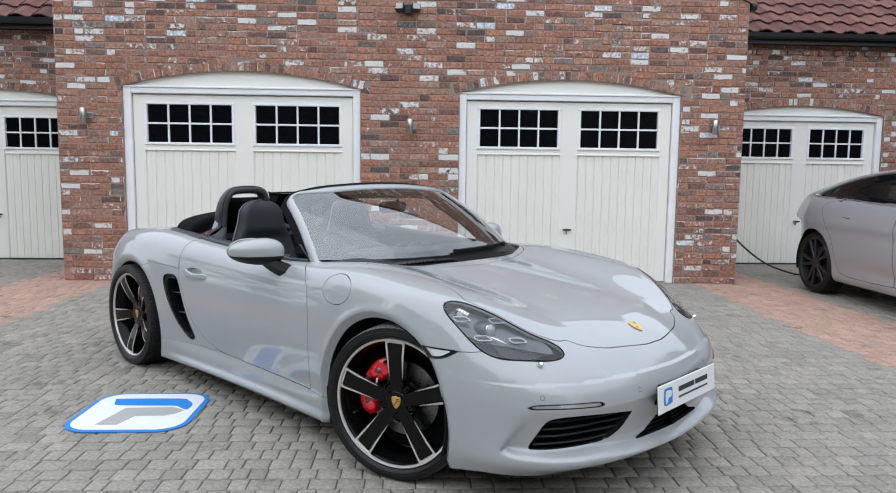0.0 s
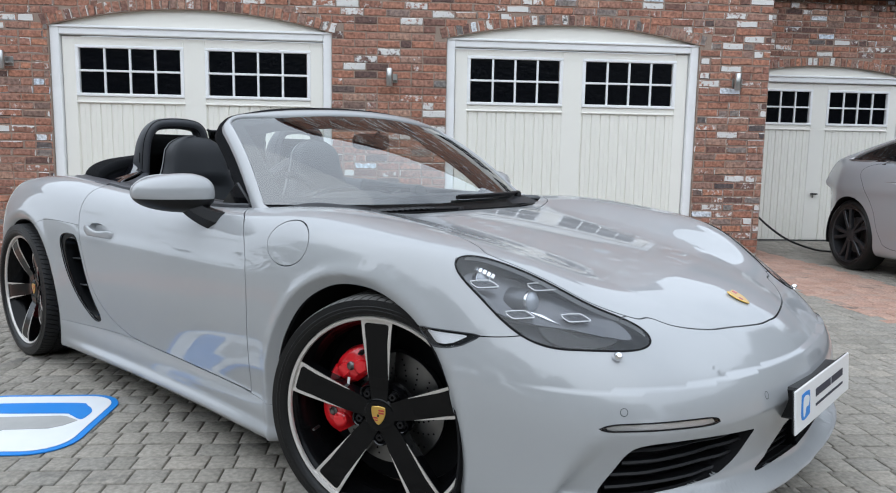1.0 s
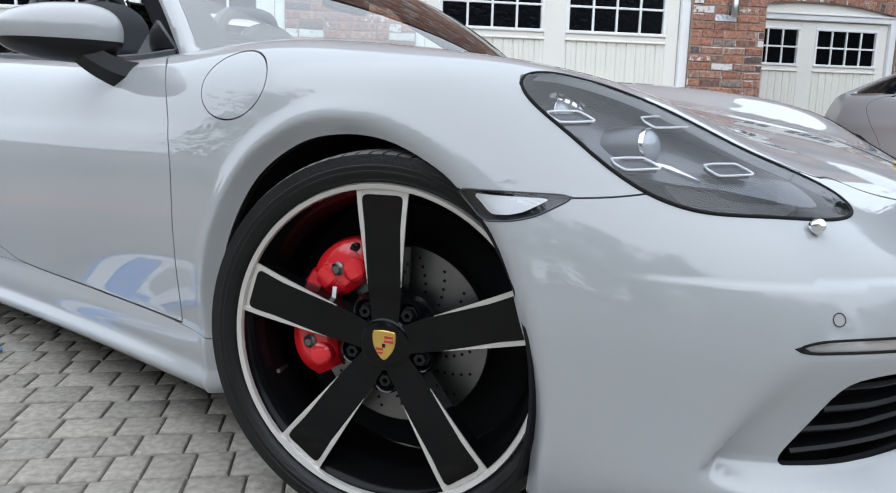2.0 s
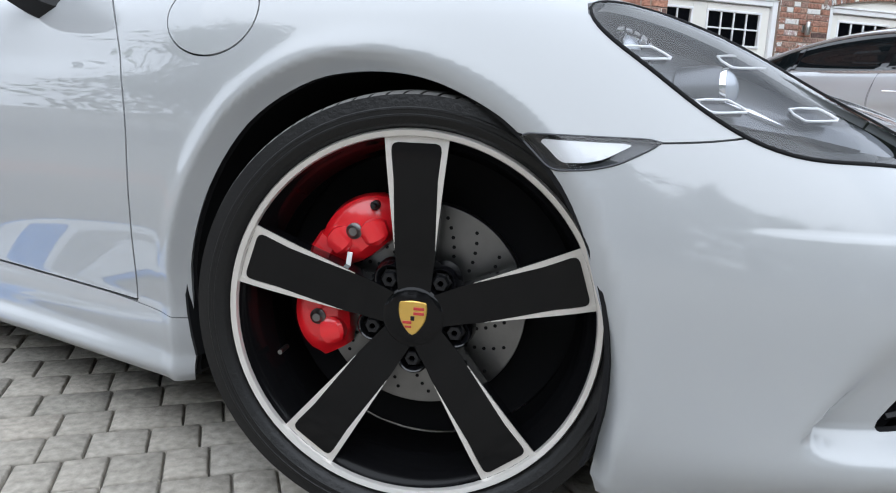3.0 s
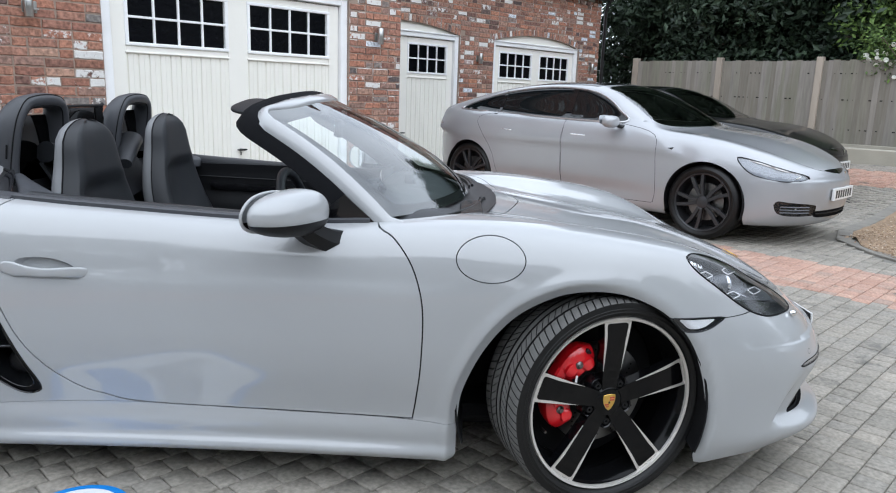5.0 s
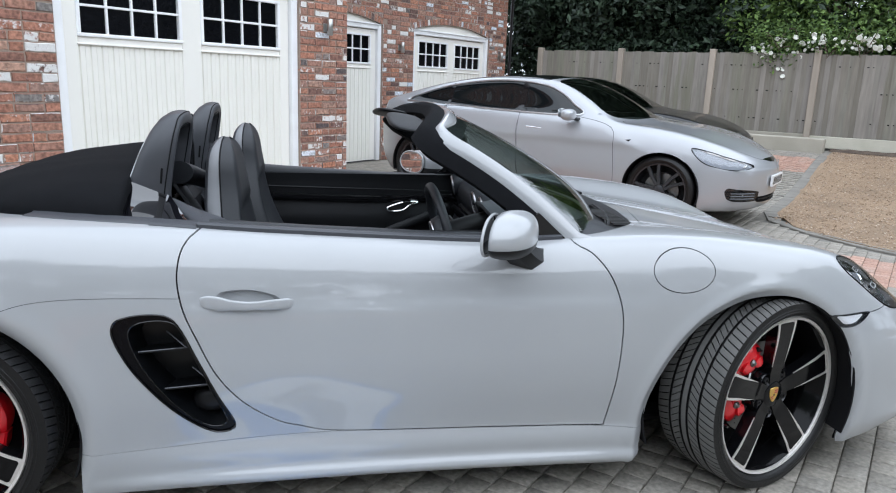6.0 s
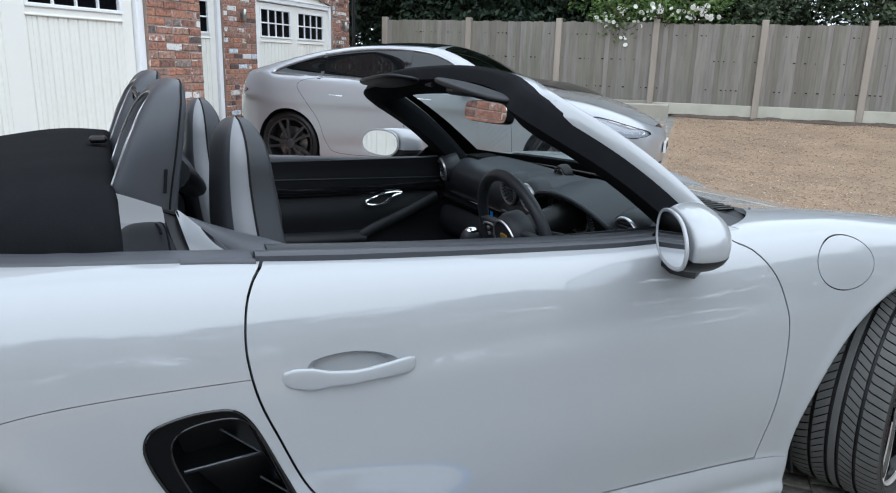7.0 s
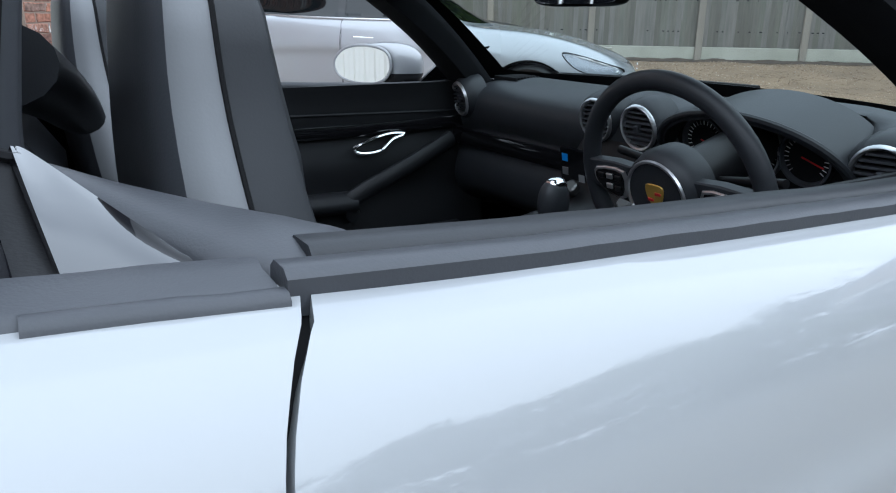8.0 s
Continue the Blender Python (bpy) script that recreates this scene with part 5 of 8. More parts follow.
    part("disc_hat", lathe([(.0, -.03), (.07, -.03), (.076, -.02), (.077, -.01)], 40), SATIN_BLACK, hub)
    a0 = radians(caliper_deg)

    def arc_bar(t0, t1, rr, ring, k_end=.55, n=16, depth=-.020):
        q = np.linspace(a0 + t0, a0 + t1, n)
        path = np.stack([rr * np.cos(q), np.full(n, depth), rr * np.sin(q)], -1)
        k = np.maximum(np.sin(np.linspace(0, math.pi, n)) ** .28, k_end)
        return sweep(path, ring, up=(0, 1, 0), scale=k)

    lobe = [(-.050, -.012), (-.046, -.030), (-.032, -.040), (.004, -.044), (.026, -.040), (.040, -.026), (.044, .004), (.038, .026), (0, .034), (-.046, .026)]
    pad = [(-.022, -.004), (-.019, -.012), (.012, -.013), (.018, -.008), (.019, .012), (-.022, .012)]
    arcs = [arc_bar(-.92, -.10, .152, lobe), arc_bar(.10, .92, .152, lobe),
            arc_bar(-.24, .24, .176, [(-.022, -.026), (-.016, -.034), (.014, -.034), (.022, -.024), (.024, .014), (-.022, .014)], .9),
            arc_bar(-.82, -.52, .138, pad, .5, 10, -.058), arc_bar(.52, .82, .138, pad, .5, 10, -.058),
            arc_bar(-.46, -.20, .160, pad, .6, 10, -.054), arc_bar(.20, .46, .160, pad, .6, 10, -.054)]
    cal = part("caliper", join(*arcs), CALIPER_RED, hub, "bright red brake caliper", angle=34)
    for t in (-.50, .50):
        pin = moved(lathe([(0, -.006), (.0065, -.006), (.0095, -.001), (.0125, .001), (.0125, .02)], 16), pose(.157 * math.cos(a0 + t), -.0675, .157 * math.sin(a0 + t)))
        part("pin", pin, STEEL, cal)
    nip = a0 + (.78 if math.sin(a0 + .78) > math.sin(a0 - .78) else -.78)
    part("bleed_nipple", moved(lathe([(0, -.020), (.004, -.019), (.0048, -.010), (.0075, -.008), (.0075, .01)], 10), pose(.176 * math.cos(nip), -.052, .176 * math.sin(nip))), SATIN_BLACK, cal, "dark bleed nipple")
    bar = moved(block(-.011, .011, -.0012, .0012, -.004, .004, .0005), pose(.132 * math.cos(a0 - .24 if right else a0 + .24), -.0640, .132 * math.sin(a0 - .24 if right else a0 + .24), 0, -math.degrees(a0) + 75, 0))
    part("caliper_lettering", bar, PLATE_WHITE, cal)
    valve = moved(lathe([(0, -.02), (.004, -.02), (.004, .01)], 10), pose(.225 * math.cos(radians(200)), f0 + .04, .225 * math.sin(radians(200))))
    part("valve", valve, STEEL, hub)
    return hub


STEER = 20.0
sports_wheel("front_wheel", (.012, -.760, .336), .336, .235, 158, STEER, True)
sports_wheel("front_wheel", (.012, .760, .336), .336, .235, 22, STEER, False)
sports_wheel("rear_wheel", (-2.553, -.772, .336), .338, .265, -22, 0, True, 1.05, .026, -27)
sports_wheel("rear_wheel", (-2.553, .772, .336), .338, .265, 202, 0, False, 1.05, .026, -27)


def liner(cx, cz, r, y0, y1, a0, a1):
    q = np.linspace(a0, a1, 40)
    g = np.array([[(cx + r * math.cos(t), y, cz + r * math.sin(t)) for t in q] for y in (y0, y1)])
    ring = sheet(g, .006)
    wall = np.array([[(cx + k * math.cos(t), y0, cz + k * math.sin(t)) for t in q] for k in (.02, r)])
    return join(ring, sheet(wall, .006, flip=True))


for s in (-1, 1):
    for cx, r, y0, y1 in ((-.045, .392, .42, .852), (-2.528, .383, .46, .872)):
        vf = liner(cx, .315, r, y0, y1, -.35, math.pi + .35)
        part("arch_liner", vf if s > 0 else flipped(vf), MATT_BLACK, car)
part("underbody", block(-3.1, .6, -.62, .62, .13, .2, .03), MATT_BLACK, car)
part("floor_tray", block(-2.12, -.44, -.825, .825, .127, .165, .01), MATT_BLACK, car)

# ---------------------------------------------------------------- lamps, grilles, intakes


def lip_tube(vf, r):
    """A bead along the open edge of a skin."""
    v, f = vf
    nxt = {i: j for i, j in rim_edges(f)}
    start = next(iter(nxt))
    loop, i = [], start
    while True:
        loop.append(v[i])
        i = nxt.get(i, start)
        if i == start or len(loop) > 5000:
            break
    loop = np.array(loop)
    step = np.linalg.norm(np.diff(loop, axis=0, append=loop[:1]), axis=1)
    keep = np.concatenate([[True], np.cumsum(step)[:-1] // .006 != (np.cumsum(step) - step)[:-1] // .006])
    loop = loop[keep]
    if len(loop) > 12:
        sm = loop.copy()
        for _ in range(2):
            sm = (np.roll(sm, 1, 0) + 2 * sm + np.roll(sm, -1, 0)) / 4
        loop = sm
    return tube(loop, r, 6, closed=True)


def sunk(vf, depth, shrink=1.0):
    v = np.array(vf[0])
    n = body_normals(v)
    c = v.mean(0)
    return c + (v - n * depth - c) * shrink, vf[1]


def bowl(vf, depth, shrink=.9):
    """Walls and a floor behind an opening in the skin."""
    v, f = vf
    floor = sunk(vf, depth, shrink)
    rim = rim_edges(f)
    n = len(v)
    return np.concatenate([v, floor[0]]), [tuple(i + n for i in q) for q in f] + [(i, j, j + n, i + n)[::-1] for i, j in rim]


lens_skin = cut(shell, on_lamp(HEADLAMP), True)
lens_n = np.array([.52, .55, .65]) / np.linalg.norm([.52, .55, .65])


def in_lamp(a, b, depth):
    """A point inside the lamp: along and across its face, behind the lens."""
    return LAMP_A * a + LAMP_B * b + lens_n * depth


mid = lens_skin[0].mean(0)
# the lamp's edge as an even loop, and a smooth tub behind it
lamp_edge = {i: j for i, j in rim_edges(lens_skin[1])}
at_, ring_ids = next(iter(lamp_edge)), []
while at_ not in ring_ids and len(ring_ids) < 4000:
    ring_ids.append(at_)
    at_ = lamp_edge.get(at_, ring_ids[0])
raw = lens_skin[0][ring_ids]
run_len = np.concatenate([[0], np.cumsum(np.linalg.norm(np.diff(np.concatenate([raw, raw[:1]]), axis=0), axis=1))])
even = np.linspace(0, run_len[-1], 96, endpoint=False)
lamp_rim = np.stack([np.interp(even, run_len, np.append(raw[:, k], raw[0, k])) for k in range(3)], 1)
for _ in range(3):
    lamp_rim = (np.roll(lamp_rim, 1, 0) + 2 * lamp_rim + np.roll(lamp_rim, -1, 0)) / 4
tub_rows = [lamp_rim + (mid - lamp_rim) * k - lens_n * d for k, d in ((0, .003), (.02, .020), (.06, .040), (.14, .052), (.30, .058), (.60, .060), (.97, .060))]
lamp_tub = (np.concatenate(tub_rows), grid_faces(len(tub_rows), 96, wrap=True))
la, lb, ld = mid @ LAMP_A, mid @ LAMP_B, mid @ lens_n
lamp_m = Matrix(((LAMP_A[0], LAMP_B[0], lens_n[0], 0), (LAMP_A[1], LAMP_B[1], lens_n[1], 0), (LAMP_A[2], LAMP_B[2], lens_n[2], 0), (0, 0, 0, 1)))
for s in (-1, 1):
    fix = (lambda vf: vf) if s > 0 else flipped
    lamp = new("headlamp")
    lamp.parent = car
    lamp.empty_display_size = .05
    tagged(lamp, "swept-back clear headlamp with dark inside")
    part("housing", fix(lamp_tub), LAMP_DARK, lamp, angle=60)
    part("gasket", fix(tube(lamp_rim, .0030, 8, closed=True)), MATT_BLACK, lamp)
    part("lens", fix((lens_skin[0] + body_normals(lens_skin[0]) * .001, lens_skin[1])), LIGHT_LENS, lamp, "clear curved lens", normals=body_normals(lens_skin[0]) * ((1, 1, 1) if s > 0 else (1, -1, 1)))
    c = Matrix.Translation(Vector(in_lamp(0, 0, ld - .052))) @ lamp_m
    bezel = smooth_loop([(-.335, .062), (-.30, .025), (-.2, .008), (-.08, .004), (.06, .010), (.115, .040), (.05, .062), (-.03, .072), (-.09, .092), (-.15, .118), (-.21, .138), (-.275, .115)], 5)
    part("bezel", fix(moved(prism(bezel, -.004, .004, "xy", .003), c)), LAMP_MID, lamp, "grey lamp bezel", angle=30)
    part("shelf", fix(sweep([in_lamp(a, b, ld - .040) for a, b in ((-.300, .098), (-.235, .110), (-.170, .112), (-.10, .096), (-.03, .074), (.05, .058))], [(-.012, -.004), (-.012, .004), (.012, .006), (.014, 0), (.012, -.006)], up=tuple(lens_n))), LAMP_GREY, lamp, angle=40)
    for a, b, q, deep in ((-.148, .058, .029, .036), (-.286, .044, .020, .044)):
        c = Matrix.Translation(Vector(in_lamp(a, b, ld - deep))) @ Vector((.90, .02, .10) if q > .025 else (.75, .30, .35)).to_track_quat("Z", "Y").to_matrix().to_4x4()
        part("projector", fix(moved(lathe([(q * 1.25, -.060), (q * 1.22, -.03), (q * 1.14, -.008), (q * 1.02, -.003), (q * .95, -.006)], 40, "z"), c)), LAMP_GREY, lamp, angle=50)
        part("reflector", fix(moved(lathe([(q * .985, -.005), (q * 1.02, .001), (q * .99, .005), (q * .92, .005), (q * .84, -.004)], 40, "z"), c)), CHROME, lamp, "bright ring round the projector")
        dome = [(q * .90 * math.cos(t), q * .62 * math.sin(t)) for t in np.linspace(0, math.pi / 2, 10)]
        part("projector_lens", fix(moved(lathe(dome, 28, "z"), c)), LENS_DOME, lamp, "clear domed projector lens")
    for i in range(5):
        c = Matrix.Translation(Vector(in_lamp(-.309 + .0115 * i, .030 + .001 * i, ld - .030))) @ lamp_m
        part("reflector_facet", fix(moved(block(-.005, .005, -.007, .007, -.003, .003, .001), c @ Matrix.Rotation(radians(-14 + 9 * i), 4, "Y"))), CHROME, lamp)
    for a, b in ((-.271, .070), (-.138, .0145), (-.158, .112), (-.030, .0605)):
        c = Matrix.Translation(Vector(in_lamp(a, b, ld - .018))) @ lamp_m
        u = smooth_loop([(-.030, -.010, 0), (.004, -.0085, 0), (.014, -.006, 0), (.030, .009, 0), (.020, .010, 0), (-.010, .0085, 0), (-.020, .005, 0)], 2)
        turn_ = c @ Matrix.Rotation(radians(-32), 4, "Z")
        part("running_light", fix(moved(tube([(1.15 * p[0], 1.2 * p[1], 0) for p in u], .0017, 6, closed=True), turn_)), PLATE_WHITE, lamp, "white running light outline")
        part("light_pod", fix(moved(prism([(1.08 * p[0], 1.1 * p[1]) for p in u], -.012, -.004, "xy", .002), turn_)), LAMP_DARK, lamp, angle=30)
    c = Matrix.Translation(Vector(in_lamp(-.105, .086, ld - .034))) @ lamp_m
    part("wedge_reflector", fix(moved(prism([(-.045, .003), (-.005, -.005), (.045, .003), (.0, .005)], -.008, .004, "xy", .002), c)), LAMP_SILVER, lamp)
    c = Matrix.Translation(Vector(in_lamp(-.020, .112, ld - .045))) @ lamp_m
    part("lower_recess", fix(moved(prism(smooth_loop([(-.09, -.010), (.02, -.020), (.10, -.052), (.085, -.022), (.02, .020), (-.05, .026)], 4), -.006, .004, "xy", .003), c)), SATIN_BLACK, lamp)
    # headlamp washer
    wash = moved(lathe([(0, .010), (.006, .009), (.010, .004), (.011, -.004)], 16, "z"), Matrix.Translation((.662, .660, .592)) @ Vector((.6, .45, .66)).to_track_quat("Z", "Y").to_matrix().to_4x4())
    part("washer_cap", fix(wash), CHROME, car)
    # indicator
    ind = cut(shell, on_side(INDICATOR), True)
    blink = new("side_indicator")
    blink.parent, blink.empty_display_size = car, .05
    tagged(blink, "clear wedge side indicator with black surround")
    part("housing", fix(bowl(ind, .012, .97)), LAMP_DARK, blink)
    part("frame", fix(lip_tube(ind, .0016)), LAMP_DARK, blink)
    part("reflector", fix(sunk(ind, .003, .64)), PLATE_WHITE, blink)
    part("lens", fix((ind[0] + body_normals(ind[0]) * .001, ind[1])), LIGHT_LENS, blink)
    # day-running lamp
    day = cut(shell, on_front(DAYLAMP), True)
    drl = new("daytime_light")
    drl.parent, drl.empty_display_size = car, .05
    part("housing", fix(bowl(day, .02, .95)), GLOSS_BLACK, drl)
    part("frame", fix(lip_tube(day, .0020)), MATT_BLACK, drl)
    part("light_bar", fix(sunk(day, .003, .90)), MACHINED, drl)
    part("lens", fix((day[0] + body_normals(day[0]) * .001, day[1])), LIGHT_LENS, drl)
    # outer intake with slats
    gr = cut(shell, on_front(GRILLE), True)
    intake = new("air_intake")
    intake.parent, intake.empty_display_size = car, .05
    part("duct", fix(bowl(gr, .11, .92)), MATT_BLACK, intake)
    gv = gr[0]
    for z in (.286, .318, .350, .382):
        near = gv[np.abs(gv[:, 2] - z) < .012]
        y0, y1 = near[:, 1].min() - .004, near[:, 1].max() + .004
        ys = np.linspace(y0, y1, 14)
        pts = []
        for y in ys:
            row = near[np.argmin(np.abs(near[:, 1] - y))]
            pts.append((row[0] - .034, y, z))
        pts = smooth_loop(np.array(pts)[::2], 3, closed=False)
        part("slat", fix(sweep(pts, [(-.016, -.003), (.012, -.0045), (.016, 0), (.012, .0045), (-.016, .003)])), SATIN_BLACK, intake)
    # engine intake behind the door
    sc = cut(shell, on_side(SCOOP, .6), True)
    scoop = new("side_intake")
    scoop.parent, scoop.empty_display_size = car, .05
    tagged(scoop, "gloss black side air intake with two blades")
    inner = np.array([-1.838, .488]) + (SCOOP - np.array([-1.838, .488])) * (.80, .90)
    throat = cut(shell, on_side(inner, .6), True)
    flange = cut(sc, on_side(inner, .6), False)
    part("flange", fix(sunk(flange, .004)), INTAKE_BLACK, scoop, "gloss black intake flange", angle=60)
    part("duct", fix(bowl(sunk(throat, .004), .12, .84)), SCOOP_GREY, scoop, angle=60)
    part("rim", fix(lip_tube(sc, .0025)), GLOSS_BLACK, scoop)
    part("inner_rim", fix(lip_tube(sunk(throat, .004), .0018)), GLOSS_BLACK, scoop)
    for z, x0, x1 in ((.559, -1.982, -1.852), (.446, -1.916, -1.784)):
        span = np.linspace(0, 1, 8)
        edge_line = [(x0 + (x1 - x0) * t, .862, z + .010 * t) for t in span]
        blade = np.array([[(x0 + (x1 - x0) * t - .03 * k, .862 - .085 * k, z + .010 * t - .012 * k) for t in span] for k in (0, .5, 1)])
        bl = part("blade", fix(sheet(blade, .005)), SCOOP_GREY, scoop, angle=20)
        # the highlight along the blade is a tube of paler grey
        part("blade_edge", fix(tube(edge_line + [(x1 - .030, .838, z + .026), (x1 - .062, .815, z + .044)], .0022, 6)), LAMP_GREY, bl, "blade edge in paler grey for its highlight")
    part("duct_body", fix(blob((-1.80, .80, .385), (.05, .03, .04), 2.2)), SATIN_BLACK, scoop)
    # door handle in its hollow
    hu = np.linspace(0, 1, 34)
    h_mid = np.interp(hu, [0, .12, .25, .5, .8, 1], [.708, .706, .701, .695, .698, .697])
    h_half = np.interp(hu, [0, .03, .10, .22, .34, .6, .8, .92, .98, 1], [.002, .011, .0195, .0215, .0150, .0125, .0155, .0160, .010, .002])
    h_lift = np.interp(hu, [0, .06, .2, .5, .8, .94, 1], [-.004, .009, .016, .021, .020, .011, -.004])
    h_ring = []
    for u, zc, hh, lf in zip(hu, h_mid, h_half, h_lift):
        x = -1.818 + .272 * u
        y0 = float(half_width(x)) - .008 - .004 * math.tanh((zc - .69) / .02)
        h_ring.append([(x, y0 + lf + .55 * min(hh, .011) * math.copysign(abs(math.cos(q)) ** .7, math.cos(q)) - .004, zc + hh * math.copysign(abs(math.sin(q)) ** .75, math.sin(q))) for q in np.linspace(0, 2 * math.pi, 20, endpoint=False)])
    h_mesh = (np.array(h_ring).reshape(-1, 3), grid_faces(len(hu), 20, wrap=True) + [tuple(range(20)), tuple(range(33 * 20, 34 * 20))[::-1]])
    grip = cut(shell, on_side(GRIP, .6), True)
    part("handle_recess", fix(bowl(grip, .022, .80)), PAINT, doors[0 if s < 0 else 1], angle=70)
    handle = part("door_handle", fix(h_mesh), PAINT, doors[0 if s < 0 else 1], angle=70)
    # parking sensors
    for y, z in ((.696, .476), (.288, .455)):
        x = .888 - float(nose_back(y)) - .006
        nn = body_normals(np.array([[x, y, z]]))[0]
        ring = moved(lathe([(.0076, 0), (.0082, .0008), (.0088, 0)], 20, "z"), Matrix.Translation((x, y, z)) @ Vector(nn).to_track_quat("Z", "Y").to_matrix().to_4x4())
        v = ring[0]
        for _ in range(3):
            g0 = body_value(np.asarray(v))
            v = v - body_normals(np.asarray(v)) * (g0 - .0006)[:, None]
        part("parking_sensor", fix((v, ring[1])), SATIN_BLACK, car)

cg = cut(whole_width(shell), lambda v: np.where(v[:, 0] > .3, inside(np.abs(v[:, 1]), v[:, 2], CENTRE_GRILLE), 9.0), True)
centre = new("centre_grille")
centre.parent, centre.empty_display_size = car, .05
part("duct", bowl(cg, .09, .95), MATT_BLACK, centre)
mesh_bars = []
for z in np.linspace(.252, .338, 6):
    half_w = .245 - 1.55 * (z - .252)
    mesh_bars.append(tube([(.855 - float(nose_back(abs(y))), y, z) for y in np.linspace(-half_w, half_w, 9)], .0025, 5))
part("grille_mesh", join(*mesh_bars), SATIN_BLACK, centre)

# number plate, lettering as bars
plate = new("number_plate")
plate.parent, plate.matrix_basis, plate.empty_display_size = car, pose(.943, .012, .417, 0, -4, 0), .05
tagged(plate, "white dealer plate with dark lettering")
part("plate_holder", block(-.075, -.010, -.19, .19, -.040, .046, .006), SATIN_BLACK, plate)
part("plate_back", block(-.010, -.004, -.258, .258, -.056, .056, .003), SATIN_BLACK, plate)
part("plate_panel", block(-.004, .002, -.262, .262, -.058, .058, .003), PLATE_WHITE, plate)
for y0, y1, z0, z1 in ((-.02 - .09, .125 - .09, .004, .026), (.045, .165, .004, .026), (-.11, .165, -.022, -.014)):
    part("lettering_bar", block(.0022, .0032, y0 + .02, y1 + .02, z0, z1, .0004), material("lettering", (.015, .02, .04), .5) if "lettering" not in bpy.data.materials else bpy.data.materials["lettering"], plate)
logo = smooth_loop([(-.215, -.028), (-.155, -.028), (-.145, -.018), (-.145, .028), (-.155, .038), (-.205, .038), (-.215, .028)], 3)
part("logo_shape", prism(logo, .0022, .0030, "yz"), MAT_BLUE, plate)
part("logo_shape", prism(smooth_loop([(-.203, -.02), (-.19, -.02), (-.18, -.002), (-.158, .0), (-.155, .024), (-.2, .026)], 3), .0031, .0038, "yz"), MAT_WHITE, plate)

# bonnet crest
crest = new("bonnet_badge")
crest.parent, crest.matrix_basis, crest.empty_display_size = car, pose(.695, 0, float(centre_z(.695)) - .003, 0, 26, 0), .03
tagged(crest, "small gold crest badge")
sh = smooth_loop([(.030, -.022), (.030, 0), (.030, .022), (0, .026), (-.018, .018), (-.036, 0), (-.018, -.018), (0, -.026)], 4)
part("shield", prism(sh * (-1, 1), 0, .004, "xy", .0015), GOLD, crest)
for a, b, c, d in ((-.026, -.012, .003, .018), (.004, .016, -.016, -.003)):
    part("crest_bar", block(a, b, c, d, .0038, .0046, .0003), BADGE_RED, crest)


# ---------------------------------------------------------------- windscreen
def glass_at(u, v, back=0.0):
    base = np.array([-.41 - .225 * u**2 - .02 * u**8, .715 * u, .868 + .004 * u**2])
    top = np.array([-.985 - .105 * u**2, .585 * u, 1.222 - .042 * u**2])
    p = base + (top - base) * v
    bulge = .022 * math.sin(math.pi * v) + .040 * (1 - u * u) * max(0, 1 - v) ** 1.2 * (1 - math.exp(-8 * max(0, v)))
    return p + np.array([.5, 0, .85]) * bulge + np.array([-.85, 0, -.5]) * back


uu, vv2 = np.linspace(-1.02, 1.02, 43), np.linspace(0, 1, 21)
screen = new("windscreen")
screen.parent, screen.empty_display_size = car, .05
pane_grid = np.array([[glass_at(u, v) for v in vv2] for u in uu])
pane = part("glass", sheet(pane_grid, flip=False), SCREEN_GLASS, screen, "raked clear windscreen glass")
pane.visible_shadow = False
edge = [glass_at(1, v) for v in np.linspace(0, .90, 14)] + [glass_at(math.cos(t) * .10 + .90, .90 + .10 * math.sin(t)) for t in np.linspace(.3, 1.57, 5)] + [glass_at(u, 1) for u in np.linspace(.86, -.86, 22)] \
    + [glass_at(-.90 - math.sin(t) * .10, .90 + .10 * math.cos(t)) for t in np.linspace(0, 1.27, 5)] + [glass_at(-1, v) for v in np.linspace(.90, 0, 14)]
edge = np.array(edge)
foot = np.array([(-.55, .745, .845)])
mid_run = edge + np.sign(edge[:, 1:2]) * np.array([0, .010, 0]) * np.clip(np.abs(edge[:, 1:2]) / .5, 0, 1)
run = np.concatenate([foot, mid_run, foot * (1, -1, 1)])
ring_p = [(-.026, -.010), (-.023, .004), (-.011, .0095), (.011, .0095), (.023, .004), (.026, -.010), (.012, -.013), (-.012, -.013)]
ring_side = [(.004, -.030), (.004, -.002), (.010, .003), (.018, .000), (.026, -.014), (.031, -.037), (.026, -.053), (.012, -.050)]
on_pillar = np.clip((np.abs(run[:, 1:2]) - .38) / .24, 0, 1)
on_pillar = on_pillar**2 * (3 - 2 * on_pillar)
rings = np.array(ring_p)[None] + (np.array(ring_side) - np.array(ring_p))[None] * on_pillar[:, :, None]
part("pillar_frame", sweep(run, rings, up=(.55, 0, .83)), PAINT, screen, "body-coloured windscreen frame", angle=60)
inner_run = run + np.array([-.044, 0, -.020]) + on_pillar * np.array([-.014, 0, -.020]) - np.sign(run[:, 1:2]) * np.array([0, .018, 0]) * np.clip(np.abs(run[:, 1:2]) / .5, 0, 1)
ring_i = [(-.042, -.026), (-.046, .012), (-.040, .028), (-.022, .036), (.022, .036), (.040, .028), (.046, .012), (.042, -.026), (.0, -.038)]
ring_n = [(-.042, -.022), (-.046, .012), (-.040, .028), (-.022, .036), (.010, .036), (.026, .026), (.034, .008), (.036, -.024), (.0, -.030)]
rings_i = np.array(ring_i)[None] + (np.array(ring_n) - np.array(ring_i))[None] * on_pillar[:, :, None]
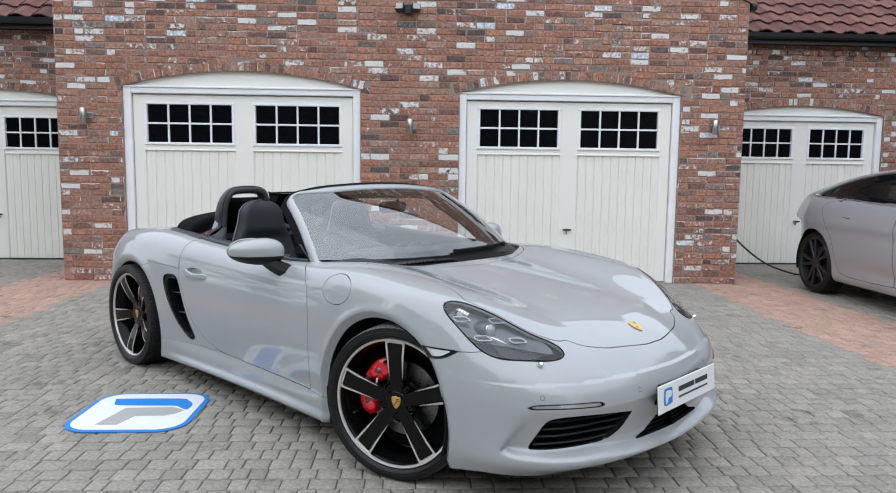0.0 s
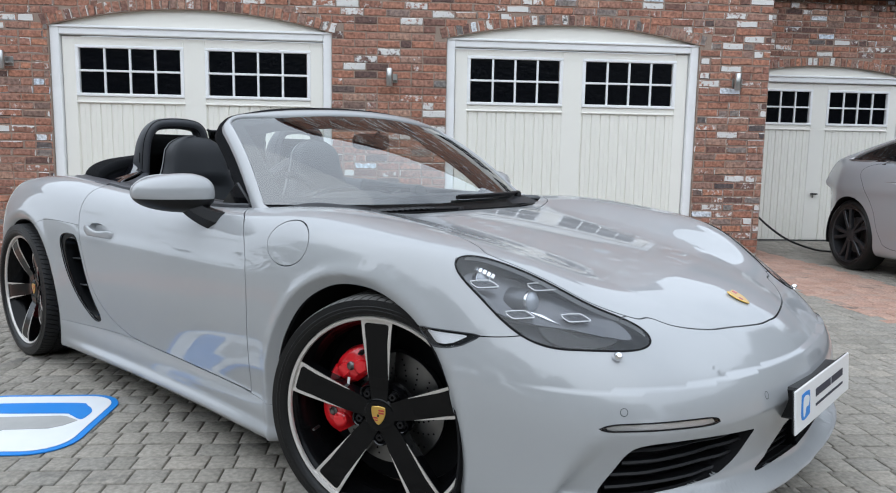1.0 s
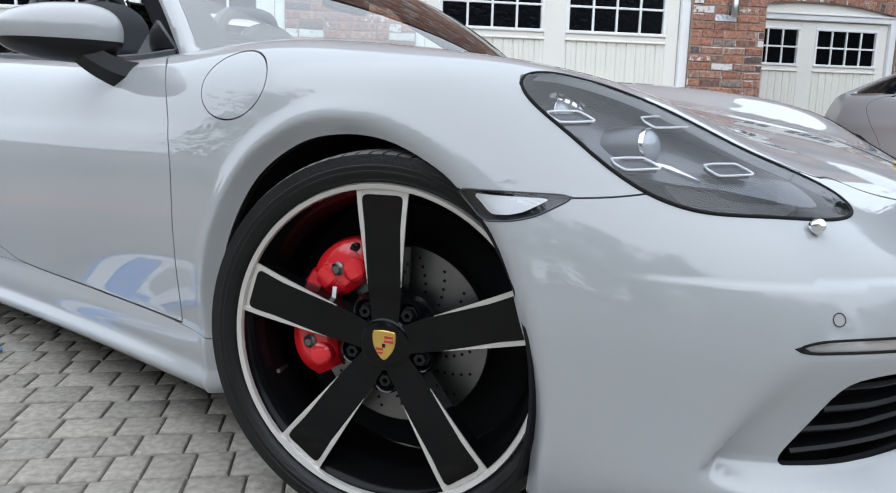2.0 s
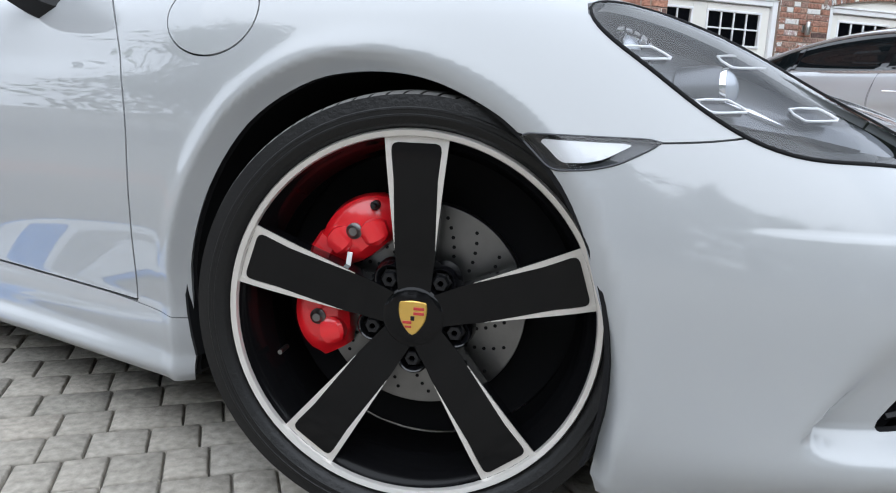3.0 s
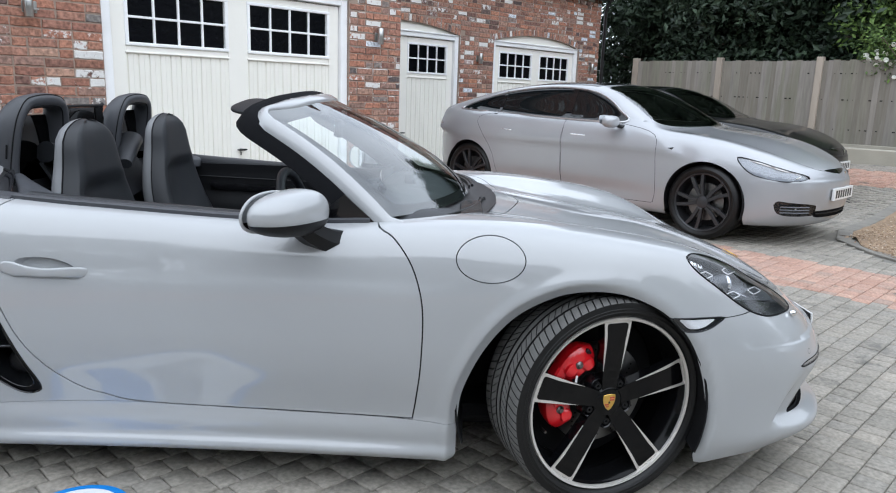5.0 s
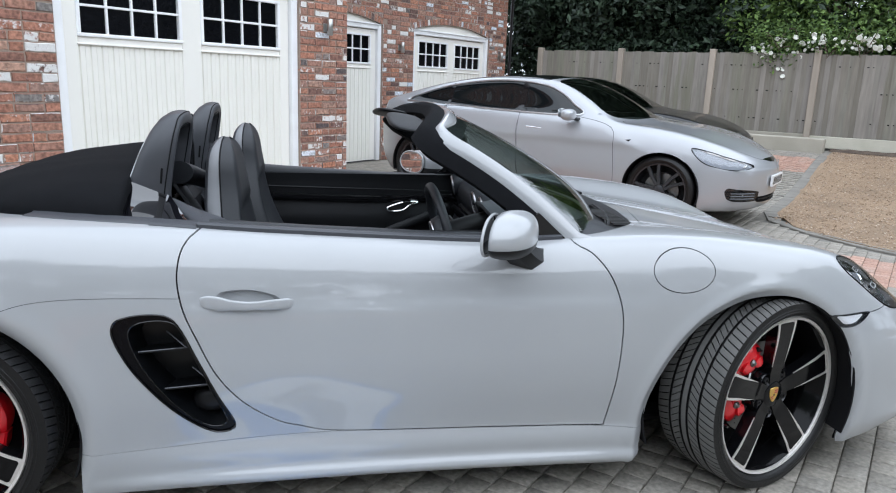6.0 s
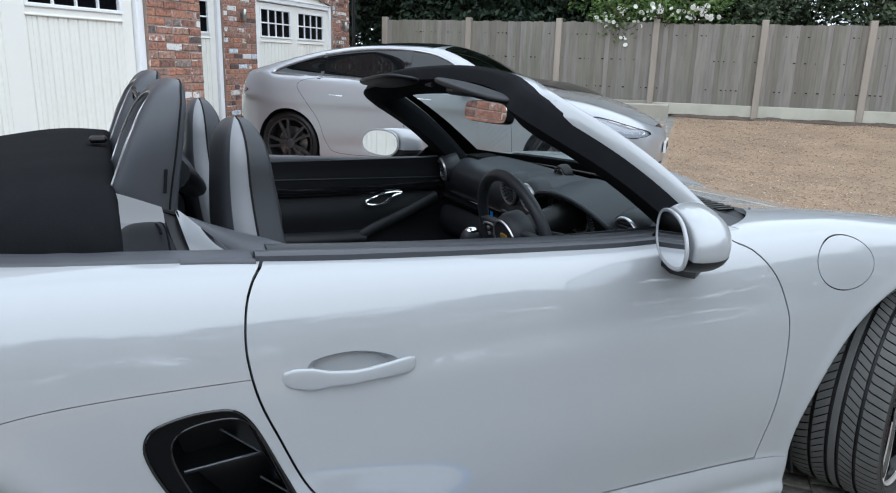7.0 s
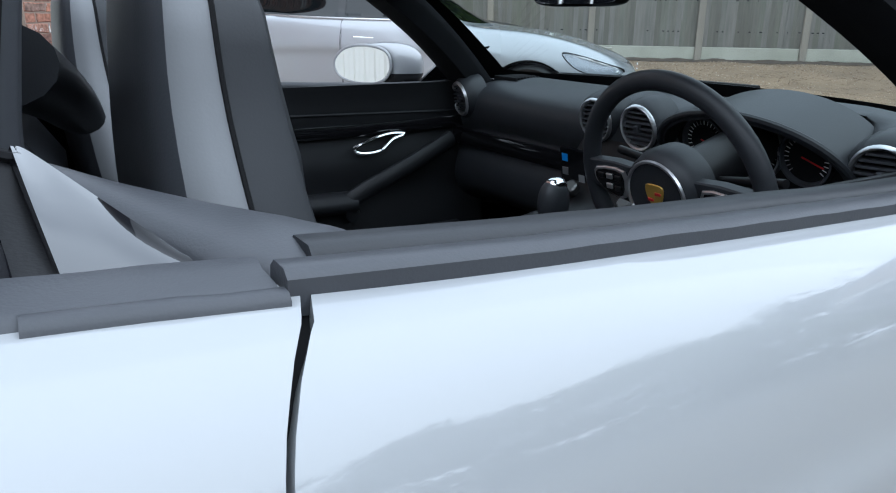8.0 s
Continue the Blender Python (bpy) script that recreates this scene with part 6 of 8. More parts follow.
part("pillar_trim", sweep(inner_run, rings_i, up=(.55, 0, .83), scale=1 + .30 * on_pillar[:, 0]), SOFT_TOP, screen, "padded black pillar and header trim", angle=60)
# ceramic border
for uv in ([(u, .0, 0.05 + .05 * u**8) for u in np.linspace(-1, 1, 31)], [(u, .895 - .03 * u**8, 1.0) for u in np.linspace(-1, 1, 31)], [(u, .80 + .10 * (u / .13) ** 4, .90) for u in np.linspace(-.13, .13, 9)]):
    part("glass_border", sheet(np.array([[glass_at(u, a, .004), glass_at(u, b, .004)] for u, a, b in uv])), MATT_BLACK, screen)
for s in (-1, 1):
    part("glass_border", sheet(np.array([[glass_at(s * (.955 - .03 * (1 - v) ** 3), v, .004), glass_at(s * 1.018, v, .004)] for v in np.linspace(0, 1, 20)])), MATT_BLACK, screen)
# cowl below the glass, with the wipers
cow = []
for u in np.linspace(-1, 1, 33):
    a = glass_at(u, .0) + (-.03, 0, -.004)
    y = a[1]
    ay = abs(y)
    xf = np.interp(ay, [0, .2, .42, .56, .655, .712, .8], [-.292, -.302, -.342, -.402, -.492, -.592, -.65])
    b = np.array([max(xf, a[0] + .02), y * 1.0, float(.848 if ay < .6 else .842)])
    cow.append([a, (a + b) / 2 + (0, 0, -.022), b])
part("cowl", sheet(np.array(cow), .004), SATIN_BLACK, car, "black scuttle panel below the windscreen")
for y0, y1, dv in ((.55, -.02, .03), (-.06, -.56, -.055)):
    arm = [glass_at(y / .715, dv, -.012) + (.02, 0, .0) for y in np.linspace(y0, y1, 10)]
    wip = new("wiper")
    wip.parent, wip.empty_display_size = car, .05
    part("wiper_arm", tube(arm, .006, 8), SATIN_BLACK, wip)
    part("wiper_blade", tube([np.array(p) + (-.012, 0, -.006) for p in arm], .005, 6, ry=.009), RUBBER, wip)
    part("wiper_pivot", moved(lathe([(0, .004), (.012, .003), (.016, -.006), (.018, -.02)], 14, "z"), Matrix.Translation(Vector(arm[0]))), SATIN_BLACK, wip)
part("cowl_vent", join(*[block(-.44 + .004 * 0, -.36, y, y + .012, .850, .858, .002) for y in np.linspace(-.5, -.2, 12)]), GLOSS_BLACK, car)

# sun visors, latch and rear-view mirror
for s in (-1, 1):
    visor = moved(blob((0, 0, 0), (.070, .175, .012), 3.0, 18, 40), pose(-1.175, s * .325, 1.186, -s * 6, 8, 0))
    part("sun_visor", visor, LEATHER_DARK, screen, "folded black sun visor", angle=70)
    part("visor_hinge", tube([(-1.075, s * .17, 1.182), (-1.07, s * .30, 1.184), (-1.075, s * .43, 1.180)], .009, 8), SATIN_BLACK, screen)
part("header_latch", block(-1.07, -.99, -.09, .09, 1.155, 1.185, .012), SATIN_BLACK, screen)
rv = new("rear_view_mirror")
rv.parent, rv.matrix_basis, rv.empty_display_size = car, pose(-.955, .015, 1.106, 0, 4, 10), .05
oval = smooth_loop([(-.115, -.018), (-.105, .026), (0, .034), (.105, .026), (.115, -.018), (.09, -.034), (0, -.036), (-.09, -.034)], 5)
part("mirror_shell", prism(oval, -.004, .032, "yz", .012), SATIN_BLACK, rv)
part("mirror_face", prism(oval * .92, -.0065, -.0045, "yz"), MIRROR, rv, "silver mirror glass")
part("mirror_stem", tube([(.03, 0, .02), (.05, 0, .04), (.05, 0, .062)], .010), SATIN_BLACK, rv)


# ---------------------------------------------------------------- door mirrors
for s in (-1, 1):
    fix = (lambda vf: vf) if s > 0 else flipped
    mir = new("door_mirror")
    mir.parent, mir.empty_display_size = doors[0 if s < 0 else 1], .05
    tagged(mir, "body-coloured door mirror on a black foot")

    def swept(v):
        # fuller in front, cut off at the glass, higher inboard
        v = v.copy()
        v[..., 0] = np.where(v[..., 0] < -.045, -.045 + (v[..., 0] + .045) * .15, v[..., 0])
        v[..., 0] -= .10 * (v[..., 1] / .12) * .55 + .0
        v[..., 2] *= 1 - .18 * np.clip(v[..., 1] / .12, -1, 1)
        return v

    cap = blob((-.932, .914, .904), (.080, .117, .067), 2.4, 26, 44, swept)
    g = cap[0][:, 2] - (.885)
    part("mirror_cap", fix(clip(cap, -g)), PAINT, mir, angle=70)
    base = (cap[0] * (1, 1, 1) + (0, 0, -.002), cap[1])
    low = clip(base, base[0][:, 2] - .885)
    low = (np.stack([low[0][:, 0], low[0][:, 1], .885 + (low[0][:, 2] - .885) * .95], 1), low[1])
    part("mirror_bottom", fix(low), SATIN_BLACK, mir, angle=70)
    ovl = smooth_loop([(-.100, -.012), (-.088, .042), (-.02, .060), (.06, .050), (.104, .008), (.088, -.036), (.02, -.056), (-.06, -.050)], 5)
    face = np.array([(-.992 - .055 * (a / .12), .914 + .94 * a, .906 + .96 * b) for a, b in ovl])
    gl = (np.concatenate([face, [face.mean(0)]]), [(i, (i + 1) % len(face), len(face)) for i in range(len(face))])
    part("mirror_glass", fix((gl[0] + (-.004, 0, 0), gl[1])), MIRROR, mir, "silver mirror glass")
    part("mirror_rim", fix(tube(face * (1, 1, 1) + (-.002, 0, 0), .0045, 10, closed=True, up=(1, .3, 0))), PAINT, mir)
    foot_run = [(-.832, .765, .806), (-.850, .800, .810), (-.885, .842, .838), (-.915, .872, .872)]
    foot_ring = [(-.048, -.022), (-.044, .024), (.0, .034), (.044, .030), (.054, -.004), (.030, -.034), (-.026, -.036)]
    part("mirror_foot", fix(sweep(smooth_loop(foot_run, 4, closed=False), foot_ring, scale=np.linspace(1.12, .92, 13))), SATIN_BLACK, mir, "angular black mirror foot", angle=30)
    # corner piece ahead of the door glass
    tri = [(-.705, .858), (-.90, .862), (-.800, .942)]
    part("quarter_pane", fix(prism(tri, .738, .748, "xz")), GLOSS_BLACK, doors[0 if s < 0 else 1])

# ---------------------------------------------------------------- belt strips and door linings
belt_y = natural([(-2.6, .62), (-2.42, .655), (-2.25, .722), (-2.0, .742), (-1.7, .745), (-1.2, .746), (-.85, .746), (-.70, .742)])


def belt_z(x, y=None):
    """Height of the shoulder surface."""
    y = float(belt_y(x)) if y is None else y
    zs = np.linspace(.75, 1.0, 200)
    val = body_value(np.stack([np.full(200, x), np.full(200, y), zs], -1))
    return float(zs[np.argmax(val > 0)])


strip_ring = [(-.016, -.018), (-.016, .004), (-.010, .009), (.008, .009), (.015, .004), (.016, -.018)]
for s in (-1, 1):
    fix = (lambda vf: vf) if s > 0 else flipped
    dr = doors[0 if s < 0 else 1]
    xs = np.linspace(-.72, -1.828, 30)
    part("window_seal", fix(sweep([(x, float(belt_y(x)) - .004, belt_z(x) + .004) for x in xs], strip_ring)), GREY_PLASTIC, dr, "dark grey rubber window seal", angle=50)
    xs2 = np.linspace(-.74, -1.80, 20)
    part("lining_top", fix(sweep([(x, .700, belt_z(x) + .004) for x in xs2], [(-.022, -.03), (-.022, .003), (-.014, .010), (.012, .010), (.02, .003), (.02, -.03)])), LEATHER, dr, "soft black door capping", angle=50)
    # lining: a curved card with a groove, arm rest and grab rail
    card = []
    for x in np.linspace(-.72, -1.80, 26):
        row = []
        for t in np.linspace(0, 1, 22):
            z = .872 - .60 * t
            y = .682 + .012 * math.sin(t * 6) - (.006 if .13 < t < .16 else 0) - .02 * max(0, t - .5)
            y -= .018 * math.exp(-((z - .655) / .05) ** 2)
            row.append((x, y, z))
        card.append(row)
    part("door_card", fix(sheet(np.array(card), .01, flip=True)), LEATHER_DARK, dr, "black door lining", angle=60)
    part("lining_line", fix(tube([(x, .676, .795 - .02 * (x + 1.2)) for x in np.linspace(-.74, -1.78, 16)], .004, 6)), LEATHER_DARK, dr)
    part("trim_strip", fix(sweep([(x, .672, .762 + .012 * math.sin((x + .7) * 3)) for x in np.linspace(-.74, -1.70, 18)], [(-.004, -.016), (-.008, 0), (-.004, .016), (.006, .016), (.006, -.016)])), GLOSS_BLACK, dr)
    loop = smooth_loop([(-1.145, .655, .705), (-1.125, .652, .690), (-1.07, .650, .694), (-1.03, .652, .722), (-.99, .656, .733), (-1.03, .654, .738), (-1.08, .652, .730)], 5)
    part("pull_handle", fix(tube(loop, .0055, 8, closed=True)), CHROME, dr, "satin chrome inner handle")
    rail = smooth_loop([(-.84, .650, .712), (-.95, .632, .668), (-1.05, .622, .628), (-1.13, .622, .595), (-1.18, .630, .560), (-1.16, .640, .52)], 5, closed=False)
    part("grab_rail", fix(tube(rail, .018, 10, ry=.024)), LEATHER_DARK, dr, "padded black grab rail")
    part("arm_rest", fix(sweep([(-1.16, .648, .56), (-1.4, .645, .565), (-1.70, .65, .58)], circle(.045, 14, .03))), LEATHER_DARK, dr)
    part("pocket", fix(block(-1.55, -.80, .60, .66, .33, .47, .03)), LEATHER_DARK, dr)
    # rear shoulder trim behind the door
    sh_run = [(-1.772, .700, .886), (-1.805, .664, .893), (-1.85, .614, .906), (-1.897, .570, .922), (-1.938, .535, .938)]
    part("shoulder_trim", fix(sweep(smooth_loop(sh_run, 5, closed=False), [(-.058, -.034), (-.057, -.004), (-.051, .007), (-.036, .014), (-.012, .018), (.014, .017), (.036, .012), (.050, .003), (.056, -.010), (.055, -.034), (0, -.040)], scale=np.interp(np.linspace(0, 1, 21), [0, .04, .12, .3, .5, .75, 1], [.62, .86, .98, .90, .66, .44, .30]))), GREY_PLASTIC, car, "dark grey shoulder moulding", angle=60)
    xs3 = np.linspace(-1.832, -2.30, 16)
    part("rear_seal", fix(sweep([(x, float(belt_y(x)) - .002, belt_z(x, float(belt_y(x)) - .002)) for x in xs3], [(-.040, -.02), (-.040, .006), (-.034, .008), (-.022, .004), (.004, .003), (.014, .000), (.018, -.006), (.018, -.018)])), GREY_PLASTIC, car, "dark rubber rear seal", angle=40)
    xs4 = np.linspace(-1.829, -1.958, 8)
    part("seal_lip", fix(sweep([(x, float(belt_y(x)) + .012, belt_z(x, float(belt_y(x)) + .012)) for x in xs4], [(-.012, -.010), (-.011, .0025), (-.005, .0045), (.003, .004), (.008, .000), (.009, -.008)])), GREY_PLASTIC, car, "black rubber lip", angle=50)

# ---------------------------------------------------------------- cabin
part("cabin_floor", block(-1.95, -.45, -.66, .66, .20, .26, .02), MATT_BLACK, car)
part("bulkhead", block(-2.02, -1.94, -.68, .68, .22, .90, .03), LEATHER_DARK, car)
part("footwell", block(-.50, -.42, -.66, .66, .2, .82, .02), MATT_BLACK, car)
dash_prof = [(-.43, .845), (-.52, .872), (-.62, .886), (-.70, .882), (-.755, .868), (-.785, .845), (-.797, .815), (-.793, .775), (-.775, .745), (-.790, .735), (-.798, .715), (-.802, .690), (-.812, .655), (-.808, .61), (-.78, .565), (-.70, .525), (-.55, .50)]
dash = new("dashboard")
dash.parent, dash.empty_display_size = car, .05
ys = np.linspace(-.69, .69, 60)
dp = smooth_loop(np.array(dash_prof), 3, closed=False)
dg = []
for y in ys:
    row = []
    for x, z in dp:
        edge_drop = max(0, abs(y) - .55) / .14
        curve = -.02 * (1 - (y / .69) ** 2)
        hood = math.exp(-((y + .32) / .175) ** 4) * math.exp(-((x + .66) / .10) ** 2) * (z > .80)
        pod = math.exp(-((y) / .10) ** 4) * math.exp(-((x + .66) / .10) ** 2) * (z > .84)
        row.append((x + curve + (.03 * hood if z < .87 else 0) + (.085 * math.exp(-((y + .32) / .158) ** 8) * min(1, max(0, (-.70 - x) / .05)) * min(1, max(0, (z - .70) / .04))), y, z - .03 * edge_drop**2 + .022 * hood + .008 * pod))
    dg.append(row)
part("dash_top", sheet(np.array(dg), .012, flip=False), LEATHER, dash, "black stitched leather dashboard", angle=70)
part("trim_bar", sweep([(-.815 - .004, y, .722) for y in np.linspace(.13, .66, 14)], [(-.006, -.022), (-.010, 0), (-.006, .022), (.01, .02), (.01, -.02)]), GLOSS_BLACK, dash, "gloss black dash strip")
part("trim_bar", sweep([(-.822, y, .706) for y in np.linspace(.20, .32, 6)], circle(.003, 6)), CHROME, dash)
part("trim_bar", sweep([(-.815, y, .722) for y in np.linspace(-.66, -.52, 6)], [(-.006, -.022), (-.010, 0), (-.006, .022), (.01, .02), (.01, -.02)]), GLOSS_BLACK, dash)


def vent(place, yaw, r=.046):
    v = new("air_vent")
    v.parent, v.matrix_basis, v.empty_display_size = dash, pose(*place, 0, -12, yaw), .03
    tagged(v, "round air vent with a chrome ring")
    part("ring", lathe([(r - .006, .0), (r - .004, -.009), (r, -.011), (r + .003, -.008), (r + .005, 0)], 40, "x"), SATIN_SILVER, v, "chrome ring")
    part("well", lathe([(0, .02), (r - .008, .018), (r - .004, -.002), (r + .002, .012), (r + .008, .03)], 32, "x"), MATT_BLACK, v)
    part("pod", lathe([(r + .004, -.004), (r + .010, .004), (r + .014, .03), (r + .012, .06)], 32, "x"), LEATHER, v)
    for k in np.linspace(-.78, .78, 7):
        w = math.sqrt(1 - k * k) * (r - .006)
        part("slat", block(-.008, .010, -w, w, k * r * .92 - .0022, k * r * .92 + .0022, .0008), GREY_PLASTIC, v)
    part("tab", block(-.014, .0, -.006, .006, -.008, .008, .002), GREY_PLASTIC, v)


for p, yaw in (((-.812, .64, .825), -8), ((-.826, .066, .834), 0), ((-.822, -.058, .832), 0), ((-.812, -.55, .822), 8)):
    vent(p, yaw)
for s in (-1, 1):
    for i in range(8):
        part("demister_slot", block(-.62 - .014 * i - .006, -.62 - .014 * i, s * .575 - .045 - .004 * i, s * .575 + .045 - .002 * i, .874, .8895, .001), MATT_BLACK, dash)
clock = new("dash_clock")
clock.parent, clock.matrix_basis, clock.empty_display_size = dash, pose(-.655, .012, .888, 0, -20, 0), .03
part("clock_case", lathe([(0, .03), (.030, .03), (.036, .015), (.036, -.004), (.033, -.007), (.030, -.004)], 32, "x"), SATIN_BLACK, clock)
part("clock_ring", lathe([(.029, -.004), (.031, -.008), (.035, -.004)], 32, "x"), CHROME, clock)
part("clock_face", lathe([(0, -.003), (.029, -.003)], 24, "x"), GREY_PLASTIC, clock)
part("clock_marks", join(*[moved(block(-.0045, -.0035, -.001, .001, .018, .026, .0003), Matrix.Rotation(radians(a), 4, "X")) for a in range(0, 360, 30)]), PLATE_WHITE, clock)

# instruments under their hood
dials = new("instruments")
dials.parent, dials.matrix_basis, dials.empty_display_size = dash, pose(-.805, -.32, .828, 0, -14, 0), .03
tagged(dials, "three round dials under a leather hood")
arc = np.linspace(-.12, math.pi + .12, 33)
hood = np.array([[(.09 - (.115 + .045 * math.sin(max(min(q, math.pi), 0))) * k, -.188 * math.cos(q) * (1 + .03 * k), -.022 + .103 * math.sin(q) + .004 * k) for q in arc] for k in np.linspace(0, 1, 9)])
part("hood", sheet(hood, .012, flip=True), LEATHER, dials, "stitched leather instrument hood", angle=60)
part("hood_edge", tube(hood[-1], .007, 8), LEATHER, dials)
for y, r in ((0, .056), (-.104, .046), (.104, .046)):
    part("dial", moved(lathe([(0, 0), (r - .003, 0), (r - .001, -.010), (r + .003, -.010), (r + .004, .004)], 36, "x"), pose(-.004, y, 0)), SATIN_SILVER if y == 0 else GREY_PLASTIC, dials, "round dial with a thin rim")
    part("dial_face", moved(lathe([(0, -.0015), (r - .004, -.0015)], 30, "x"), pose(-.004, y, 0)), MATT_BLACK, dials)
    marks = [moved(block(-.0035, -.0025, -.0008, .0008, r * .70, r * .88, .0002), Matrix.Rotation(radians(a), 4, "X")) for a in range(-130, 131, 13)]
    part("dial_marks", moved(join(*marks), pose(-.004, y, 0)), PLATE_WHITE, dials)
    part("needle", moved(moved(block(-.006, -.004, -.0012, .0012, -.008, r * .75, .0003), Matrix.Rotation(radians(110), 4, "X")), pose(-.004, y, 0)), CALIPER_RED, dials)
part("dial_panel", prism(smooth_loop([(-.175, -.05), (-.165, .03), (-.06, .072), (.06, .072), (.165, .03), (.175, -.05), (.06, -.07), (-.06, -.07)], 4), .0, .02, "yz"), MATT_BLACK, dials)

# steering wheel
sw = new("steering_wheel")
sw.parent, sw.matrix_basis, sw.empty_display_size = car, pose(-1.030, -.332, .781, 0, -16, 0), .05
tagged(sw, "black leather three-spoke steering wheel")
part("wheel_rim", tube([(0, .183 * math.sin(q), .183 * math.cos(q)) for q in np.linspace(0, 2 * math.pi, 64, endpoint=False)], .0165, 14, closed=True, up=(1, 0, 0)), LEATHER, sw)
part("boss", lathe([(0, -.034), (.058, -.034), (.068, -.026), (.074, -.005), (.07, .03)], 44, "x"), LEATHER, sw)
part("boss_ring", lathe([(.0565, -.0335), (.0580, -.0375), (.0615, -.0375), (.063, -.0335)], 44, "x"), SATIN_SILVER, sw)
part("crest", prism(smooth_loop([(-.017, .018), (0, .021), (.017, .018), (.017, .002), (.010, -.012), (0, -.024), (-.010, -.012), (-.017, .002)], 3) * 1.05, -.034, -.037, "yz", .001), GOLD, sw, "gold crest badge")
for y0, y1, z0, z1 in ((-.014, -.002, .004, .009), (.002, .014, -.008, -.003)):
    part("crest_bar", block(-.0385, -.0365, y0, y1, z0, z1, .0004), BADGE_RED, sw)
for sg in (-1, 1):
    arm = [(sg * .05, .030), (sg * .11, .034), (sg * .172, .030), (sg * .178, -.012), (sg * .13, -.034), (sg * .06, -.040)]
    part("spoke", prism(arm, -.016, .006, "yz", .003), LEATHER, sw, angle=30)
    frame_o = smooth_loop([(sg * .082, .022), (sg * .150, .020), (sg * .154, -.006), (sg * .120, -.026), (sg * .084, -.028)], 3)
    pad = part("keypad", prism(frame_o, -.021, -.015, "yz", .002), SATIN_SILVER, sw, "silver-framed keypad")
    part("keypad_face", prism((frame_o - frame_o.mean(0)) * .84 + frame_o.mean(0), -.0225, -.020, "yz"), GLOSS_BLACK, pad)
    for dy, dz in ((-.020, .008), (.0, .009), (.020, .008), (-.018, -.012), (.002, -.010)):
        part("button", moved(block(-.003, .002, -.007, .007, -.005, .005, .001), pose(-.0225, sg * .116 + dy, dz)), SATIN_SILVER if abs(dy) < .01 else SATIN_BLACK, pad)
for sg in (-1, 1):
    part("spoke", prism([(sg * .006, -.06), (sg * .030, -.055), (sg * .040, -.178), (sg * .022, -.180)], -.012, .006, "yz", .002), SATIN_SILVER, sw, "satin silver lower spoke", angle=30)
part("column", tube([(.02, 0, 0), (.22, 0, -.0)], .045, 16), SATIN_BLACK, sw)
for s in (-1, 1):
    part("stalk", tube([(.06, s * .05, .0), (.06, s * .12, .012), (.058, s * .17, .02)], .008), SATIN_BLACK, sw)

# console
con = new("centre_console")
con.parent, con.empty_display_size = car, .05
cp = [(-.80, .800), (-.826, .760), (-.838, .70), (-.865, .655), (-.93, .625), (-1.05, .605), (-1.25, .59), (-1.5, .58), (-1.9, .60)]
part("console_body", sheet(np.array([[(x, y, z - (.02 if abs(y) > .115 else 0) - (.30 if abs(y) > .13 else 0)) for y in (-.135, -.125, -.11, 0, .11, .125, .135)] for x, z in cp]), .01), SATIN_BLACK, con, angle=50)
scr = new("display")
scr.parent, scr.matrix_basis, scr.empty_display_size = con, pose(-.852, .042, .722, 0, -8, 0), .03
part("display_glass", block(-.004, .006, -.105, .105, -.045, .045, .004), GLOSS_BLACK, scr, "dark touch screen")
for k, (y, z, mt) in enumerate(((.085, .022, MAT_BLUE), (.085, -.010, SATIN_SILVER), (-.075, -.025, CALIPER_RED), (-.03, .02, GREY_STRIPE), (.03, -.02, GREY_STRIPE), (-.075, .015, SATIN_SILVER))):
    part("icon", block(-.0052, -.0042, y - .010, y + .010, z - .009, z + .009, .0005), mt, scr)
for i in range(10):
    part("console_button", moved(block(-.010, .010, -.007, .007, -.004, .006, .002), pose(-.885 - .022 * (i // 2), (-1) ** i * .085, .652 - .006 * (i // 2), 0, -25, 0)), SATIN_BLACK, con)
for s in (-1, 1):
    part("rotary_knob", moved(lathe([(0, .016), (.015, .016), (.019, .012), (.019, -.004)], 20, "z"), pose(-.868, s * .085, .676, 0, -45, 0)), STEEL, con)
gear = new("gear_selector")
gear.parent, gear.matrix_basis, gear.empty_display_size = con, pose(-1.02, -.03, .612), .03
part("gaiter", lathe([(0, .05), (.014, .045), (.03, .015), (.045, 0)], 24, "z"), LEATHER, gear)
part("knob", blob((0, 0, .078), (.034, .026, .048), 2.3), LEATHER, gear, "black gear knob")
part("knob_cap", blob((.004, 0, .112), (.024, .019, .018), 2.3), CHROME, gear, "chrome cap")
part("gate", block(-.07, .07, -.055, .055, -.004, .004, .003), STEEL, gear)


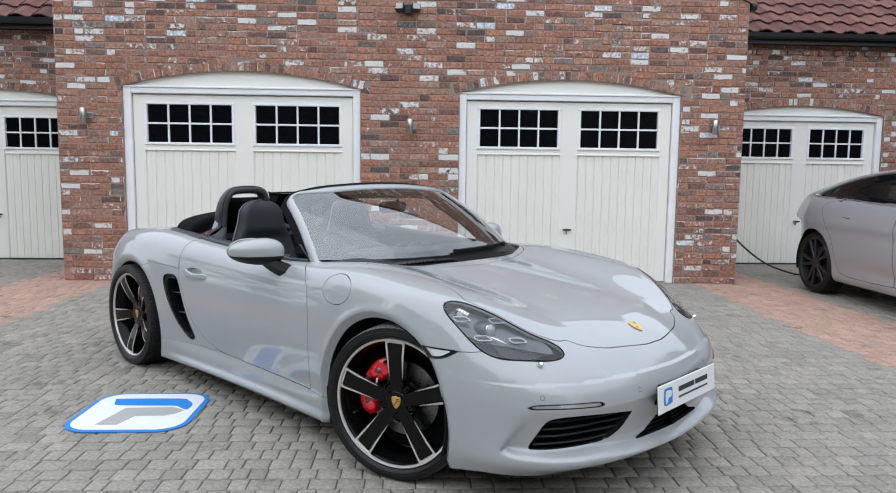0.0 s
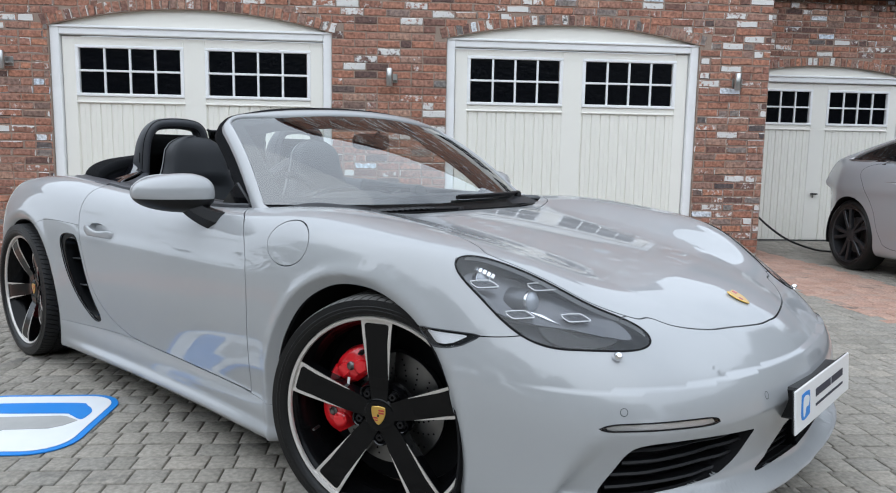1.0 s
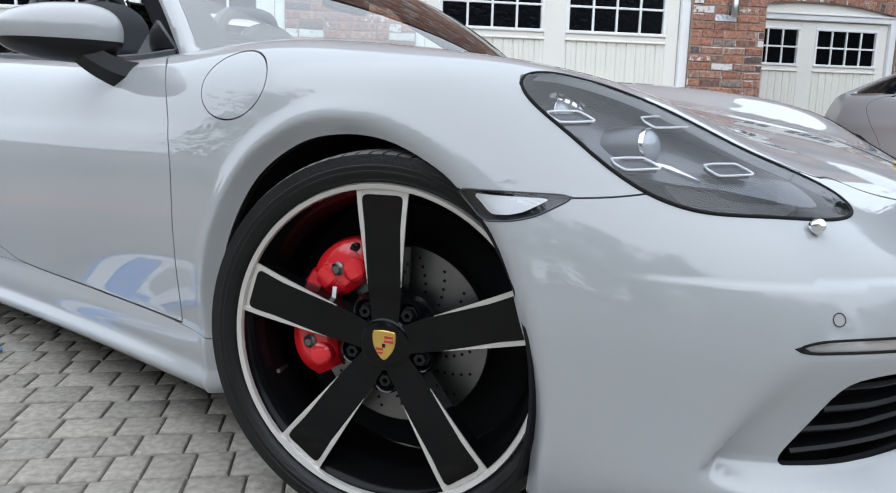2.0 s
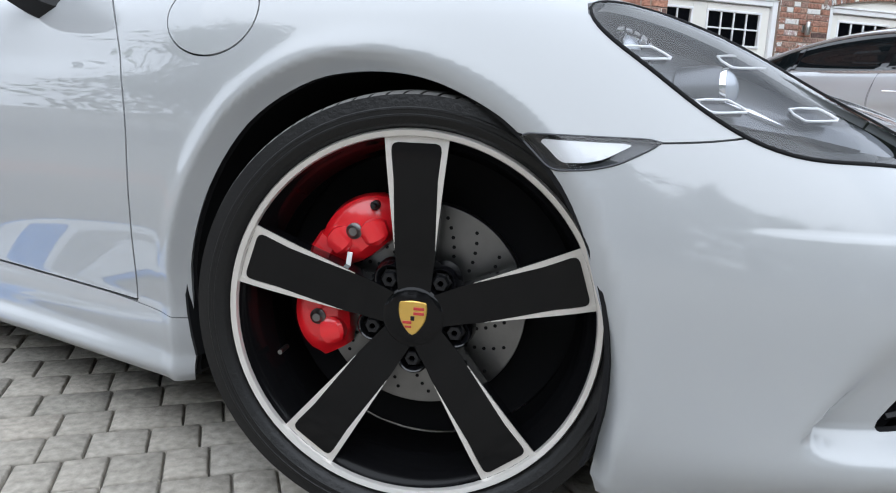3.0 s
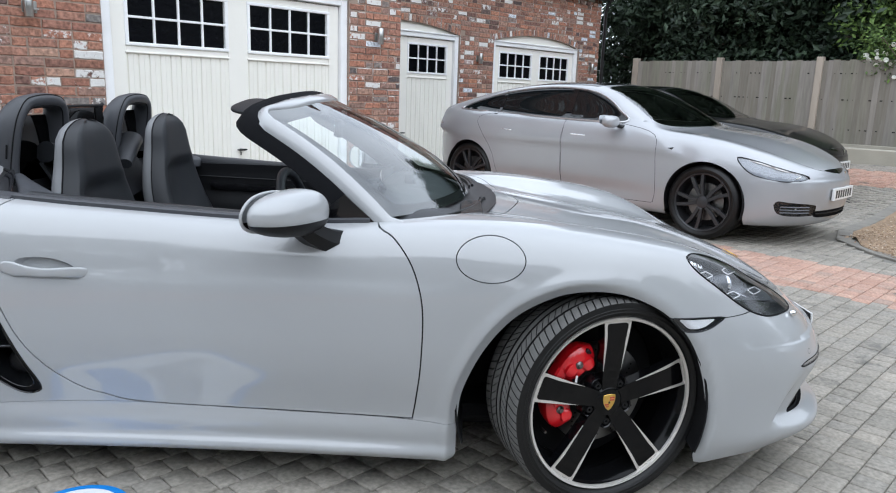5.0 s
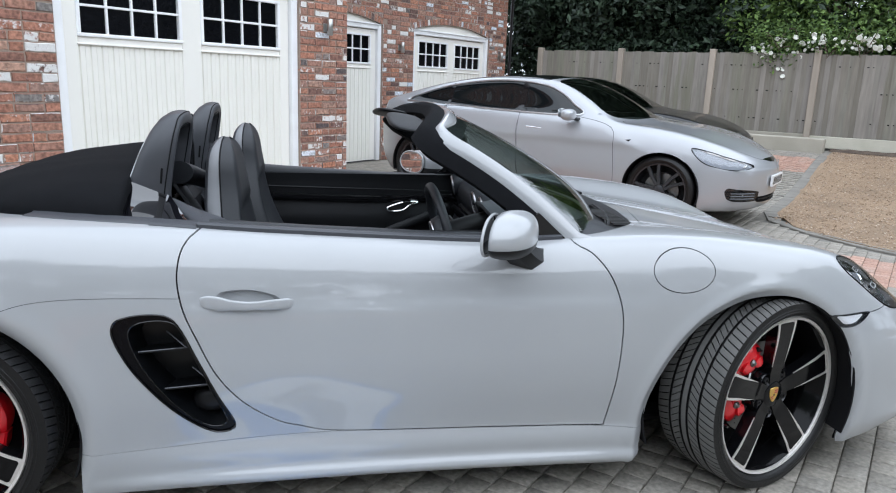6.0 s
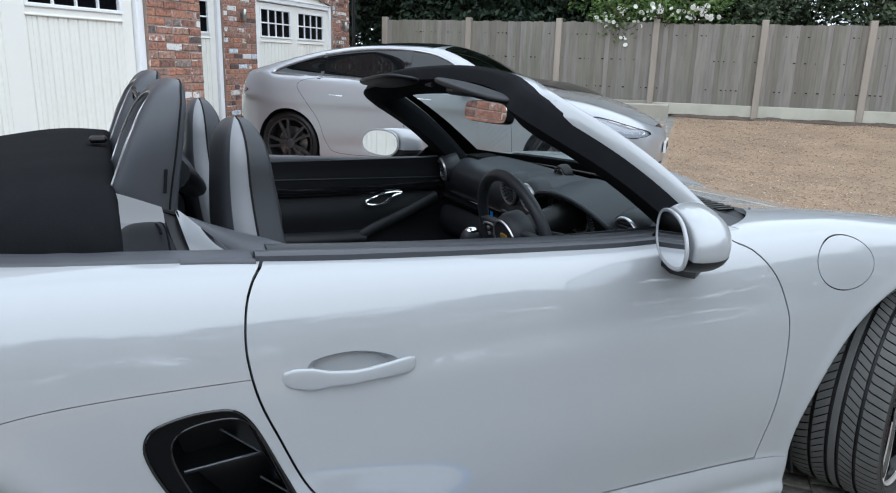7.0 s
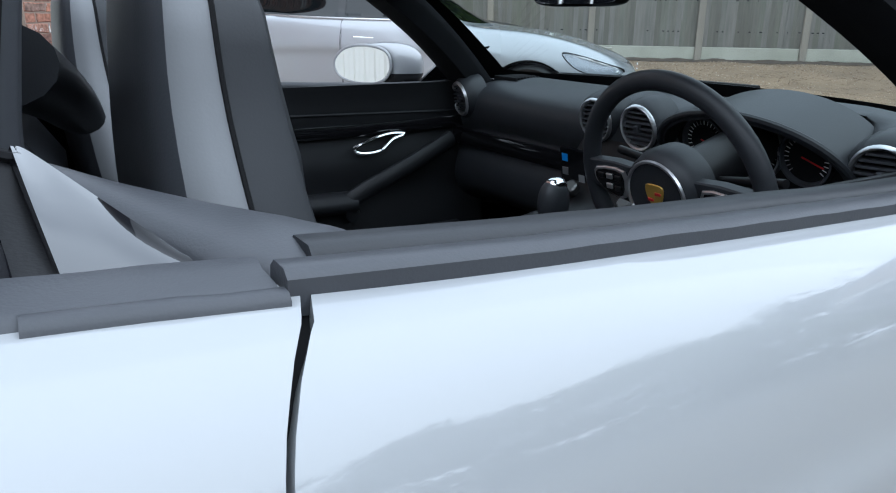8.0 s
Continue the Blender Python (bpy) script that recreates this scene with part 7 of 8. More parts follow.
# ---------------------------------------------------------------- seats
def seat(y):
    st = new("seat")
    st.parent, st.matrix_basis, st.empty_display_size = car, pose(.02, y, 0), .05
    tagged(st, "black leather sports seat with a grey side stripe")
    sx = natural([(0, -1.62), (.25, -1.715), (.5, -1.785), (.7, -1.806), (.85, -1.812), (1, -1.812)])
    sw_ = natural([(0, .22), (.25, .24), (.5, .225), (.68, .185), (.8, .155), (.92, .138), (1, .115)])
    thick = natural([(0, .13), (.5, .080), (.75, .064), (1, .042)])
    hs = np.concatenate([np.linspace(0, .94, 24), np.linspace(.955, 1, 6)])

    def ring(h, i):
        end = math.sqrt(max(0.0, 1 - max(0, (h - .9) / .1) ** 2)) if h > .9 else 1
        w, t = float(sw_(h)) * max(end, .05), float(thick(h)) * max(end, .15)
        x0, z0 = float(sx(h)), .40 + .725 * h
        out = []
        for k in range(28):
            a = 2 * math.pi * k / 28
            cx, cy = math.cos(a), math.sin(a)
            px = np.sign(cx) * abs(cx) ** .75 * t
            py = np.sign(cy) * abs(cy) ** .44 * w
            if px > 0:
                px += .045 * (abs(py) / w) ** 3 * (1 - h * .6) - .03 * (1 - (py / w) ** 2) * (h < .7)
            out.append((x0 + px * .95, py, z0 - px * .12))
        return out

    rings = [ring(h, i) for i, h in enumerate(hs)]
    g = np.array(rings)
    n, m = g.shape[:2]
    # 28 points round: front, bolster sides, stripes, back shell
    groups = {"cushion_front": (LEATHER, range(-5, 5)), "bolster": (LEATHER, [5, 6, -6, -7]), "stripe": (GREY_STRIPE, [7, 8, 9, -8, -9, -10]), "back_shell": (GREY_PLASTIC, list(range(10, 18)))}
    v = g.reshape(-1, 3)
    for nm, (mt, cols) in groups.items():
        f = []
        for c in cols:
            c %= m
            f += [(i * m + c, (i + 1) * m + c, (i + 1) * m + (c + 1) % m, i * m + (c + 1) % m)[::-1] for i in range(n - 1)]
        used = sorted({i for q in f for i in q})
        at = {i: k for k, i in enumerate(used)}
        part(nm, (v[used], [tuple(at[i] for i in q) for q in f]), mt, st, "grey leather stripe" if nm == "stripe" else "", angle=75)
    part("seam", tube([g[i, 7] + (0, .001, 0) for i in range(n)], .0025, 5), MATT_BLACK, st)
    part("seam", tube([g[i, -7] - (0, .001, 0) for i in range(n)], .0025, 5), MATT_BLACK, st)
    part("seat_cushion", blob((-1.22, 0, .40), (.27, .245, .095), 3.2), LEATHER, st)
    part("seat_base", block(-1.45, -1.0, -.22, .22, .24, .36, .03), MATT_BLACK, st)


seat(-.36)
seat(.36)


# ---------------------------------------------------------------- roll hoops, wind deflector, folded roof
for s in (-1, 1):
    hoop = new("roll_hoop")
    hoop.parent, hoop.matrix_basis, hoop.empty_display_size = car, pose(0, s * .37, 0), .05
    tagged(hoop, "padded dark grey roll hoop behind the seat")
    pts = smooth_loop([(-2.012, -.152, .93), (-2.005, -.152, .97), (-1.972, -.148, 1.09), (-1.948, -.115, 1.160), (-1.936, -.05, 1.180), (-1.936, .05, 1.180), (-1.948, .115, 1.160), (-1.972, .148, 1.09), (-2.005, .152, .97), (-2.012, .152, .93)], 7, closed=False)
    depth = np.interp(pts[:, 2], [.88, .96, 1.09, 1.15, 1.18], [.080, .070, .054, .044, .034])
    p, t, sd, up = frames_along(pts, up=(1, 0, 0))
    n = 16
    a = np.linspace(0, 2 * np.pi, n, endpoint=False)
    grid = p[:, None] + np.array([1, 0, 0.12]) * (np.sign(np.cos(a)) * np.abs(np.cos(a)) ** .8)[None, :, None] * depth[:, None, None] + (sd * (1, 1, 1))[:, None] * (np.sin(a) * .026)[None, :, None]
    f = [tuple(reversed(q)) for q in grid_faces(len(p), n, wrap=True)]
    part("hoop_cover", (grid.reshape(-1, 3), f), GREY_PLASTIC, hoop, angle=70)
    part("hoop_mesh", block(-1.990, -1.984, -.14, .14, .90, 1.13, .002), DARK_GLASS, hoop)
    for q in (-1, 1):
        part("hoop_slot", moved(block(-.0032, .0032, -.0012, .0012, -.024, .024, .0011), pose(-1.960, q * .1785, 1.015, 0, 6, 0)), MATT_BLACK, hoop)
    part("rear_strip", tube(grid[6:-6, 8], .0028, 6), SATIN_SILVER, hoop, "thin bright strip")
    line = grid[:, 2]
    part("cover_seam", tube(line, .0022, 6), MATT_BLACK, hoop)
    line = grid[:, -2]
    part("cover_seam", tube(line, .0022, 6), MATT_BLACK, hoop)
    fix = (lambda vf: vf) if s > 0 else flipped
    # glossy fairing outboard of the hoop
    def fairing(top_pts, low_pts, sag, n=16):
        te, le = smooth_loop(np.array(top_pts), 8, closed=False), smooth_loop(np.array(low_pts), 8, closed=False)
        rows = []
        for p, c in zip(te, le):
            w = np.linspace(0, 1, n)
            rows.append([(p[0] + (c[0] - p[0]) * q, p[1] + (c[1] - p[1]) * ((1 - sag) * q + sag * q**2.4), p[2] + (c[2] - p[2]) * ((1 - sag) * q + sag * (1 - (1 - q) ** 2.0))) for q in w])
        return np.array(rows)

    rear_f = fairing([(-2.072, .535, 1.000), (-2.03, .545, .986), (-1.972, .549, .962)], [(-2.072, .694, .914), (-2.03, .697, .910), (-1.958, .698, .905)], .62)
    front_f = fairing([(-1.950, .550, .953), (-1.934, .556, .945), (-1.872, .680, .901)], [(-1.936, .698, .904), (-1.91, .698, .902), (-1.866, .697, .899)], .0)
    strip_f = fairing([(-1.972, .545, .958), (-1.961, .545, .954), (-1.950, .546, .950)], [(-1.958, .694, .902), (-1.947, .694, .901), (-1.936, .694, .900)], .3)
    part("hoop_fairing", fix(sheet(rear_f, .006, flip=True)), PIANO_BLACK, car, "gloss black fairing at the hoop base", angle=70)
    part("hoop_fairing", fix(sheet(front_f, .006, flip=True)), PIANO_BLACK, car, "gloss black fairing at the hoop base", angle=70)
    part("fairing_groove", fix(sheet(strip_f, .006, flip=True)), SATIN_BLACK, car, angle=70)
    part("fairing_seam", fix(tube(np.concatenate([rear_f[:, 1], front_f[:9, 1]]) + (0, .001, .002), .0042, 6)), MATT_BLACK, car)
    part("fairing_lip", fix(sweep(np.concatenate([rear_f[:-2:3, -1], front_f[1:-1:3, -1]]) + (0, .003, -.002), [(-.005, -.012), (-.004, .003), (0, .005), (.005, .002), (.005, -.012)])), GREY_PLASTIC, car, "dark grey lip below the fairing", angle=60)
    part("roof_seal", fix(tube([np.array([-2.088, y, z]) for y, z in ((.36, 1.01), (.45, .995), (.52, .972), (.60, .945), (.67, .915), (.70, .893))], .016, 10)), MATT_BLACK, car)
for s in (-1, 1):
    pad_run = smooth_loop([(-1.945, s * .345, 1.0), (-1.915, s * .26, .978), (-1.885, s * .17, .948), (-1.862, s * .09, .918)], 5, closed=False)
    part("bulkhead_pad", sweep(pad_run, circle(.045, 16, .034), scale=np.linspace(1.15, .65, 16)), LEATHER, car, "padded black bulkhead moulding", angle=60)
    slope = np.array([[(-1.955 + .10 * a - .02 * b, s * (.36 - .30 * b), .965 - .16 * a - .05 * b) for b in np.linspace(0, 1, 8)] for a in np.linspace(0, 1, 8)])
    part("bulkhead_slope", sheet(slope, .01, flip=(s > 0)), LEATHER, car)
defl = new("wind_deflector")
defl.parent, defl.empty_display_size = car, .05
part("deflector_pane", block(-1.985, -1.980, -.165, .165, .90, 1.150, .002), DARK_GLASS, defl, "smoked clear wind deflector")
part("deflector_frame", tube(smooth_loop([(-1.982, -.168, .9), (-1.982, -.168, 1.14), (-1.982, -.15, 1.155), (-1.982, .15, 1.155), (-1.982, .168, 1.14), (-1.982, .168, .9)], 5, closed=False), .006, 8), SATIN_BLACK, defl)
roof = []
for u in np.concatenate([np.linspace(-.05, 0, 7)[:-1], np.linspace(0, 1, 32)]):
    x = -2.080 - .52 * u if u >= 0 else -2.080 + .022 * math.sqrt(max(0, 1 - (1 + u / .05) ** 2)) * 1.0 - .0
    k = 1.0 if u >= 0 else .80 + .20 * math.sqrt(max(0, 1 - (u / .05) ** 2))
    hgt = .158 * math.sqrt(max(0, 1 - max(u, 0) ** 2.3)) * (.97 + .03 * math.sin(u * 9)) * k
    wid = (.700 - .27 * max(u, 0) ** 2.2) * (.93 + .07 * k)
    row = []
    for q in np.linspace(0, math.pi, 49):
        c, sn = math.cos(q), math.sin(q)
        y, z = math.copysign(abs(c) ** .62, c) * wid, sn ** .55 * hgt
        row.append((x - .006 * (1 - (y / .7) ** 2), y, .868 + .015 * max(u, 0) + z + .0015 * math.sin(y * 30 + u * 5)))
    roof.append(row)
part("folded_roof", sheet(np.array(roof), .012, flip=True), SOFT_TOP, car, "folded black canvas roof", angle=60)
wall_row = np.array(roof[0])
part("roof_front", sheet(np.array([wall_row, wall_row * (1, 1, 0) + (0, 0, .86)]), .005), SOFT_TOP, car)
part("roof_hem", tube(np.array(roof[9])[3:-3] + (0, 0, .003), .0035, 6), MATT_BLACK, car)
part("roof_clip", block(-2.10, -2.06, -.10, -.04, 1.042, 1.056, .005), SATIN_BLACK, car)


# ---------------------------------------------------------------- parked saloons
def saloon(name, m, paint, label, roof_drop=0.0):
    """A four-door fastback: body and cabin as one shaped skin, cut into panels."""
    car_ob = thing(name, m, label, "car")
    hw = natural([(-4.05, .80), (-3.8, .885), (-3.4, .945), (-2.96, .975), (-2.4, .965), (-1.5, .955), (-.6, .96), (0, .972), (.4, .95), (.65, .885), (.9, .76)])
    cz_ = natural([(-4.05, .92), (-3.7, 1.03), (-3.3, 1.06), (-2.6, 1.03), (-1.6, .985), (-.7, .975), (-.2, .955), (.2, .90), (.5, .815), (.75, .715), (.92, .62)])
    cy_ = natural([(-4.0, .60), (-3.4, .76), (-2.4, .82), (-1, .80), (-.2, .77), (.3, .72), (.6, .62), (.9, .45)])
    mz = natural([(-4.05, 1.00), (-3.7, 1.08), (-3.0, 1.10), (-.9, 1.02), (-.55, 1.005), (-.1, .965), (.3, .895), (.6, .80), (.8, .72), (.92, .65)])
    nx = natural([(.1, .74), (.2, .85), (.35, .905), (.5, .915), (.6, .905), (.68, .87), (.8, .78)])
    nb = natural([(0, 0), (.3, .03), (.5, .09), (.65, .17), (.78, .30), (.88, .48), (.96, .75)])
    tx = natural([(.15, -3.78), (.35, -3.91), (.6, -3.95), (.9, -3.92), (1.05, -3.86)])
    roof = natural([(-4.3, .95), (-3.9, 1.06), (-3.5, 1.17), (-3.0, 1.305), (-2.5, 1.395), (-2.1, 1.432), (-1.75, 1.44), (-1.4, 1.415), (-1.05, 1.30), (-.75, 1.14), (-.45, .96), (-.2, .80)])

    def value(p):
        x, y, z = p[..., 0], np.abs(p[..., 1]), p[..., 2]
        w, zc, yc, cz = hw(x), cz_(x), cy_(x), mz(x)
        zm = .60
        low = np.clip((zm - z) / .4, 0, None)
        a = np.clip((z - zm) / np.maximum(zc - zm, .05), 0, 1.6)
        b = np.clip((y - yc) / np.maximum(w - yc, .05), 0, 1.6)
        side = np.where(z < zm, y - (w - .04 * low**2 - .02 * np.exp(-((z - .36) / .07) ** 2) * np.exp(-((x + 1.5) / .9) ** 4)), ((a**2.6 + b**2.6) ** (1 / 2.6) - 1) * np.minimum(w - yc, zc - zm))
        t = np.clip(y / np.maximum(yc, .1), 0, 1)
        top = z - (cz + (zc - cz) * t * t * (3 - 2 * t))
        up = np.where((z < zm) | (y > yc), side, np.maximum(top, y - w))
        k = 30.0

        def smax(*q):
            s = np.stack([np.clip(i, -.8, .8) for i in q])
            mm = s.max(0)
            return mm + np.log(np.exp((s - mm) * k).sum(0)) / k

        lower = smax(up, (x - nx(z) + nb(y)) * .9, (tx(z) + .78 * np.clip(y / .97, 0, 1.2) ** 3 - x) * .9, .17 - z)
        rz = roof(x) - roof_drop * np.clip((roof(x) - 1.0) / .44, 0, 1)
        yb = .86 - .60 * (z - .95) - .10 * np.clip((-2.6 - x) / 1.3, 0, 1) ** 2
        green = smax(z - rz + .11 * y**2, (y - yb) * .85, .8 - z, (-3.62 - x) * .8)
        return -np.log(np.exp(-28 * lower) + np.exp(-28 * green)) / 28

    rows = [(.25, radians(a)) for a in np.linspace(0, 88, 30)] + [(x, radians(90)) for x in np.linspace(.25, -3.35, 150)] + [(-3.35, radians(a)) for a in np.linspace(92, 180, 26)]
    el = np.radians(np.concatenate([np.linspace(-70, 78, 96), np.linspace(78, 90, 8)[1:]]))
    xs, az = np.array([q[0] for q in rows]), np.array([q[1] for q in rows])
    org = np.zeros((len(rows), len(el), 3))
    org[..., 0], org[..., 2] = xs[:, None], .60
    d = np.stack([np.cos(az)[:, None] * np.cos(el), np.sin(az)[:, None] * np.cos(el), np.ones_like(az)[:, None] * np.sin(el)], -1)
    lo, hi = np.zeros(d.shape[:2]), np.full(d.shape[:2], 1.5)
    for _ in range(24):
        md = (lo + hi) / 2
        out = value(org + d * md[..., None]) > 0
        hi, lo = np.where(out, md, hi), np.where(out, lo, md)
    pts = org + d * ((lo + hi) / 2)[..., None]
    sk = (pts.reshape(-1, 3), [tuple(reversed(q)) for q in grid_faces(*pts.shape[:2])])

    def nrm(p, h=.006):
        g = np.stack([value(p + h * e) - value(p - h * e) for e in np.eye(3)], -1)
        return g / (np.linalg.norm(g, axis=-1, keepdims=True) + 1e-9)

    q0 = sk[0][list(sk[1][5000])]
    if np.cross(q0[1] - q0[0], q0[2] - q0[0]) @ nrm(q0[:1])[0] < 0:
        sk = (sk[0], [tuple(reversed(q)) for q in sk[1]])

    def skin(nm, vf, mat, parent=car_ob, label="", push=0.0):
        n = nrm(vf[0])
        v = vf[0] + n * push
        obs = []
        for s in (-1, 1):
            if s > 0:
                obs.append(part(nm, (v, vf[1]), mat, parent, label, normals=n))
            else:
                obs.append(part(nm, (v * (1, -1, 1), [tuple(reversed(q)) for q in vf[1]]), mat, parent, label, normals=n * (1, -1, 1)))
        return obs

    side = lambda poly, least=.5: (lambda v: np.where(np.abs(v[:, 1]) > least, inside(v[:, 0], v[:, 2], poly), 9.0))
    topp = lambda poly, least=.9: (lambda v: np.where(v[:, 2] > least, inside(v[:, 0], np.abs(v[:, 1]), poly), 9.0))
    rd = roof_drop
    side_glass = smooth_loop([(-.93, 1.035), (-1.05, 1.14), (-1.22, 1.245 - rd * .6), (-1.45, 1.325 - rd), (-1.8, 1.36 - rd), (-2.2, 1.35 - rd), (-2.6, 1.295 - rd), (-2.95, 1.205 - rd * .7), (-3.22, 1.10), (-3.1, 1.075), (-2.6, 1.06), (-1.6, 1.03)], 5)
    screen = smooth_loop([(-.46, 0), (-.47, .3), (-.55, .55), (-.68, .69), (-.95, .635), (-1.25, .56), (-1.34, .52), (-1.36, .3), (-1.365, 0), (-1.2, -.3), (-.6, -.3)], 5)
    rear = smooth_loop([(-2.85, 0), (-2.87, .3), (-2.93, .46), (-3.2, .52), (-3.6, .58), (-3.75, .5), (-3.78, 0), (-3.6, -.3), (-3.0, -.3)], 5)
    pano = smooth_loop([(-1.42, 0), (-1.43, .5), (-1.6, .56), (-2.4, .54), (-2.75, .48), (-2.80, 0), (-2.6, -.3), (-1.6, -.3)], 5)
    arch_f = [(.378 * math.cos(a), .345 + .378 * math.sin(a)) for a in np.linspace(-.2, math.pi + .2, 50)] + [(-.378, .0), (.378, .0)]
    arch_r = [(x - 2.96, z) for x, z in arch_f]
    lamp = smooth_loop([(.27, .782), (.40, .765), (.60, .705), (.78, .640), (.74, .600), (.58, .598), (.42, .640), (.33, .70)], 4)
    fog = smooth_loop([(.60, .415), (.70, .410), (.84, .385), (.85, .30), (.72, .285), (.62, .31)], 3)
    tail = smooth_loop([(-3.50, .895), (-3.60, .925), (-3.8, .93), (-4.0, .92), (-4.0, .84), (-3.8, .835), (-3.6, .86)], 3)
    rest = sk
    take = {}
    for key, fn in (("af", side(arch_f, .55)), ("ar", side(arch_r, .55))):
        rest = clip(rest, -fn(rest[0]))
    fore = lambda poly: (lambda v: np.where(v[:, 0] > .45, inside(np.abs(v[:, 1]), v[:, 2], poly), 9.0))
    low_grille = smooth_loop([(-.3, .335), (0, .335), (.36, .332), (.47, .325), (.44, .285), (.36, .268), (0, .265), (-.3, .265)], 3)
    nose_bar = smooth_loop([(-.2, .690), (0, .692), (.18, .690), (.27, .682), (.16, .668), (.05, .655), (0, .65), (-.2, .655)], 3)
    for key, fn in (("grille", fore(low_grille)), ("nose", fore(nose_bar)), ("side_glass", side(side_glass, .3)), ("screen", topp(screen)), ("rear_glass", topp(rear)), ("roof_glass", topp(pano)), ("lamp", side(lamp, .45)), ("fog", side(fog, .42)), ("tail", side(tail, .3))):
        take[key] = clip(rest, fn(rest[0]))
        rest = clip(rest, -fn(rest[0]))
    front_door = smooth_loop([(-.55, .93), (-.50, .70), (-.48, .45), (-.50, .30), (-.6, .275), (-1.55, .275), (-1.60, .3), (-1.61, .6), (-1.62, .9), (-1.63, 1.02), (-1.5, 1.05), (-.98, 1.02)], 4)
    rear_door = smooth_loop([(-1.64, 1.02), (-1.63, .9), (-1.62, .6), (-1.61, .3), (-1.65, .275), (-2.35, .275), (-2.5, .38), (-2.58, .60), (-2.72, .80), (-2.85, .98), (-2.6, 1.05), (-1.9, 1.035)], 4)
    gp = .004
    for nm, poly in (("front_door", front_door), ("rear_door", rear_door)):
        fn = side(poly, .6)
        door_skin_ = clip(rest, fn(rest[0]) + gp * .5)
        rest = clip(rest, gp * .5 - fn(rest[0]))
        drs = skin(nm, door_skin_, paint)
        hx = -1.42 if nm == "front_door" else -2.40
        for ob, s in zip(drs, (-1, 1)):
            y = float(hw(hx)) - .012
            part("handle", moved(block(-.095, .095, -.008, .008, -.014, .014, .006), pose(hx, s * (y - .003), .872, 0, 2, 0)), CHROME, ob, "flush chrome handle")
    bon = smooth_loop([(-.46, 0), (-.47, .45), (-.5, .72), (-.2, .74), (.25, .68), (.55, .60), (.74, .42), (.83, .2), (.85, 0), (.7, -.3), (0, -.3)], 5)
    fn = topp(bon, .6)
    bon_skin = clip(rest, fn(rest[0]) + gp * .5)
    rest = clip(rest, gp * .5 - fn(rest[0]))
    skin("bonnet", bon_skin, paint)
    lowf = lambda v: v[:, 2] - .285
    skin("sill_trim", clip(rest, np.maximum(lowf(rest[0]), np.abs(rest[0][:, 0] + 1.48) - 1.05)), GLOSS_BLACK if paint is BLACK_PAINT else paint)
    rest = clip(rest, -np.maximum(lowf(rest[0]), np.abs(rest[0][:, 0] + 1.48) - 1.05))
    skin("body_shell", rest, paint)
    inner = (sk[0] - nrm(sk[0]) * .02, sk[1])
    for fn in (side(arch_f, .55), side(arch_r, .55), topp(screen), side(side_glass, .3), topp(rear), topp(pano)):
        inner = clip(inner, -fn(inner[0]))
    part("inner_shell", join(inner, flipped(inner)), MATT_BLACK, car_ob)
    skin("side_window", take["side_glass"], TINTED_PANE, label="tinted side window")
    skin("windscreen", take["screen"], SCREEN_GLASS, label="raked windscreen")
    skin("rear_window", take["rear_glass"], TINTED_PANE)
    skin("roof_glass", take["roof_glass"], GLOSS_BLACK, label="black glass roof")
    for s in (-1, 1):
        fix = (lambda vf: vf) if s > 0 else flipped
        for key, nm, inside_mat in (("lamp", "headlamp", LAMP_SILVER), ("fog", "fog_lamp", SATIN_BLACK)):
            h = new(nm)
            h.parent, h.empty_display_size = car_ob, .05
            v, f = take[key]
            part("housing", fix((v - nrm(v) * (.010 if key == "lamp" else .04), f)), LAMP_PALE if key == "lamp" else MATT_BLACK, h)
            if key == "lamp":
                rim_pts = np.array([(x, 0, z) for x, z in (lamp - lamp.mean(0)) * .80 + lamp.mean(0)])
                rim_pts[:, 1] = [v[np.argmin((v[:, 0] - x) ** 2 + (v[:, 2] - z) ** 2), 1] - .006 for x, _, z in rim_pts]
                part("light_strip", fix(tube(rim_pts[2:16], .007, 6)), PLATE_WHITE, h, "white light strip")
                part("lamp_gasket", fix(tube(np.array([(x, v[np.argmin((v[:, 0] - x) ** 2 + (v[:, 2] - z) ** 2), 1] + .001, z) for x, z in lamp]), .005, 6, closed=True)), SATIN_BLACK, h)
            part("lens", fix((v, f)), LIGHT_LENS, h)
            c = v.mean(0)
            part("light_unit", fix(blob(c - nrm(c[None])[0] * .028, (.04, .02, .02) if key == "lamp" else (.02, .03, .022), 3)), LAMP_SILVER, h)
            if key == "fog":
                for z in (.325, .350, .375):
                    part("slat", fix(tube([(.66 + .0 * z, .80, z), (.76, .70, z), (.83, .58, z)], .006, 6)), LAMP_GREY, h)
        skin_t = take["tail"]
        part("tail_lamp", fix(skin_t), material("tail_red", (.10, .006, .008), .15, coat=.8) if "tail_red" not in bpy.data.materials else bpy.data.materials["tail_red"], car_ob, "red tail lamp")
        # window surround, pillar, mirror, badge
        sv, sf = take["side_glass"]
        loop_pts = np.array([(x, 0, z) for x, z in side_glass])
        yy = []
        for x, z in side_glass:
            ys = np.linspace(.3, 1.0, 140)
            val = value(np.stack([np.full(140, x), ys, np.full(140, z)], -1))
            yy.append(ys[np.argmax(val > 0)] + .002)
        loop_pts[:, 1] = yy
        part("window_trim", fix(tube(loop_pts, .011, 6, closed=True)), SATIN_SILVER if paint is not BLACK_PAINT else GLOSS_BLACK, car_ob, "bright trim round the side windows")
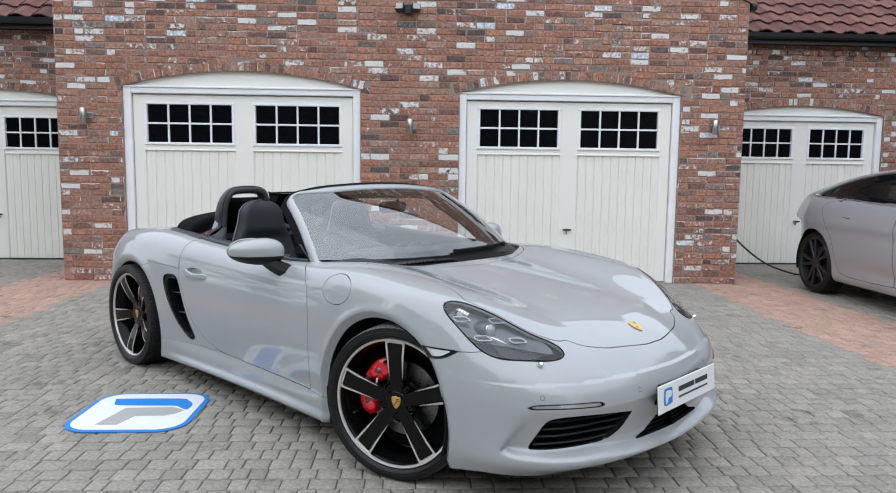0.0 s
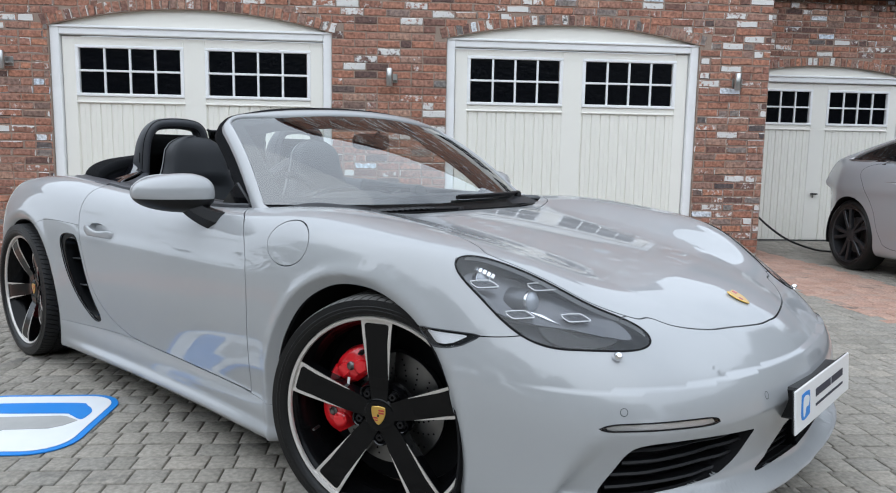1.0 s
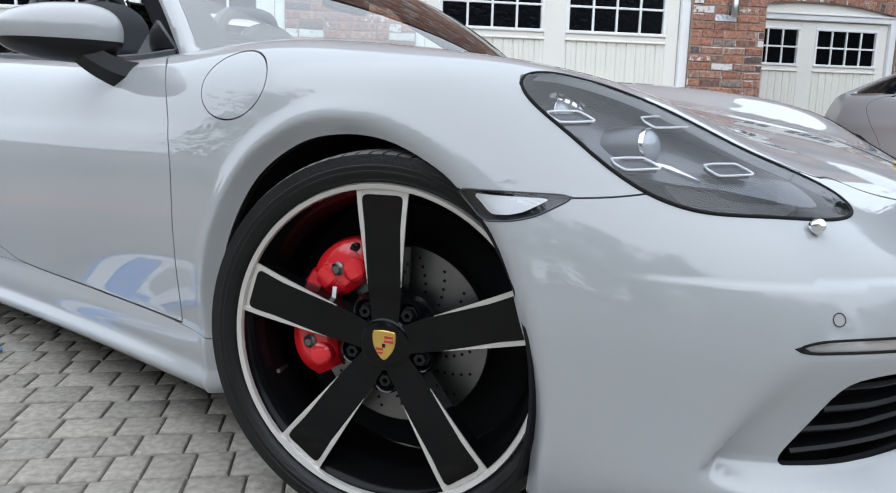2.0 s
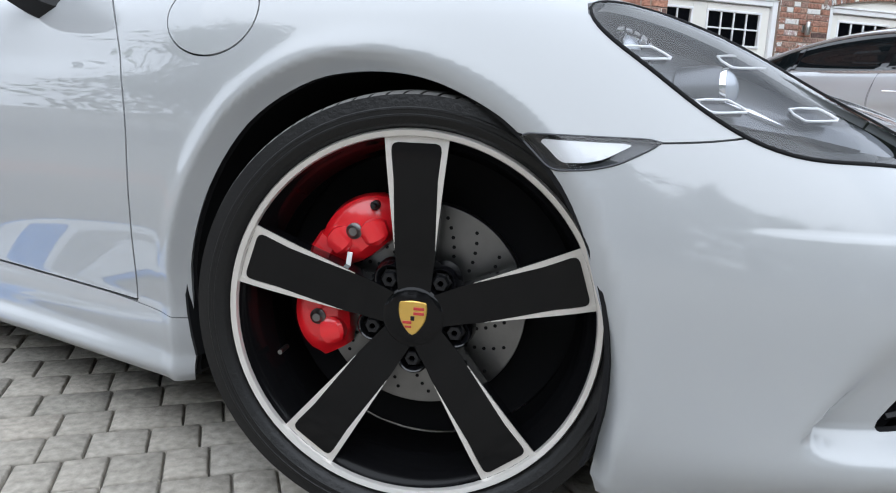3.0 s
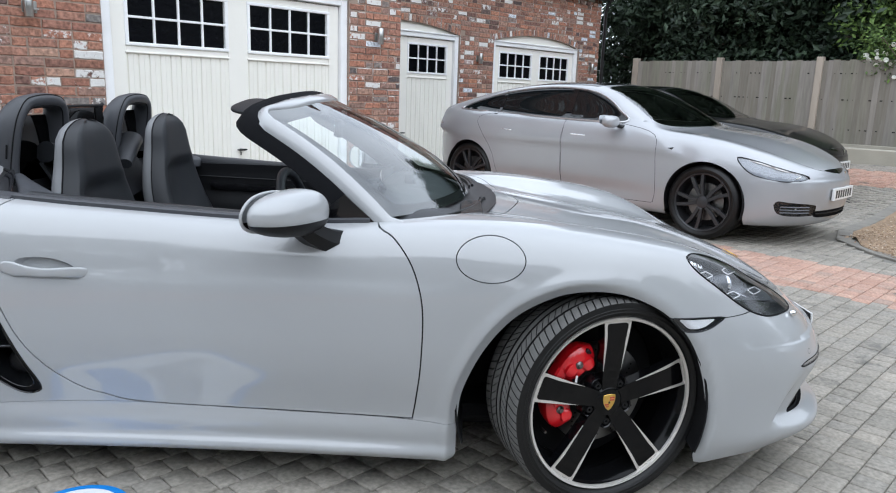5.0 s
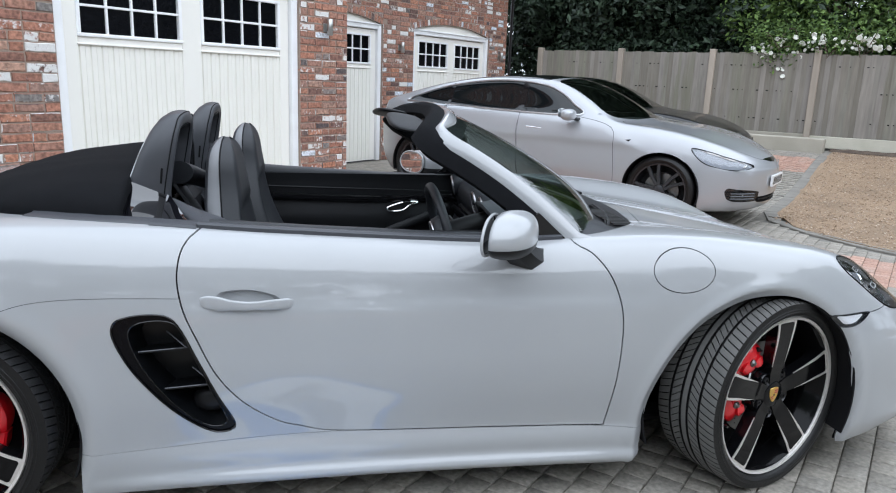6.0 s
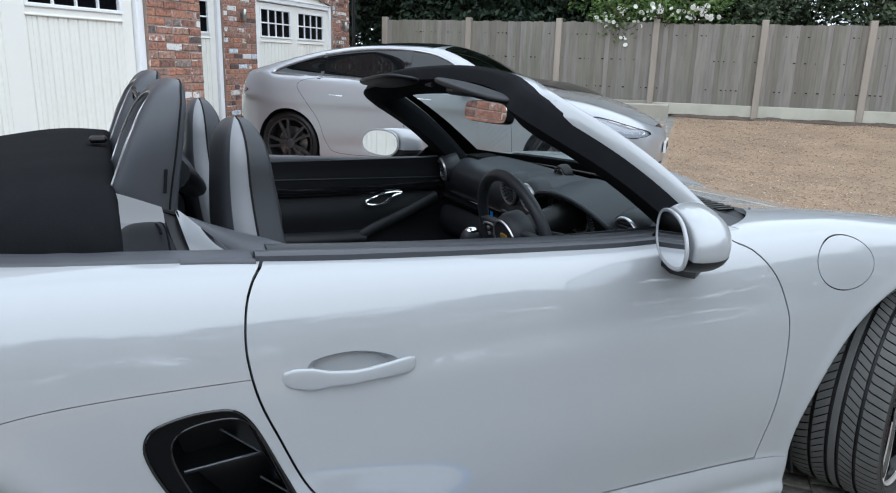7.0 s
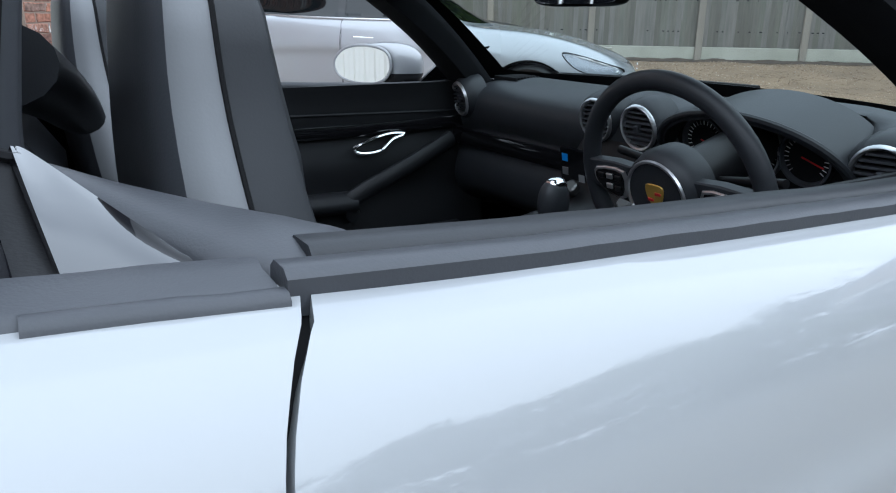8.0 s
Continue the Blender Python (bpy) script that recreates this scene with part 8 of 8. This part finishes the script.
        for xb, wd in ((-1.66, .035), (-2.62, .02)):
            g = []
            for z in np.linspace(1.04, 1.345 - rd, 8):
                row = []
                for x in (xb - wd - .1 * (z - 1.04), xb + wd - .1 * (z - 1.04)):
                    ys = np.linspace(.3, 1.0, 140)
                    val = value(np.stack([np.full(140, x), ys, np.full(140, z)], -1))
                    row.append((x, ys[np.argmax(val > 0)] + .003, z))
                g.append(row)
            part("door_pillar", fix(sheet(np.array(g), .004)), GLOSS_BLACK, car_ob)
        mr = new("door_mirror")
        mr.parent, mr.empty_display_size = car_ob, .05
        part("mirror_shell", fix(blob((-.98, 1.03, 1.035), (.070, .105, .060), 2.5)), paint, mr)
        part("mirror_foot", fix(tube([(-.93, .86, .985), (-.94, .93, .992), (-.96, .97, 1.01)], .022)), GLOSS_BLACK, mr)
        part("mirror_glass", fix(moved(prism(smooth_loop([(-.085, -.04), (-.085, .04), (.085, .045), (.085, -.03)], 5), 0, .003, "yz"), pose(-1.054, 1.03, 1.045))), MIRROR, mr)
        tri = [(-.48, .805), (-.32, .830), (-.36, .765)]
        part("wing_badge", fix(prism(tri, float(hw(-.4)) - .035, float(hw(-.4)) - .004, "xz", .004)), GLOSS_BLACK, car_ob)
        for cx in (0, -2.96):
            vf = liner(cx, .345, .383, .55, .93, -.3, math.pi + .3)
            part("arch_liner", fix(vf), MATT_BLACK, car_ob)
        # seats seen through the glass
        for sx_ in (-1.55, -2.55):
            st = new("seat")
            st.parent, st.empty_display_size = car_ob, .05
            part("seat_back", fix(blob((sx_, .37, .88), (.09, .23, .26), 3)), LEATHER, st)
            part("head_rest", fix(blob((sx_ - .04, .37, 1.17 - rd * .5), (.05, .12, .075), 3)), LEATHER, st)
    part("dash_block", block(-.95, -.55, -.70, .70, .80, .985, .05), LEATHER_DARK, car_ob)
    part("cabin_floor", block(-3.4, .5, -.75, .75, .19, .5, .05), MATT_BLACK, car_ob)
    for key, nm, mt, lb in (("grille", "lower_grille", MATT_BLACK, ""), ("nose", "nose_badge", GLOSS_BLACK, "dark nose bar with a small emblem")):
        v, f = take[key]
        part(nm, join((v - nrm(v) * (.03 if key == "grille" else .0), f), flipped((v - nrm(v) * (.03 if key == "grille" else .0), f))), mt, car_ob, lb)
    part("emblem", prism([(-.03, .675), (.03, .675), (.006, .655), (0, .615), (-.006, .655)], .905, .915, "yz"), CHROME, car_ob)
    part("chin_bar", tube([(float(nx(.30)) - float(nb(abs(y))) - .012, y, .302) for y in np.linspace(-.40, .40, 15)], .007, 6), SATIN_BLACK, car_ob)
    pl = new("number_plate")
    pl.parent, pl.matrix_basis, pl.empty_display_size = car_ob, pose(.925, 0, .475), .03
    part("plate_panel", block(-.02, .004, -.26, .26, -.055, .055, .003), PLATE_WHITE, pl)
    for i in range(7):
        part("plate_bar", block(.004, .0055, -.225 + i * .066, -.185 + i * .066, -.035, .035, .0005), SATIN_BLACK, pl)
    # wheels
    RIM_WIDE = Matrix.Diagonal((1.13, 1.0, 1.13, 1.0))
    for cx in (0, -2.96):
        for s in (-1, 1):
            hub = new("wheel")
            hub.parent, hub.matrix_basis, hub.empty_display_size = car_ob, pose(cx, s * .83, .345, 0, 0, 0 if s < 0 else 180), .05
            w = .235
            prof = [(.272, -.10), (.282, -.112), (.305, -.118), (.33, -.105), (.345, -.085), (.346, 0), (.345, .085), (.33, .105), (.25, .11)]
            part("tyre", lathe(prof, 72), RUBBER, hub)
            part("rim", lathe([(.246, -.098), (.238, -.107), (.228, -.102), (.222, -.07), (.21, .02), (.21, .09)], 60), SALOON_ALLOY, hub, "grey alloy rim", m=RIM_WIDE)
            part("backing", lathe([(.25, .02), (.12, .015), (.001, .015)], 32), MATT_BLACK, hub)
            for k in range(10):
                a = 36 * k
                sp = prism([(-.012, .05), (-.019, .14), (-.008, .235), (.020, .235), (.012, .14), (.014, .05)], -.096, -.06, "xz", .004)
                part("spoke", turned(sp, a + (6 if k % 2 else -6)), SALOON_ALLOY, hub, angle=25, m=RIM_WIDE)
            part("hub_cap", lathe([(0, -.100), (.03, -.100), (.055, -.094), (.066, -.07)], 32), SALOON_ALLOY, hub)
            part("brake_disc", lathe([(.06, -.02), (.175, -.02), (.176, .0)], 40), STEEL, hub)
    return car_ob


saloon("silver_saloon", pose(5.505, 5.27, 0, 0, 0, -90), SILVER, "silver four-door electric saloon parked beside the wing")
saloon("black_saloon", pose(8.15, 6.05, .055, 0, 0, -90), BLACK_PAINT, "glossy black saloon parked behind the silver one", roof_drop=.03)


# ---------------------------------------------------------------- trees behind the fence
def leaf_material(name, dark, light):
    return island_material(name, [(0, dark), (.5, tuple((a + b) / 2 for a, b in zip(dark, light))), (1, light)], .65, .1, 40)


CONIFER = leaf_material("conifer_green", (.008, .019, .010), (.030, .055, .026))
BROAD = leaf_material("leaf_green", (.03, .065, .015), (.14, .23, .05))
OLIVE = leaf_material("olive_green", (.03, .045, .022), (.09, .12, .06))
BARK = material("bark", (.10, .075, .055), .95, vary=.6, scale=9, bump=.8, bump_scale=30)
PETAL = material("white_petals", (.78, .78, .70), .6, vary=.15, scale=30)


def leaves(points, size, rng_, droop=.0, aspect=.5):
    """Small bent leaf blades at points."""
    n = len(points)
    a, b = rng_.uniform(0, 2 * np.pi, n), rng_.normal(0, .6, n)
    along = np.stack([np.cos(a) * np.cos(b), np.sin(a) * np.cos(b), np.sin(b) - droop], 1)
    along /= np.linalg.norm(along, axis=1, keepdims=True)
    sd = np.cross(along, rng_.normal(0, 1, (n, 3)))
    sd /= np.linalg.norm(sd, axis=1, keepdims=True) + 1e-9
    up = np.cross(sd, along)
    s = size * rng_.uniform(.6, 1.4, n)[:, None]
    v = np.stack([points, points + along * s * .5 + sd * s * aspect * .5 + up * s * .08, points + along * s, points + along * s * .5 - sd * s * aspect * .5 + up * s * .08], 1).reshape(-1, 3)
    return v, [(4 * i, 4 * i + 1, 4 * i + 2, 4 * i + 3) for i in range(n)]


def tree(name, x, y, z0, height, spread, mat, label, seed, size, count, low=.25, conifer=False, droop=0.0):
    r = np.random.default_rng(seed)
    t = thing(name, pose(x, y, z0), label, "tree")
    trunk = [(0, 0, -.1), (.05 * spread * r.normal(), .05 * r.normal(), height * .35), (.08 * r.normal(), .08 * r.normal(), height * .85)]
    part("trunk", tube(smooth_loop(np.array(trunk), 5, closed=False), .035 * height * .5 + .05, 9, scale=np.linspace(1, .3, 11)), BARK, t)
    clumps = []
    n_limb = 26 if conifer else 18
    for i in range(n_limb):
        h = height * (low + (1 - low) * (i + r.uniform(0, 1)) / n_limb)
        a = i * 2.4 + r.uniform(-.4, .4)
        reach = spread * ((1.05 - h / height) ** .8 + .12 if conifer else math.sin(math.pi * min(1, .15 + .8 * (h / height - low) / (1 - low))) ** .7) * r.uniform(.75, 1.1)
        end = np.array([math.cos(a) * reach, math.sin(a) * reach, h + (-.1 if conifer else .25) * reach])
        limb = [(0, 0, h * .8), end * (.5, .5, 1) + (0, 0, -.05 * reach), end]
        part("limb", tube(smooth_loop(np.array(limb), 3, closed=False), .03 + .008 * height * .3, 6, scale=np.linspace(1, .25, 7)), BARK, t)
        for q in np.linspace(.3, 1.05, 7):
            clumps.append((end * (q, q, 1) + (0, 0, (q - 1) * .15 * reach), .20 * spread + .18))
    clumps = [(c + r.normal(0, .12 * spread, 3), s * r.uniform(.6, 1.25)) for c, s in clumps for _ in range(2)]
    per = max(6, count // len(clumps))
    pts = np.concatenate([c + r.normal(0, 1, (per, 3)) * s * (.5, .5, .38) for c, s in clumps])
    pts = pts[pts[:, 2] > .1]
    if x > 10:
        pts = pts[(pts[:, 0] + x > 11.95) | (pts[:, 2] + z0 > 2.6)]
    tagged(part("crown", leaves(pts, size, r, droop), mat, t, smooth=False), kind="stuff")
    return t


k = 0
for x, y, h, sp in ((13.6, 10.6, 7.0, 1.9), (13.8, 9.0, 7.5, 2.0), (13.5, 7.6, 7.2, 1.9), (14.2, 6.6, 7.4, 1.8), (15.6, 11.6, 8, 2.4), (15.8, 8.4, 8.5, 2.6)):
    tree("conifer", x, y, .35, h, sp, CONIFER, "dense dark green conifer behind the fence", 40 + k, .15, 34000, .06, True, .3)
    k += 1
for x, y, h, sp, mt in ((13.3, 4.9, 4.6, 1.7, BROAD), (14.0, 3.2, 4.2, 1.8, OLIVE), (13.6, 1.2, 4.6, 1.9, OLIVE), (13.9, -1.2, 5.0, 2.2, OLIVE), (16.4, 4.6, 7.0, 2.6, BROAD), (14.2, -4.4, 5.5, 2.5, BROAD), (14.4, -8, 6, 2.8, OLIVE)):
    tree("broadleaf_tree", x, y, .35, h, sp, mt, "leafy green garden tree behind the fence", 70 + k, .11, 24000, .10)
    k += 1
# white rambling rose over the fence
rr = np.random.default_rng(12)
rose = thing("climbing_rose", pose(11.75, 4.95, .4), "rambling rose with clusters of white flowers on the fence", "rose")
for i in range(9):
    y1 = rr.uniform(-1.0, 1.1)
    part("stem", tube(smooth_loop(np.array([(.1, y1 * .3, 0), (.05, y1 * .6, 1.2), (-.12, y1, 1.75 + rr.uniform(-.2, .3)), (-.28, y1 + rr.uniform(-.3, .3), 1.5 + rr.uniform(0, .3))]), 4, closed=False), .008, 6), BARK, rose)
lp = np.stack([rr.normal(.02, .17, 2600), rr.uniform(-1.15, 1.15, 2600), 1.78 + rr.normal(0, .17, 2600) + .05], 1)
lp = lp[lp[:, 2] > 1.42 + .25 * np.abs(lp[:, 1] - .6)]
lp = np.concatenate([lp, np.stack([rr.normal(-.12, .05, 420), rr.normal(.68, .16, 420), rr.normal(1.56, .12, 420)], 1)])
tagged(part("foliage", leaves(lp, .075, rr), BROAD, rose, smooth=False), kind="stuff")
flowers = []
for cy, cz, n in ((.75, 1.55, 16), (.55, 1.42, 12), (.9, 1.7, 14), (.35, 1.70, 14), (.1, 1.78, 16), (-.2, 1.85, 16), (-.5, 1.82, 18), (-.8, 1.84, 16), (-1.0, 1.76, 12), (.6, 1.85, 12)):
    for _ in range(int(n * .6)):
        c = np.array([-.16 + rr.normal(0, .05), cy + rr.normal(0, .10), cz + rr.normal(0, .06)])
        rad = rr.uniform(.028, .050)
        cup = lathe([(0, -.3 * rad), (.5 * rad, -.35 * rad), (rad, .1 * rad), (.8 * rad, .3 * rad), (.3 * rad, .15 * rad), (0, .2 * rad)], 7, "x")
        v = cup[0] * (1, 1 + rr.normal(0, .1), 1)
        flowers.append(moved((v * (-1, 1, 1), [tuple(reversed(q)) for q in cup[1]]), Matrix.Translation(Vector(c)) @ pose(0, 0, 0, 0, rr.uniform(-40, 40), rr.uniform(-40, 40))))
tagged(part("blossom", join(*flowers), PETAL, rose, "clusters of white rose blooms"), kind="stuff")
# trees that close the yard on the other sides
for x, y, h, sp, mt in ((-9, -10, 7, 3.4, OLIVE), (-4.5, -13, 8, 3.6, OLIVE), (.5, -13, 6.5, 3.4, BROAD), (5.5, -13, 7, 3.4, OLIVE), (-13, -6, 7.5, 3.6, OLIVE), (-14.5, -1, 7, 3.4, OLIVE), (-13.5, 4.5, 6.5, 3.2, BROAD), (10.5, -13, 8, 3.6, BROAD)):
    tree("broadleaf_tree", x, y, 0, h, sp, mt, "leafy green tree at the edge of the yard", 90 + k, .24, 17000, .03)
    k += 1

# ---------------------------------------------------------------- painted sign on the paving
sign = thing("ground_sign", pose(-1.367, 4.259, .003), "rounded white and blue sign panel lying on the paving", "sign")


def rounded(hx, hy, r, n=8):
    out = []
    for cx, cy, a0 in ((hx - r, hy - r, 0), (-hx + r, hy - r, 90), (-hx + r, -hy + r, 180), (hx - r, -hy + r, 270)):
        out += [(cx + r * math.cos(radians(a0 + 90 * i / n)), cy + r * math.sin(radians(a0 + 90 * i / n))) for i in range(n + 1)]
    return np.array(out)


part("blue_edge", prism(rounded(.314, .312, .15), 0, .004, "xy"), MAT_BLUE, sign, "blue border")
part("white_panel", prism(rounded(.288, .286, .125), .0045, .0065, "xy"), MAT_WHITE, sign, "white panel")
bow = [(-.19, .126), (-.20, .170), (-.185, .196), (.144, .198), (.20, .167), (.242, .108), (.247, .05), (.234, .012), (.17, .069), (.136, .078), (-.148, .087)]
part("logo_shape", prism(smooth_loop(bow, 3), .007, .0085, "xy"), MAT_BLUE, sign)
part("logo_shape", prism([(-.15, -.217), (-.041, -.217), (0, -.089), (.158, -.08), (.20, -.05), (.230, .0), (.17, .045), (.145, .052), (-.094, .04)], .007, .0083, "xy"), MAT_GREY, sign)

# ---------------------------------------------------------------- paving blocks
rp = random.Random(8)
paving = thing("pavement", Matrix(), "grey tumbled block paving with pinkish bands", "pavement", kind="structure")
grey, pink, singles, shapes = [], [], 0, {}
course, row = -1.5, 0
while course < 10.60:
    depth = rp.choice((.098, .104, .110))
    x = -7.5 - rp.uniform(0, .15)
    xmax = 10.8
    while x < xmax:
        L = rp.choice((.078, .094, .106, .118, .138))
        cx, cy = x + L / 2, course + depth / 2
        far = cx > 6.2 or cx < -5.2
        ok = not on_gravel(cx, cy) and not on_gravel(cx + .12, cy - .06) and not (cy > WALL_Y + .1 and abs(cx) < 3.9)
        if cy > 4.4 and cx > 5.6 and cy < 4.62:
            ok = False
        if ok and not (far and cy < 2.8) and not (cy < 1.9 and (cx < -5 or cx > 4.55)):
            z = float(rise(cx)) + rp.uniform(-.0015, .0015)
            tilt = [rp.uniform(-.0015, .0015) for _ in range(4)]
            band = 3.32 < cx < 4.52 or -4.5 < cx < -3.25 or 9.2 < cx < 10.3
            edge = any(abs(cx - q) < .09 for q in (3.32, 4.52, -4.5, -3.25))
            if singles < 290 and 3.2 < cy < 4.35 and -1.5 < cx < -.2 and not band:
                key = (L, depth)
                if key not in shapes:
                    shapes[key] = mesh_of("paving_block", paver(0, L - .0036, 0, depth - .0032, 0, (0, .001, 0, -.001)), PAVER_ONE, angle=50)
                ob = new("paving_block", shapes[key])
                ob.parent, ob.location = paving, (x, course, z)
                singles += 1
            else:
                (pink if band and not edge else grey).append(paver(x, x + L - .0036, course, course + depth - .0032, z, tilt))
        x += L
    course += depth
    row += 1
tagged(part("grey_blocks", join(*grey), PAVER, paving, angle=50), kind="stuff")
tagged(part("pink_blocks", join(*pink), PAVER_PINK, paving, "pinkish red paving blocks", angle=50), kind="stuff")
joint_pts = np.array([[(x, y, float(rise(x)) - .010) for y in (-1.55, 10.64)] for x in np.linspace(-7.6, 4.6, 3)])
part("joint_bed", sheet(joint_pts), JOINT_SAND, paving)
far_pts = np.array([[(x, y, float(rise(x)) - .010) for y in (4.45, 10.64)] for x in np.linspace(4.6, 10.85, 30)])
part("joint_bed", sheet(far_pts), JOINT_SAND, paving)
